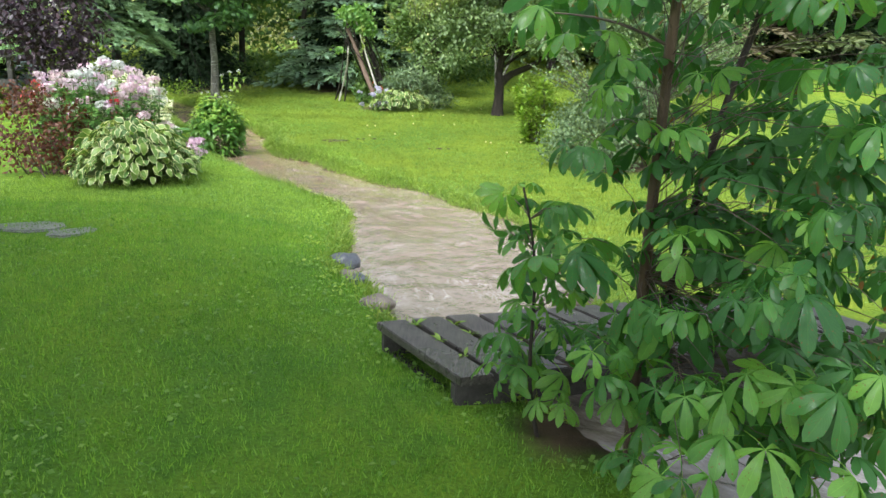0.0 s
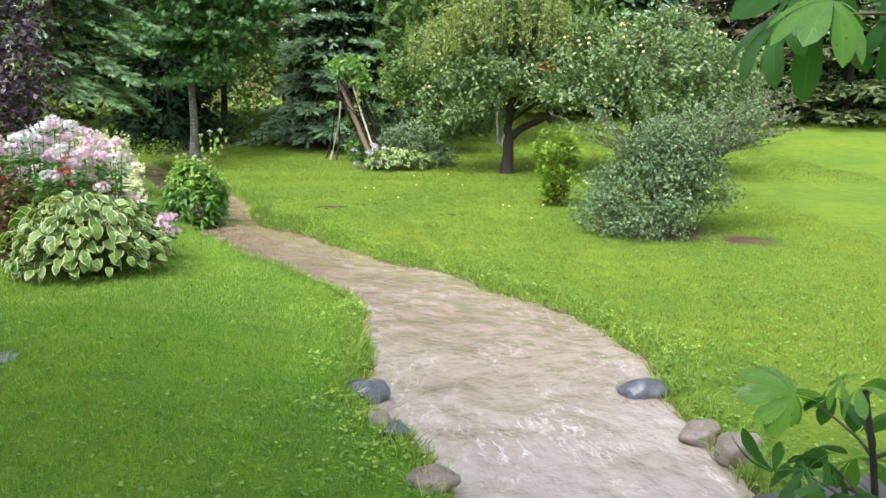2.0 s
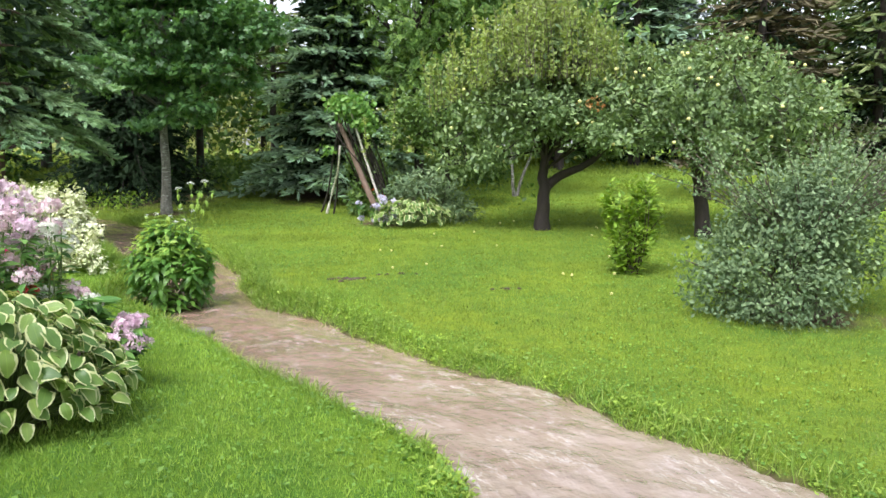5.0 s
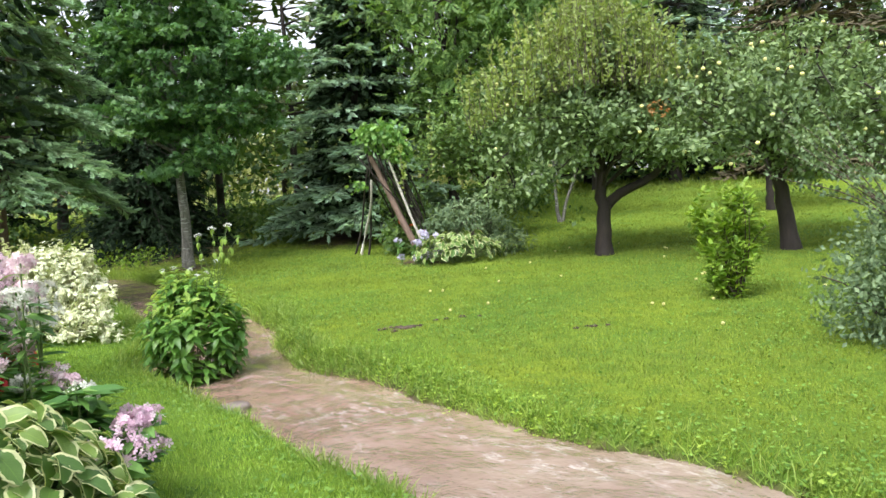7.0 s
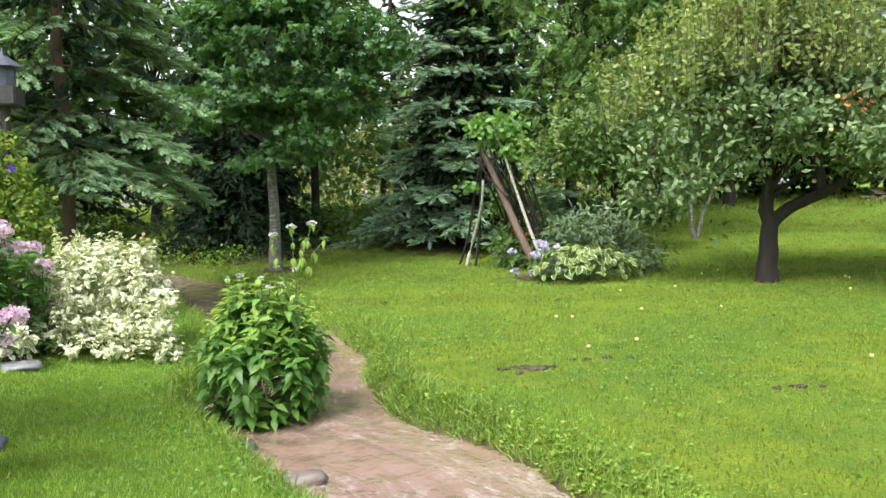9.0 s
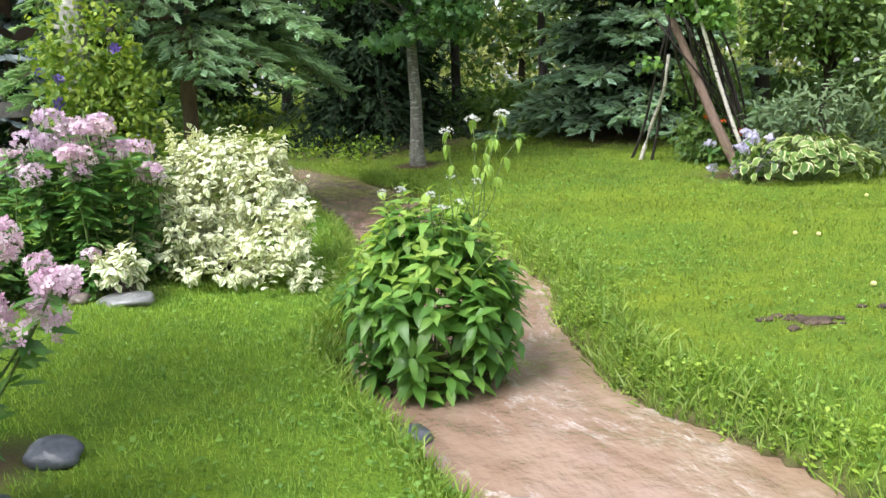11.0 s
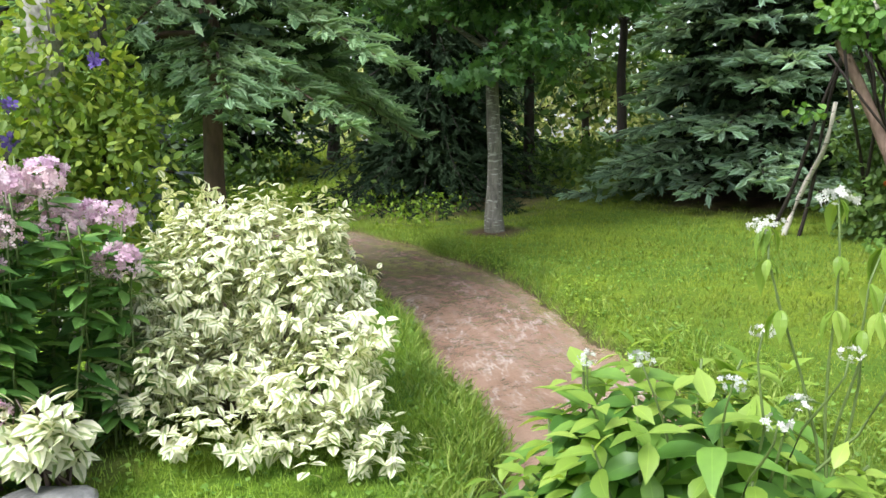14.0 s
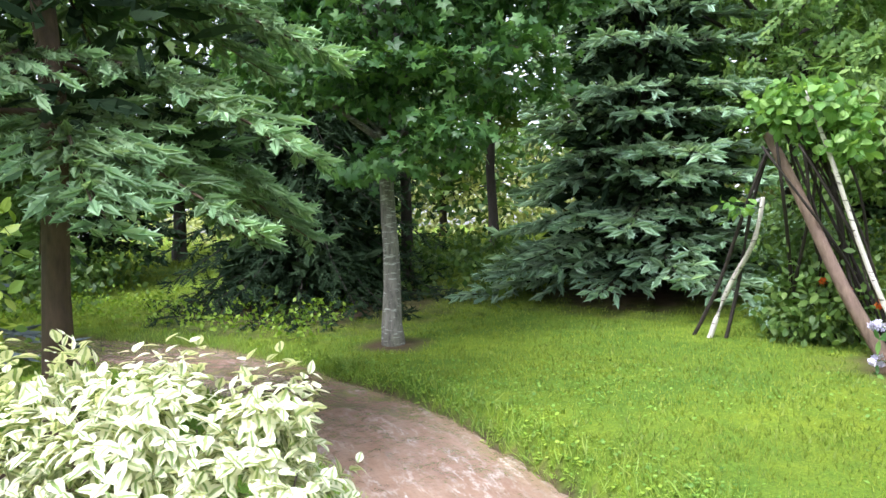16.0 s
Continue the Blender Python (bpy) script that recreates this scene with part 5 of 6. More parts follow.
# ---- shrub at the water's bend ----
def bend_shrub():
    base = np.array([-3.71, 12.6])
    rng = np.random.default_rng(71)
    z0 = float(water_z(base[1]))
    ob = thing("elder_shrub", (base[0], base[1], z0 - 0.02), "leafy green shrub with white umbels standing in the flood water", "shrub")
    tips, dirs = [], []
    for k in range(150):
        az, el = k * 2.39996 + rng.uniform(-0.3, 0.3), math.asin(min(0.98, ((k + 0.5) / 150) ** 0.85))
        d = np.array([math.cos(az) * math.cos(el), math.sin(az) * math.cos(el), math.sin(el)])
        r = rng.uniform(0.8, 1.04)
        tip = np.array([base[0], base[1], z0 + 0.26]) + d * r * np.array([0.53, 0.5, 0.74])
        if d[2] < 0.25:
            tip[2] = z0 + rng.uniform(0.18, 0.34)
            tip[:2] = base + (tip[:2] - base) * 0.85
        tips.append(tip)
        dirs.append(unit(0.55 * d + np.array([0, 0, 0.55]) + rng.normal(0, 0.15, 3)))
        if k % 3 == 0:
            bag = Bag()
            a = (base[0] + rng.normal(0, 0.07), base[1] + rng.normal(0, 0.07), z0 - 0.25)
            tube(bag, bend(a, tip, 7, -0.08, 0.03, rng), np.linspace(0.006, 0.003, 7), 5)
            np_part("stem", ob, *bag.out()[:2], M_STEM)
    tips, dirs = np.array(tips), np.array(dirs)
    p, ax, fc, sz, f = paired_leaves(tips, dirs, 6, 0.24, 0.122, rng, 0.3, 1.25)
    low = p[:, 2] + unit(ax)[:, 2] * sz < z0 + 0.02
    ax[low, 2] += 0.6
    shapes = [leaf_shape([0.14, 0.225, 0.215, 0.11], 0.28, d) for d in (0.3, 0.5, 0.75)]
    top = (f > 0.6) & (p[:, 2] > z0 + 0.55)
    order = np.argsort(p[:, 1] - 0.8 * p[:, 2] - 0.15 * f)
    order = order[~top[order]]
    one, rest = order[:300], order[300:]
    leaf_parts("leaf", ob, shapes, M_ELDERS, p[one], ax[one], fc[one], sz[one])
    v, t, u = scatter(shapes[1], p[rest], ax[rest], fc[rest], sz[rest])
    np_part("foliage", ob, v, t, M_ELDER, u, True)
    v, t, u = scatter(shapes[0], p[top], ax[top], fc[top], sz[top] * 0.85)
    np_part("shoot_leaves", ob, v, t, M_YOUNG, u, True, "pale yellow-green young leaves")
    lb = Bag()
    tops = [(-3.44, 12.47, 1.36), (-3.31, 12.5, 1.38), (-3.36, 12.48, 1.27), (-3.23, 12.52, 1.27), (-3.56, 12.46, 1.31), (-3.56, 12.5, 1.1), (-3.62, 12.36, 1.03), (-3.55, 12.3, 0.98), (-3.79, 12.42, 1.05), (-3.9, 12.48, 1.03), (-3.5, 12.4, 0.99), (-3.42, 12.42, 1.08)]
    for k, tp in enumerate(tops):
        a = np.array([-3.66 + 0.6 * (tp[0] + 3.66), 12.55 + 0.6 * (tp[1] - 12.55), 0.75])
        if k < 5:
            a = np.array([-3.45, 12.48, 0.8]) + rng.normal(0, 0.02, 3)
        pts = bend(a, tp, 6, -0.05, 0.04, rng)
        bag = Bag()
        tube(bag, pts, np.linspace(0.0034, 0.002, 6), 5)
        np_part("flower_stalk", ob, *bag.out()[:2], M_STEM)
        if k < 5:
            m = 14
            az = rng.uniform(0, 6.28, m)
            lb.add(*scatter(shapes[2], pts[rng.integers(3, 6, m)], np.stack([np.cos(az), np.sin(az), np.full(m, -0.7)], 1), np.tile([0, 0, 1.0], (m, 1)), rng.uniform(0.035, 0.065, m)))
        flower_head(ob, "umbel", tp, 0.036 if k < 5 else 0.026, M_CLOVER if k in (2, 3) else M_WHITE, rng, 40 if k < 5 else 20, 0.0065, 0.5)
    v, t, u = lb.out()
    np_part("stalk_leaves", ob, v, t, M_YOUNG, u, False)


bend_shrub()

# ---- stones ----
boulder(-0.78, 5.98, (0.115, 0.1, 0.09), M_ROCKG, 1, "wet dark grey round stone at the water's edge")
boulder(0.82, 6.08, (0.15, 0.09, 0.075), M_ROCKG, 2, "smooth blue-grey stone at the water's edge", 10)
boulder(0.94, 5.45, (0.12, 0.09, 0.07), M_ROCKB, 3, "brown stone half under grass", 30)
boulder(1.02, 5.2, (0.14, 0.1, 0.08), M_ROCKB, 4, "pinkish brown stone on the bank", 60)
boulder(-0.42, 4.85, (0.11, 0.09, 0.07), M_ROCKB, 5, "brown stone beside the footbridge", 15)
boulder(-0.7, 5.55, (0.09, 0.07, 0.06), M_ROCKB, 6, "small brown stone in the grass", 80)
boulder(-0.6, 5.35, (0.07, 0.06, 0.05), M_ROCKG, 7, "small grey stone in the grass", 20)
boulder(-3.12, 11.32, (0.15, 0.09, 0.06), M_ROCKB, 8, "flat pinkish stone washed by the water", 20)
boulder(-3.62, 11.88, (0.1, 0.08, 0.06), M_ROCKG, 9, "grey stone at the water's edge", 50)
for k, (x, y, s) in enumerate([(-4.42, 10.3, 0.08), (-4.54, 10.6, 0.08), (-4.36, 10.02, 0.08), (-5.85, 12.66, 0.08), (-6.06, 12.6, 0.08), (-4.55, 10.92, 0.1), (-6.2, 12.32, 0.075)]):
    boulder(x, y, (s, s * 0.75, s * 0.55), M_ROCKB if x < -5.5 else M_ROCKG, 12 + k, "rounded border stone of the flower bed", k * 37, group="border stones of the flower bed")
boulder(-8.15, 19.25, (0.16, 0.13, 0.12), M_ROCKG, 25, "dark stone at the stream's far bend", 0)

# ---- bushes on the lawn ----
shrub("grey_bush", "wide grey-green bush with fine leaves on the lawn", (2.45, 11.5), [(2.1, 11.3, 0.6, 0.7, 0.6, 0.5), (2.45, 11.5, 0.95, 0.7, 0.7, 0.5), (1.7, 11.2, 0.45, 0.35, 0.4, 0.32), (2.75, 11.5, 1.35, 0.4, 0.4, 0.32), (2.3, 11.4, 1.3, 0.34, 0.35, 0.3), (3.0, 11.6, 0.7, 0.38, 0.4, 0.32), (2.2, 10.85, 0.42, 0.45, 0.3, 0.28), (2.5, 11.45, 1.15, 0.55, 0.5, 0.36)], 640, 28, 0.085, OVAL4, 0.052, M_GREYL, 81, stems=60, lift=0.4, stem_r=0.012)
def long_shoots():
    rng = np.random.default_rng(82)
    ob = bpy.data.objects["grey_bush"]
    bag, lb = Bag(), Bag()
    for k in range(110):
        az = rng.uniform(0, 6.28) if k % 2 else rng.uniform(-0.7, 0.9)
        a = np.array([2.45 + 0.4 * math.cos(az), 11.5 + 0.4 * math.sin(az), 1.0])
        b = a + np.array([math.cos(az) * rng.uniform(0.6, 1.35), math.sin(az) * rng.uniform(0.3, 0.8), rng.uniform(0.3, 1.05)])
        pts = bend(a, b, 8, -0.06, 0.03, rng)
        tube(bag, pts, np.linspace(0.006, 0.002, 8), 4)
        n = 46
        s = rng.uniform(0.2, 1, n)
        p = np.stack([np.interp(s, np.linspace(0, 1, 8), pts[:, j]) for j in range(3)], 1)
        lb.add(*scatter(DIAMOND, p, rand_dirs(n, rng, 0.3), rand_dirs(n, rng, 0.8), rng.uniform(0.03, 0.055, n)))
    tagged(np_part("shoot_growth", ob, *bag.out()[:2], M_TWIG), kind="stuff")
    v, t, u = lb.out()
    np_part("shoot_leaves", ob, v, t, M_GREYL, u, False)


long_shoots()


def young_bush():
    rng = np.random.default_rng(83)
    base = (1.42, 13.4)
    z0 = gz(*base)
    ob = thing("young_bush", (base[0], base[1], z0), "upright bush with bright yellow-green leaves", "shrub")
    blobs = [(1.2, 13.4, 1.1, 0.2, 0.2, 0.3), (1.58, 13.4, 1.05, 0.22, 0.2, 0.34), (1.4, 13.35, 0.75, 0.28, 0.25, 0.3), (1.46, 13.4, 1.36, 0.12, 0.12, 0.14), (1.42, 13.38, 0.45, 0.2, 0.2, 0.16)]
    tips, out = in_blobs(blobs, 120, rng, 0.6)
    for k in range(22):
        bag = Bag()
        tube(bag, bend((base[0] + rng.normal(0, 0.05), base[1] + rng.normal(0, 0.05), z0 - 0.05), tips[k], 7, -0.05, 0.04, rng), np.linspace(0.009, 0.003, 7), 5)
        np_part("stem", ob, *bag.out()[:2], M_TWIG)
    dirs = unit(0.4 * out + np.array([0, 0, 0.9]) + rng.normal(0, 0.2, out.shape))
    p, ax, fc, sz, f = paired_leaves(tips, dirs, 5, 0.24, 0.1, rng, 0.05)
    v, t, u = scatter(leaf_shape([0.2, 0.26, 0.18], 0.2, 0.2), p, ax, fc, sz)
    np_part("foliage", ob, v, t, M_BRIGHTL, u, False)


young_bush()


# ---- pole wigwam with a vine ----
def wigwam():
    rng = np.random.default_rng(91)
    cx, cy = -2.1, 18.85
    ob = thing("pole_wigwam", (cx, cy, gz(cx, cy)), "leaning wigwam of weathered and birch poles under a green vine", "plant support")

    def pole(foot, top, r, mat, label="", wob=0.02):
        bag = Bag()
        f = (foot[0], foot[1], gz(*foot[:2]) - 0.05)
        tube(bag, bend(f, top, 10, 0, wob, rng), np.linspace(r, r * 0.7, 10), 8)
        np_part("pole", ob, *bag.out()[:2], mat, label=label)

    apex = np.array([-2.3, 18.5, 2.45])
    pole((-1.62, 18.45), (-2.46, 18.62, 2.42), 0.062, M_LOG, "thick weathered pole")
    pole((-1.52, 18.2), (-2.25, 18.36, 2.72), 0.024, M_BIRCH, "thin white birch pole", 0.03)
    pole((-2.76, 19.6), (-2.42, 18.9, 1.9), 0.028, M_BIRCH, "crooked birch pole", 0.09)
    pole((-2.88, 19.75), (-2.4, 18.8, 2.3), 0.02, M_DBARK)
    pole((-2.62, 19.55), (-2.35, 18.8, 2.4), 0.02, M_DBARK)
    for k in range(18):
        a = rng.uniform(-0.9, 1.6) if k < 10 else rng.uniform(-0.35, 0.4)
        pole((cx + 0.7 * math.cos(a), cy + 0.1 + 0.6 * math.sin(a)), apex + rng.normal(0, 0.13, 3), rng.uniform(0.01, 0.02), M_DBARK, wob=0.04)
    blobs = [(-2.2, 18.45, 2.58, 0.36, 0.3, 0.17), (-1.98, 18.4, 2.36, 0.25, 0.24, 0.16), (-2.66, 18.9, 1.75, 0.11, 0.1, 0.08)]
    cen, out = in_blobs(blobs, 80, rng, 0.5)
    v, t, u = leaf_cloud(BROAD, cen, out, 12, 0.07, 0.088, rng, 0.4, 0.5)
    np_part("vine", ob, v, t, M_VINE, u, False, "bright green climbing vine")
    v, t, u = leaf_cloud(OVAL, *in_blobs([(cx + 0.3, cy + 0.35, 0.95, 0.45, 0.4, 0.45), (cx + 0.15, cy + 0.45, 1.55, 0.35, 0.3, 0.5), (cx + 0.35, cy + 0.6, 0.8, 0.5, 0.3, 0.35)], 230, rng, 0.4), 12, 0.09, 0.085, rng)
    np_part("undergrowth", ob, v, t, M_MIDL, u, False)
    for k in range(4):
        flower_head(ob, "flower", np.array([-1.75 + rng.uniform(-0.25, 0.15), 18.75 + rng.uniform(-0.2, 0.1), 1.0 + rng.uniform(-0.1, 0.25)]), 0.03, M_ORANGE, rng, 6, 0.028)


wigwam()
hosta(-1.1, 17.6, 0.75, 0.6, 0.45, 240, 0.12, 92, "hosta with cream-edged leaves below the wigwam")


def lilac_flowers():
    rng = np.random.default_rng(93)
    x, y = -1.66, 17.7
    ob = thing("bellflower", (x, y, gz(x, y)), "pale lilac bellflowers beside the hosta", "flowering plant")
    bag, lb = Bag(), Bag()
    for k in range(26):
        tp = np.array([x + rng.normal(0, 0.17), y + rng.normal(0, 0.12), gz(x, y) + rng.uniform(0.1, 0.52)])
        tube(bag, bend((x + rng.normal(0, 0.05), y + rng.normal(0, 0.05), gz(x, y) - 0.02), tp, 5, -0.1, 0.05, rng), np.linspace(0.004, 0.003, 5), 4)
        lb.add(*scatter(SLIM, np.tile(tp, (5, 1)) - np.array([0, 0, 0.1]), rand_dirs(5, rng), rand_dirs(5, rng, 1), rng.uniform(0.08, 0.14, 5), 1.2))
        flower_head(ob, "blossom", tp, 0.055, M_LILAC, rng, 16, 0.03)
    tagged(np_part("stem_growth", ob, *bag.out()[:2], M_STEM), kind="stuff")
    v, t, u = lb.out()
    np_part("leaves", ob, v, t, M_PHLOXL, u, False)


lilac_flowers()
shrub("perennial_bush", "grey-green perennial bush behind the hosta", (-0.85, 18.3), [(-0.85, 18.3, 1.0, 0.6, 0.45, 0.45), (-0.3, 18.2, 0.75, 0.3, 0.3, 0.25)], 130, 16, 0.1, SLIM, 0.12, M_GREYL, 94, stems=24)


# ---- clematis post with the pagoda feeder ----
def pagoda_feeder():
    x, y = -6.78, 14.5
    z = gz(x, y)
    ob = thing("bird_feeder", (x, y, z), "dark pagoda-roofed bird feeder on a post", "bird feeder")
    part("post", box_bm((0.07, 0.07, 2.3), pose(x, y, z + 1.1)), M_OLDW, ob, bevel=0.008)
    part("tray", box_bm((0.28, 0.28, 0.18), pose(x, y, z + 2.26, 0, 0, 15)), M_OLDW, ob, bevel=0.012)
    part("house", cyl_bm(0.11, 0.11, 0.2, pose(x, y, z + 2.44), 8), M_LEAD, ob, bevel=0.006)
    part("roof", cyl_bm(0.21, 0.04, 0.12, pose(x, y, z + 2.59), 8), M_LEAD, ob, bevel=0.006)
    part("finial", cyl_bm(0.025, 0.006, 0.08, pose(x, y, z + 2.68), 8), M_LEAD, ob)


def trellis_post():
    x, y = -7.05, 14.4
    z = gz(x, y)
    rng = np.random.default_rng(101)
    ob = thing("clematis_post", (x, y, z), "pale weathered trellis post covered with violet clematis", "trellis")
    part("post", box_bm((0.15, 0.13, 2.3), pose(x, y, z + 1.1, 0, 0, 12)), M_PALE, ob, bevel=0.012)
    for k in range(3):
        part("slat", box_bm((0.34, 0.02, 0.035), pose(x - 0.02, y - 0.065, z + 1.35 + k * 0.2, 0, 12 * (-1) ** k, 0)), M_PALE, ob, bevel=0.003)
    blobs = [(x + 0.15, y - 0.05, z + 1.5, 0.42, 0.32, 0.5), (x + 0.1, y - 0.05, z + 0.8, 0.38, 0.3, 0.55), (x + 0.4, y, z + 1.1, 0.3, 0.3, 0.5)]
    cen, out = in_blobs(blobs, 300, rng, 0.4)
    v, t, u = leaf_cloud(OVAL, cen, out, 16, 0.07, 0.062, rng, 0.4)
    np_part("climber", ob, v, t, M_CLEM, u, False, "yellow-green clematis leaves")
    cen, out = in_blobs(blobs, 9, rng, 0.98)
    for c in cen:
        flower_head(ob, "flower", c + np.array([0, -0.05, 0]), 0.02, M_VIOLET, rng, 4, 0.045)


pagoda_feeder()
trellis_post()


def rail_fence():
    x, y = -9.9, 15.6
    ob = thing("rail_fence", (x, y, gz(x, y)), "dark mossy plank rail fence behind the bed", "fence")
    for k in range(3):
        px = x - 1.3 + 1.3 * k
        part("post", box_bm((0.1, 0.1, 1.25), pose(px, y, gz(px, y) + 0.58)), M_OLDW, ob, bevel=0.008)
    for zz in (0.55, 1.12):
        part("rail", box_bm((2.9, 0.05, 0.16), pose(x, y - 0.076, gz(x, y) + zz)), M_OLDW, ob, bevel=0.008)


rail_fence()

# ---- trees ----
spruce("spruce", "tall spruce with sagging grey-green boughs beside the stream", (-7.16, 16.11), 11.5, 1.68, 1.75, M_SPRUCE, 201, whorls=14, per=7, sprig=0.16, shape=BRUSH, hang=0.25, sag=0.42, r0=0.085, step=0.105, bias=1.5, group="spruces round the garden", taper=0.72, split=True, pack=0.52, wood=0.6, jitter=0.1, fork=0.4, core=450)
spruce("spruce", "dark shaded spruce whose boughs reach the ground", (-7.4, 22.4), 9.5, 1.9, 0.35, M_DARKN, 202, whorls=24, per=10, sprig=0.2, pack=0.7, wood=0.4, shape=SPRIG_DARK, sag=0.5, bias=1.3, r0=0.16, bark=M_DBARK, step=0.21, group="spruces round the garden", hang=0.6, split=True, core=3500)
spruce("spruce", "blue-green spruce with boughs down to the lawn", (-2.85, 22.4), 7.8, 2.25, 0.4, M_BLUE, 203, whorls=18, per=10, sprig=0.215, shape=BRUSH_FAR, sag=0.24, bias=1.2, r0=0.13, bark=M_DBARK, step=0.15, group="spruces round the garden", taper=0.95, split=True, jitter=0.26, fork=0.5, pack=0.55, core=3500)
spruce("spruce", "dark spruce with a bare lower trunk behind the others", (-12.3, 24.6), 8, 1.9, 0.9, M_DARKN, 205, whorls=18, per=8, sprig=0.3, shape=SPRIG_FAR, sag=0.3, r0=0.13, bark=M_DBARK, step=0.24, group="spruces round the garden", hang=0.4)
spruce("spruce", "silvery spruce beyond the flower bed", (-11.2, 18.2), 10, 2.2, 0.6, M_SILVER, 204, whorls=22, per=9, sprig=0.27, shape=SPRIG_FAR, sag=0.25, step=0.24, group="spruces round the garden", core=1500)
broadleaf("maple", "young maple with a lichened grey trunk and dark green lobed leaves", (-5.8, 19.62), [(-5.82, 19.65, 2.0), (-5.85, 19.7, 3.6), (-5.7, 19.8, 5.8)], 0.1,
          [(-5.7, 19.6, 4.2, 1.15, 1.1, 0.8), (-4.75, 19.7, 3.35, 0.75, 0.8, 0.45), (-4.3, 19.8, 4.2, 0.8, 0.8, 0.5), (-6.6, 19.5, 3.3, 0.75, 0.7, 0.45), (-5.95, 19.05, 2.4, 0.42, 0.4, 0.2), (-5.25, 19.25, 2.6, 0.6, 0.5, 0.28), (-5.7, 19.2, 3.1, 0.7, 0.6, 0.35), (-5.6, 19.8, 5.3, 1.1, 1.1, 0.85), (-6.6, 19.9, 4.6, 0.7, 0.7, 0.5)], 400, 28, 0.13, LOBED, 0.115, M_MAPLE, M_GBARK, 211, limbs=20, start=0.42, tier=0.35, lift=0.9, shell=0.35)
# The last two blobs are hidden crown, added behind to shade the lawn.
broadleaf("apple_tree", "old apple tree with a dark trunk, yellow-green shoots and apples", (1.02, 17.07), [(1.0, 17.05, 1.1), (1.05, 17.1, 1.7), (1.1, 17.2, 3.2)], 0.132,
          [(0.9, 17.1, 2.7, 1.0, 0.9, 0.65), (1.75, 16.8, 2.5, 0.75, 0.8, 0.55), (2.3, 17.0, 2.15, 0.6, 0.6, 0.45), (0.05, 16.7, 2.1, 0.6, 0.7, 0.55), (-0.35, 16.9, 1.75, 0.4, 0.5, 0.35), (0.7, 16.2, 2.25, 0.6, 0.5, 0.45), (1.5, 16.1, 2.1, 0.5, 0.45, 0.4), (1.1, 17.1, 3.25, 0.9, 0.9, 0.45), (0.3, 17.3, 3.0, 0.65, 0.7, 0.45), (1.9, 17.5, 2.9, 0.7, 0.7, 0.5), (1.0, 18.3, 2.8, 1.3, 0.8, 0.6), (2.6, 18.0, 2.6, 1.0, 0.9, 0.5)], 340, 66, 0.125, OVAL4, 0.092, M_APPLE, M_DBARK, 212, limbs=34, extra=[((1.05, 17.08, 1.15), (2.1, 16.95, 1.95), 0.085)], group="apple trees", start=0.5, thick=0.3)
# Here too the last two blobs are unseen crown added for lawn shade.
broadleaf("apple_tree", "spreading apple tree with pale apples and a leaning trunk", (3.44, 16.3), [(3.35, 16.3, 1.2), (3.2, 16.25, 1.8), (3.2, 16.2, 2.8)], 0.13,
          [(3.3, 16.2, 2.75, 1.0, 0.9, 0.6), (2.5, 15.8, 2.4, 0.75, 0.7, 0.5), (2.0, 15.6, 2.0, 0.5, 0.5, 0.4), (4.2, 16.0, 2.45, 0.8, 0.8, 0.55), (4.9, 16.1, 2.0, 0.6, 0.6, 0.5), (3.2, 15.4, 2.2, 0.7, 0.5, 0.45), (3.9, 16.6, 3.05, 0.8, 0.7, 0.45), (2.7, 16.6, 3.0, 0.7, 0.7, 0.45), (3.6, 15.6, 1.75, 0.6, 0.5, 0.35), (3.8, 17.7, 2.6, 1.2, 0.9, 0.6), (5.2, 17.0, 2.5, 0.8, 0.8, 0.5)], 320, 66, 0.125, OVAL4, 0.092, M_APPLE, M_DBARK, 213, limbs=34, group="apple trees", start=0.5, thick=0.3)


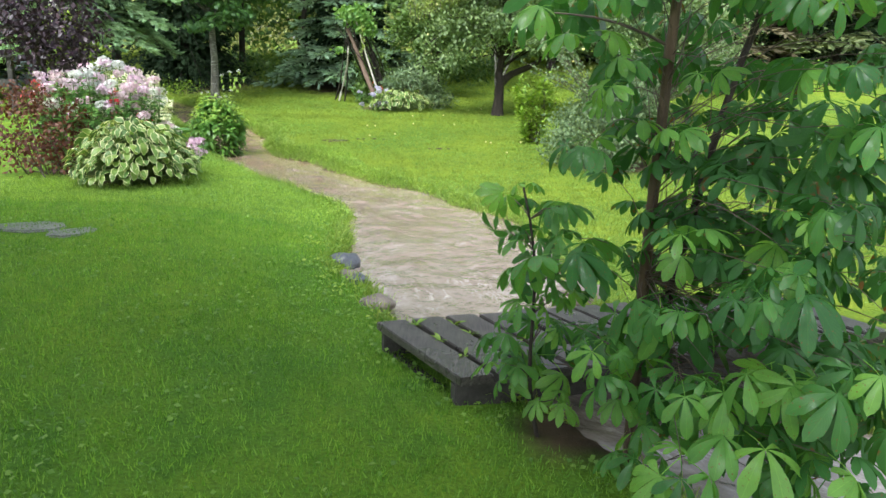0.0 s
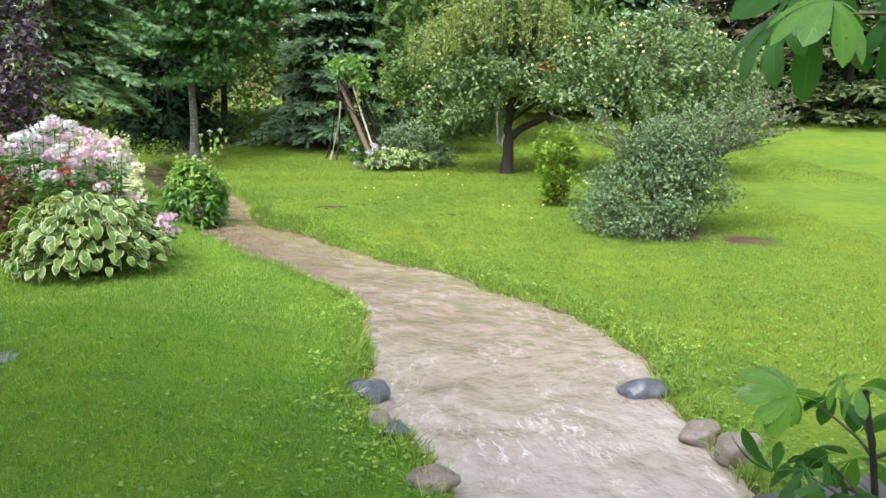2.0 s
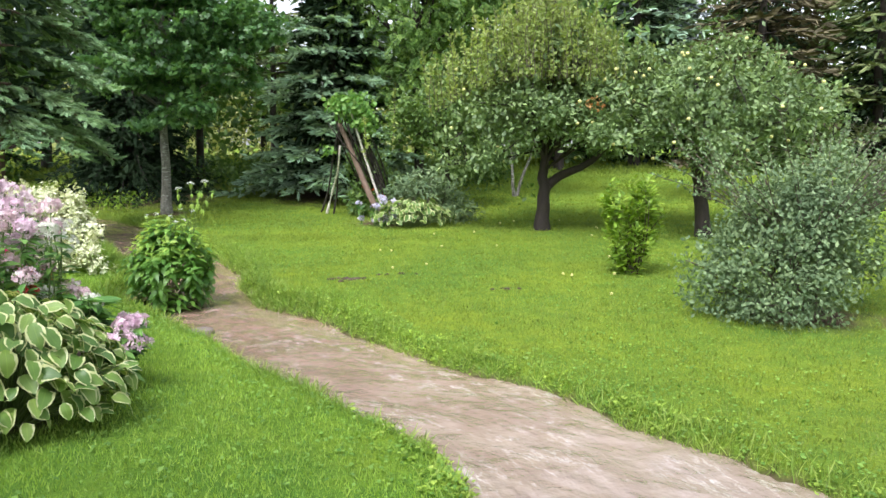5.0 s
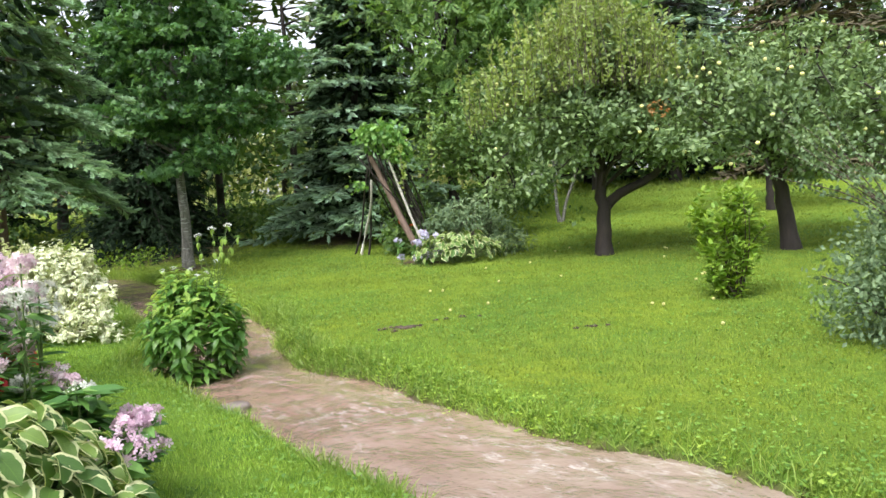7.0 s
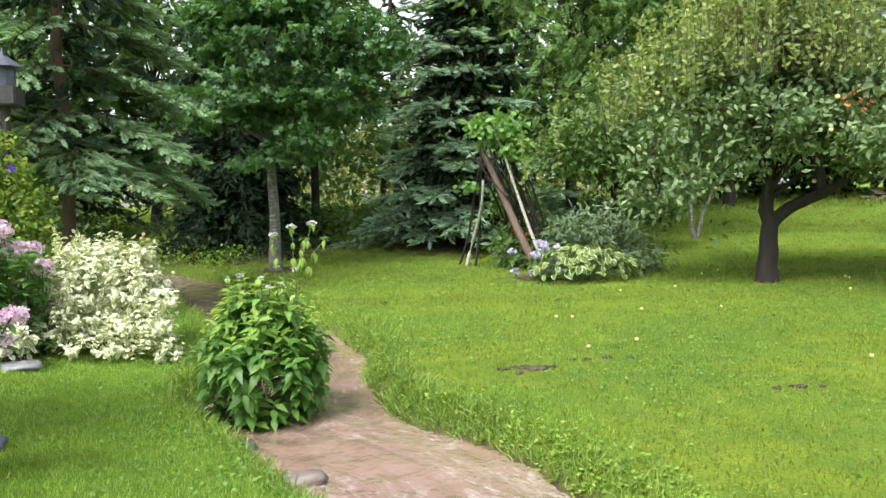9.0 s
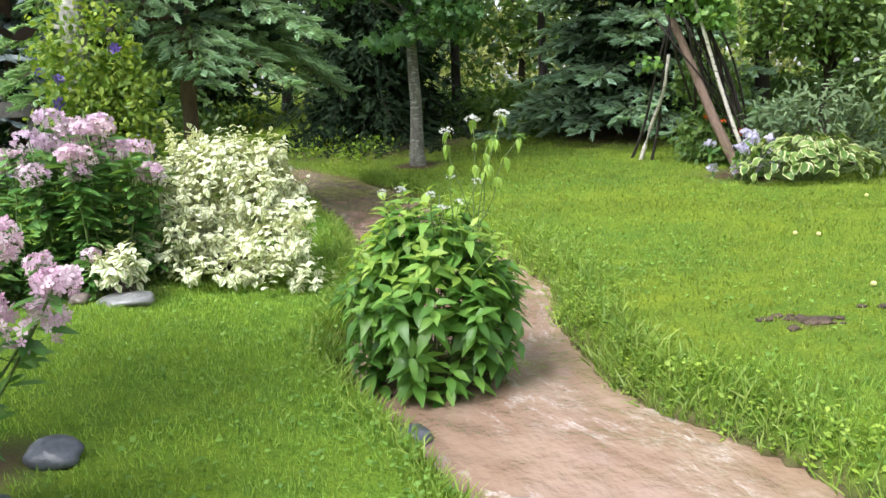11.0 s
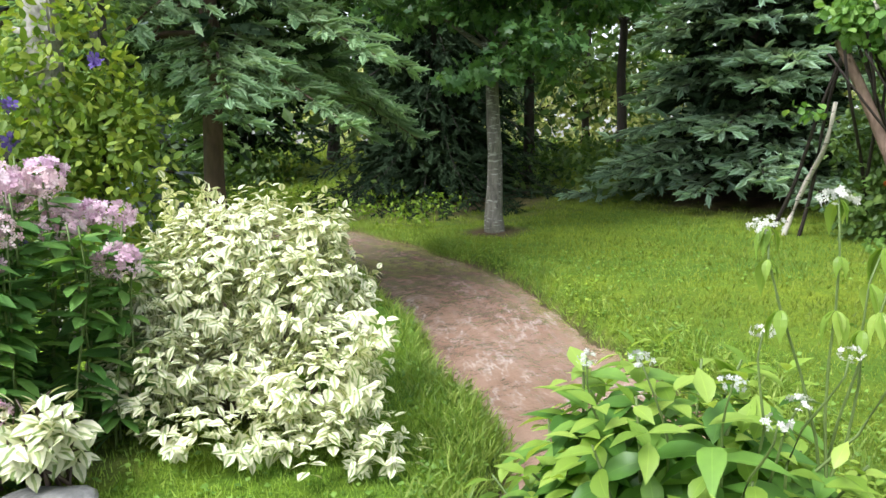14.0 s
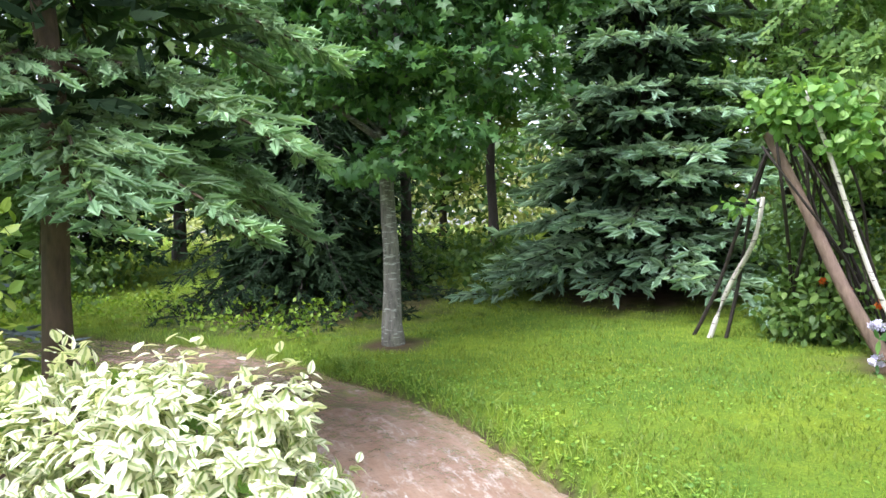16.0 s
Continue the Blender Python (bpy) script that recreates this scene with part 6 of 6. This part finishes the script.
def apple_details():
    """Upright shoots on the crown, hanging apples, fallen apples on the lawn."""
    rng = np.random.default_rng(221)
    trees = [o for o in bpy.data.objects if o.name.startswith("apple_tree") and o.parent is None]
    me = bpy.data.meshes.new("apple")
    bm = bmesh.new()
    bmesh.ops.create_icosphere(bm, subdivisions=2, radius=0.027)
    for v in bm.verts:
        if abs(v.co.x) + abs(v.co.y) < 0.012:
            v.co.z *= 0.78
    for f in bm.faces:
        f.smooth = True
    bm.to_mesh(me)
    bm.free()
    me.materials.append(M_APPLEF)
    lists = [([(0.9, 17.0, 2.5, 1.5, 1.3, 0.95), (1.9, 16.9, 2.4, 1.1, 1.1, 0.75)], 40), ([(3.3, 16.1, 2.5, 1.6, 1.3, 0.9), (2.6, 15.7, 2.3, 1.0, 0.9, 0.7)], 50)]
    for ob, (blobs, n) in zip(sorted(trees, key=lambda o: o.location.x), lists):
        cen, out = in_blobs(blobs, n, rng, 0.93)
        o = origin_of(ob)
        for c in cen:
            a = new("apple", me)
            a.parent = ob
            a.location = Vector((c - o).tolist())
    ob = min(trees, key=lambda o: o.location.x)
    bag, lb = Bag(), Bag()
    for k in range(400):
        a = np.array([0.95 + rng.normal(0, 0.7), 17.0 + rng.normal(0, 0.6), 0])
        a[2] = 3.05 + 0.35 * (1 - ((a[0] - 0.95) / 1.5) ** 2) - 0.55
        b = a + np.array([rng.normal(0, 0.12), rng.normal(0, 0.12), rng.uniform(0.6, 1.1) + 0.5 * math.exp(-((a[0] - 0.95) / 0.6) ** 2)])
        pts = bend(a, b, 6, 0, 0.03, rng)
        tube(bag, pts, np.linspace(0.005, 0.002, 6), 4)
        n = 42
        s = rng.uniform(0.0, 1, n)
        p = np.stack([np.interp(s, np.linspace(0, 1, 6), pts[:, j]) for j in range(3)], 1)
        lb.add(*scatter(OVAL4, p, rand_dirs(n, rng, 0.5), rand_dirs(n, rng, 0.5), rng.uniform(0.06, 0.1, n), 0.9))
    tagged(np_part("shoot_growth", ob, *bag.out()[:2], M_TWIG), kind="stuff")
    v, t, u = lb.out()
    np_part("shoot_leaves", ob, v, t, M_APPLETOP, u, False, "yellow-green young leaves")
    dry = leaf_cloud(OVAL, np.array([(1.55, 15.95, 2.45)]), np.array([(0, -1.0, 0)]), 44, 0.08, 0.06, rng)
    tagged(np_part("withered_tuft", ob, dry[0], dry[1], M_DRYL, dry[2], False, "orange withered leaves"), kind="stuff")
    for k in range(26):
        x, y = 1.0 + rng.normal(0, 1.3), 15.6 + rng.normal(0, 1.6)
        if k % 3 == 0:
            x, y = rng.uniform(-1.6, 2.2), rng.uniform(12.2, 16.0)
        a = new("fallen_apple", me)
        a.scale = (0.65, 0.65, 0.65)
        a.location = (x, y, gz(x, y) + 0.018)
        tagged(a, "small pale yellow apple fallen on the lawn", "apple", "fallen apples")


apple_details()
broadleaf("ash_tree", "tall ash with fresh green compound leaves behind the wigwam", (-0.9, 22.6), [(-0.9, 22.6, 2.5), (-1.0, 22.6, 5.0), (-0.9, 22.8, 9.0)], 0.13,
          [(-0.8, 22.4, 3.2, 1.4, 1.2, 1.1), (-1.0, 22.4, 5.2, 1.9, 1.5, 1.5), (0.5, 22.6, 5.8, 1.6, 1.4, 1.3), (-0.2, 22.8, 7.8, 1.9, 1.5, 1.6)], 420, 13, 0.24, PINNATE, 0.26, M_ASH, M_DBARK, 231, limbs=26)
broadleaf("round_tree", "round bushy tree with low fresh green foliage beside the wigwam", (-0.35, 20.6), [(-0.35, 20.6, 1.6), (-0.4, 20.6, 3.0)], 0.08,
          [(-0.5, 20.4, 2.55, 0.95, 0.9, 0.65), (0.2, 20.4, 2.25, 0.65, 0.65, 0.4), (-1.0, 20.3, 2.25, 0.55, 0.55, 0.4)], 280, 20, 0.13, OVAL4, 0.11, M_MIDL, M_DBARK, 232, limbs=16)
broadleaf("thin_tree", "slender twin-stemmed fruit tree on the lawn", (1.25, 22.0), [(1.2, 22.0, 1.4), (1.1, 22.0, 3.0)], 0.05,
          [(1.2, 22.0, 2.9, 1.2, 1.1, 0.9), (2.4, 22.5, 2.8, 1.2, 1.0, 0.8)], 220, 18, 0.17, OVAL4, 0.1, M_ASH, M_GBARK, 233, limbs=14, extra=[((1.3, 22.0, 0.7), (1.75, 22.1, 2.4), 0.04)])
broadleaf("fruit_tree", "low fruit tree with a dark trunk at the lawn's far side", (5.5, 21.5), [(5.5, 21.5, 1.4), (5.4, 21.5, 2.6)], 0.1,
          [(5.4, 21.5, 2.7, 1.8, 1.4, 0.95), (6.9, 22.0, 2.6, 1.4, 1.2, 0.9)], 300, 20, 0.18, OVAL4, 0.1, M_APPLE, M_DBARK, 234, limbs=18)
for k, (x, y, h, r) in enumerate([(-6.25, 24.0, 9.5, 0.1), (-5.0, 27.5, 10, 0.11)]):
    spruce("pine", "slender dark pine with a bare lower trunk", (x, y), h, 2.0, 2.6, M_PINE if k % 2 else M_WOODL, 240 + k, whorls=12, per=5, sprig=0.36, shape=SPRIG_FAR, sag=0.12, r0=r, bark=M_DBARK, step=0.26, group="pines behind the garden", category="pine tree", taper=0.45)
RIGHT_SIDE = [(8.0, 33.5, 12.5, M_SILVER), (6.2, 29.5, 12, M_BLUE), (9.6, 28.0, 12, M_RUST), (11.2, 30.5, 13, M_RUST), (13.0, 27.5, 12, M_PINE), (15.2, 29.0, 13, M_SPRUCE), (4.2, 32.5, 12, M_SPRUCE)]
for k, (x, y, h, mt) in enumerate(RIGHT_SIDE):
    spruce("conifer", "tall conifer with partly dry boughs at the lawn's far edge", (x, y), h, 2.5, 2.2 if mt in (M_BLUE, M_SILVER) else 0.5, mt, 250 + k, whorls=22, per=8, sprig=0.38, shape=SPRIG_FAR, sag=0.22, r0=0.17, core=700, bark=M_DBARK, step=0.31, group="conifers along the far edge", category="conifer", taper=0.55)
BACK = [(9.5, 38.0, 13, 3.6), (14.5, 37.0, 13, 3.6), (20.0, 35.0, 13, 3.4), (5.0, 38.0, 12, 3.2), (1.6, 30.0, 10, 2.2), (-1.4, 33.0, 11, 2.6), (-8.8, 30.0, 8.5, 2.2), (-11.6, 27.8, 9.5, 1.8), (-13.2, 23.8, 7, 1.8), (-16.0, 22.0, 10, 2.6), (3.4, 27.8, 9, 1.9), (-6.8, 36.0, 8, 2.6), (11.5, 41.0, 14, 4.4), (6.8, 36.5, 13, 3.4), (17.5, 40.0, 14, 4.4)]
for k, (x, y, h, r) in enumerate(BACK):
    broadleaf("woodland_tree", "leafy woodland tree behind the garden", (x, y), [(x, y, h * 0.4), (x + 0.2, y, h * 0.75)], 0.15,
              [(x, y, h * 0.62, r, r, h * 0.22), (x + r * 0.5, y - 0.4, h * 0.45, r * 0.7, r * 0.7, h * 0.16), (x - r * 0.4, y, h * 0.82, r * 0.8, r * 0.8, h * 0.17), (x - r * 0.6, y - 0.3, h * 0.4, r * 0.6, r * 0.6, h * 0.14)], 220, 14, 0.4, OVAL4, 0.34, M_WOODL if k % 2 or x < -5 else M_ASH, M_DBARK, 270 + k, limbs=16, group="woodland trees")


def stuff(name, v, t, u, mat, label, category):
    ob = new(name, np_mesh(name, v, t, mat, u, False))
    return tagged(ob, label, category, kind="stuff")


def undergrowth():
    rng = np.random.default_rng(301)
    n = 620
    x, y = rng.uniform(-8, 1.5, n), rng.normal(25.0, 1.5, n)
    ok = np.abs(x + 3.0) > 1.4
    x, y = x[ok], y[ok]
    z = ground_z(x, y) + rng.uniform(0.05, 0.42, len(x))
    v, t, u = leaf_cloud(DIAMOND, np.stack([x, y, z], 1), rand_dirs(len(x), rng, 0.5), 14, 0.16, 0.13, rng)
    stuff("undergrowth", v, t, u, M_WOODL, "low green undergrowth at the edge of the trees", "undergrowth")
    # Dark fill: the shade at the conifers' foot is in the leaf colour.
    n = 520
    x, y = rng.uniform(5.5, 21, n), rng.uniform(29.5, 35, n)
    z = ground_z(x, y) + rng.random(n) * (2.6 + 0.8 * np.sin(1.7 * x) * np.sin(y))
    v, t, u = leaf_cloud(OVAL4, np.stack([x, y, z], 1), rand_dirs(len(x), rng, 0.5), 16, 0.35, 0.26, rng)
    stuff("thicket", v, t, u, M_DARKN, "thicket coloured near-black for the shade below the far conifers", "thicket")
    n = 800
    x, y = rng.uniform(-16, 2.5, n), rng.uniform(33, 44, n)
    z = ground_z(x, y) + rng.random(n) ** 1.2 * (2.5 + 0.7 * np.sin(2.1 * x) * np.sin(1.3 * y))
    v, t, u = leaf_cloud(DIAMOND, np.stack([x, y, z], 1), rand_dirs(len(x), rng, 0.5), 16, 0.25, 0.2, rng)
    stuff("meadow_growth", v, t, u, M_MEADOW, "tall pale yellow-green meadow growth beyond the trees", "meadow")
    n = 200
    x, y = rng.uniform(-15, -10.6, n), rng.uniform(21.5, 25, n)
    z = ground_z(x, y) + rng.random(n) * (0.7 + 0.4 * np.sin(2.3 * x) * np.sin(1.9 * y))
    v, t, u = leaf_cloud(OVAL4, np.stack([x, y, z], 1), rand_dirs(len(x), rng, 0.5), 16, 0.22, 0.15, rng)
    stuff("brush", v, t, u, M_WOODL, "dark brushwood below the spruces", "brushwood")
    n = 420
    x, y = rng.uniform(-12, -6.6, n), rng.uniform(18.5, 22.5, n)
    ok = bank_distance(x, y) > 0.3
    x, y = x[ok], y[ok]
    z = ground_z(x, y) + rng.uniform(0.02, 0.14, len(x))
    v, t, u = leaf_cloud(DIAMOND, np.stack([x, y, z], 1), rand_dirs(len(x), rng, 0.8), 12, 0.12, 0.07, rng)
    stuff("ground_cover", v, t, u, M_BRIGHTL, "leafy ground cover below the spruces", "ground cover")


def far_woods():
    rng = np.random.default_rng(302)
    n = 2600
    a = rng.uniform(-0.2, 3.34, n)
    r = rng.uniform(75, 95, n)
    x, y = r * np.cos(a), 10 + r * np.sin(a)
    z = ground_z(x, y) + rng.random(n) ** 0.8 * (9 + 3 * np.sin(9 * a) + 2 * np.sin(23 * a))
    v, t, u = leaf_cloud(DIAMOND, np.stack([x, y, z], 1), unit(np.stack([-x, -y, 30 + 0 * x], 1)), 10, 1.2, 1.3, rng)
    stuff("far_woods", v, t, u, M_WOODL, "distant line of green woods", "woods")


# Out-of-view tree, added only to cast shade over the near lawn.
broadleaf("unseen_shade_tree", "large unseen leafy tree added to shade the near lawn", (-5.0, -4.5), [(-5.0, -4.5, 3.0), (-4.9, -4.4, 6.5)], 0.2,
          [(-3.6, -3.6, 5.6, 2.8, 2.6, 1.8), (-2.4, -0.6, 5.0, 2.2, 1.9, 1.0), (-3.5, 1.2, 4.7, 2.3, 1.9, 0.9), (-5.6, 2.3, 4.6, 2.2, 2.2, 1.2), (-6.2, -5.0, 6.5, 2.2, 2.2, 1.8)], 1500, 16, 0.35, OVAL4, 0.32, M_ASH, M_BARK, 290, limbs=14)
undergrowth()
far_woods()


# ---- grass ----
def blades(name, region, count, shape, size, wide, mat, seed, label, fits, tilt=0.35):
    rng = np.random.default_rng(seed)
    x, y = rng.uniform(region[0], region[1], count), rng.uniform(region[2], region[3], count)
    clump = rng.integers(0, max(count // 14, 1), count)
    cx, cy = rng.uniform(region[0], region[1], count // 14 + 1), rng.uniform(region[2], region[3], count // 14 + 1)
    mixed = rng.random(count) < 0.55
    x = np.where(mixed, cx[clump] + rng.normal(0, 0.045, count), x)
    y = np.where(mixed, cy[clump] + rng.normal(0, 0.045, count), y)
    d = bank_distance(x, y)
    ok = fits(x, y, d) & (rng.random(count) > soil_at(x, y) * 1.3)
    x, y, d = x[ok], y[ok], d[ok]
    n = len(x)
    p = np.stack([x, y, ground_z(x, y, d) - 0.006], 1)
    az = rng.uniform(0, 2 * np.pi, n)
    face = np.stack([np.cos(az), np.sin(az), np.full(n, 0.2)], 1)
    axis = np.array([0, 0, 1.0]) + rng.normal(0, tilt, (n, 3)) * np.array([1, 1, 0.1])
    v, t, u = scatter(shape, p, axis, face, size * rng.uniform(0.55, 1.35, n), wide)
    stuff(name, v, t, u, mat, label, "grass")


land = lambda x, y, d: d > 0.04
blades("lawn_grass", (-4.6, 1.3, 0.6, 7.0), 125000, SPIKE, 0.032, 0.2, M_BLADE2, 401, "short mown grass of the shaded near lawn", lambda x, y, d: (d > 0.04) & (x < 1.0 - 0.36 * (y - 5)))
blades("lawn_grass", (-4.6, 0.2, 7.0, 12.6), 110000, SPIKE, 0.034, 0.2, M_BLADE3, 400, "short mown grass between the stream and the bed", lambda x, y, d: (d > 0.04) & (x < 1.0 - 0.36 * (y - 5)))
blades("lawn_grass", (-7.0, -3.2, 9.5, 15.5), 90000, SPIKE, 0.034, 0.22, M_BLADE3, 402, "short mown grass beside the flower bed", lambda x, y, d: (d > 0.04) & ((x < -4.6) | (y > 12.6)))
blades("lawn_grass", (-5.2, 5.0, 6.0, 16.5), 190000, SPIKE, 0.032, 0.26, M_BLADE, 403, "short mown grass across the stream", lambda x, y, d: (d > 0.04) & (x > 1.0 - 0.9 * (y - 6) * 0.75))
blades("lawn_grass", (-12.5, 8.0, 16.0, 27.0), 160000, SPIKE, 0.04, 0.3, M_BLADE, 404, "mown grass under the trees", land)
blades("lawn_grass", (-18.0, 20.0, 26.5, 40.0), 60000, SPIKE, 0.12, 0.3, M_BLADE, 405, "grass of the far lawn", land)


def bank_grass(name, count, reach, size, wide, seed, label, y_range, lean):
    rng = np.random.default_rng(seed)
    line = np.concatenate([BANK_L, BANK_R])
    line = line[(line[:, 1] > y_range[0]) & (line[:, 1] < y_range[1])]
    p = line[rng.integers(len(line), size=count)] + rng.normal(0, reach, (count, 2))
    d = bank_distance(p[:, 0], p[:, 1])
    thick = 0.5 + 0.5 * np.sin(2.1 * p[:, 0] + 1.3) * np.sin(1.7 * p[:, 1])
    ok = (d > 0.0) & (d < reach * 1.8) & (rng.random(count) < 0.35 + 0.65 * thick) & (soil_at(p[:, 0], p[:, 1]) < 0.5)
    p, d = p[ok], d[ok]
    n = len(p)
    q = np.stack([p[:, 0], p[:, 1], ground_z(p[:, 0], p[:, 1], d) - 0.006], 1)
    az = rng.uniform(0, 2 * np.pi, n)
    axis = np.array([0, 0, 1.0]) + rng.normal(0, lean, (n, 3)) * np.array([1, 1, 0.1])
    face = np.stack([np.cos(az), np.sin(az), np.full(n, 0.2)], 1)
    v, t, u = scatter(ARCH, q, axis, face, size * rng.uniform(0.45, 1.35, n), wide)
    stuff(name, v, t, u, M_TALL, label, "grass")


ARCH = (np.array([(-0.5, 0, 0), (0.5, 0, 0), (-0.45, 0.4, 0.03), (0.45, 0.4, 0.03), (-0.3, 0.75, 0.16), (0.3, 0.75, 0.16), (0, 0.95, 0.42)], float), np.array([(0, 1, 3), (0, 3, 2), (2, 3, 5), (2, 5, 4), (4, 5, 6)]), np.array([(-1, 0), (1, 0), (-1, 0.4), (1, 0.4), (-1, 0.75), (1, 0.75), (0, 1)], float))
bank_grass("bank_grass", 50000, 0.13, 0.1, 0.06, 406, "longer grass along the stream's edge", (0.5, 20.5), 0.5)
bank_grass("bank_grass", 14000, 0.2, 0.1, 0.08, 407, "tall arching grass tufts at the stream's bend", (11.8, 15.5), 0.6)


def clods(x, y, n, seed):
    rng = np.random.default_rng(seed)
    ob = thing("molehill", (x, y, gz(x, y)), "low scatter of dark soil clods on the lawn", "molehill")
    for k in range(n):
        cx, cy = x + rng.normal(0, 0.12), y + rng.normal(0, 0.06)
        s = rng.uniform(0.01, 0.026)
        bm = rock_bm((s * 1.4, s * 1.1, s * 0.6), seed + k, 0.4)
        bmesh.ops.translate(bm, verts=bm.verts[:], vec=(cx, cy, gz(cx, cy) + s * 0.2))
        part("clod", bm, M_SOIL, ob)


clods(-1.85, 13.1, 26, 421)
clods(-1.35, 13.4, 4, 422)
clods(-0.25, 12.6, 5, 423)


def clover():
    rng = np.random.default_rng(411)
    n = 170000
    x, y = rng.uniform(-8, 4, n), rng.uniform(0.8, 19, n)
    d = bank_distance(x, y)
    patch = np.sin(1.9 * x + 0.7 * y) * np.sin(1.5 * y - 0.8 * x) + 0.5 * np.sin(5 * x) * np.sin(4.3 * y)
    ok = (d > 0.03) & ((d < 0.5 * rng.random(n) ** 1.5 + 0.1) | (rng.random(n) < 0.16 + 0.22 * patch)) & (soil_at(x, y) < 0.4)
    x, y, d = x[ok], y[ok], d[ok]
    n = len(x)
    p = np.stack([x, y, ground_z(x, y, d) + rng.uniform(0.008, 0.035, n)], 1)
    az = rng.uniform(0, 2 * np.pi, n)
    axis = np.stack([np.cos(az), np.sin(az), rng.uniform(-0.1, 0.5, n)], 1)
    face = np.array([0, 0, 1.0]) + rng.normal(0, 0.35, (n, 3))
    v, t, u = scatter(DIAMOND, p, axis, face, rng.uniform(0.014, 0.036, n), 1.3)
    stuff("clover", v, t, u, M_CLOVER, "clover and low weeds in the lawn", "weeds")


clover()


def bank_weeds():
    """Lush broad-leaved weeds along the water's edge."""
    rng = np.random.default_rng(412)
    line = np.concatenate([BANK_L[(BANK_L[:, 1] > 3) & (BANK_L[:, 1] < 9)], BANK_R[(BANK_R[:, 1] > 6) & (BANK_R[:, 1] < 19)], BANK_R[(BANK_R[:, 1] > 10.5) & (BANK_R[:, 1] < 15)]])
    m = 1200
    c = line[rng.integers(len(line), size=m)] + rng.normal(0, 0.13, (m, 2))
    d = bank_distance(c[:, 0], c[:, 1])
    c = c[(d > 0.03) & (d < 0.42) & (soil_at(c[:, 0], c[:, 1]) < 0.4)]
    per = 12
    n = len(c) * per
    tall = np.repeat(rng.uniform(0.02, 0.065, len(c)), per)
    x, y = np.repeat(c[:, 0], per) + rng.normal(0, 0.035, n), np.repeat(c[:, 1], per) + rng.normal(0, 0.035, n)
    p = np.stack([x, y, ground_z(x, y) + tall * rng.uniform(0.2, 1.0, n)], 1)
    az = rng.uniform(0, 2 * np.pi, n)
    axis = np.stack([np.cos(az), np.sin(az), rng.uniform(-0.2, 0.7, n)], 1)
    v, t, u = scatter(OVAL, p, axis, np.array([0, 0, 1.0]) + rng.normal(0, 0.35, (n, 3)), rng.uniform(0.016, 0.038, n), 1.1)
    stuff("bank_weeds", v, t, u, M_WEEDJ, "lush broad-leaved weeds along the water's edge", "weeds")


bank_weeds()


# ---- weeds between the bridge planks ----
def plank_weeds():
    rng = np.random.default_rng(431)
    for k, q in [(1, 0.08), (1, 0.36), (2, 0.12), (2, 0.3), (3, 0.45), (1, 0.6)]:
        x, y = -0.36 + 0.948 * 0.196 * k + 0.5 * q, 4.06 + 0.319 * 0.196 * k - 0.866 * q
        ob = thing("weed", (x, y, 0.165), "small green weed growing between the bridge planks", "weed", "weeds between the planks")
        n = 9
        az = rng.uniform(0, 6.28, n)
        ax = np.stack([np.cos(az), np.sin(az), rng.uniform(0.2, 1.2, n)], 1)
        leaf_parts("leaf", ob, [leaf_shape([0.1, 0.15, 0.1], 0.2, 0.4)], M_WEED, np.tile([x, y, 0.165], (n, 1)), ax, np.tile([0, 0, 1.0], (n, 1)) + rng.normal(0, 0.2, (n, 3)), rng.uniform(0.03, 0.075, n))


plank_weeds()
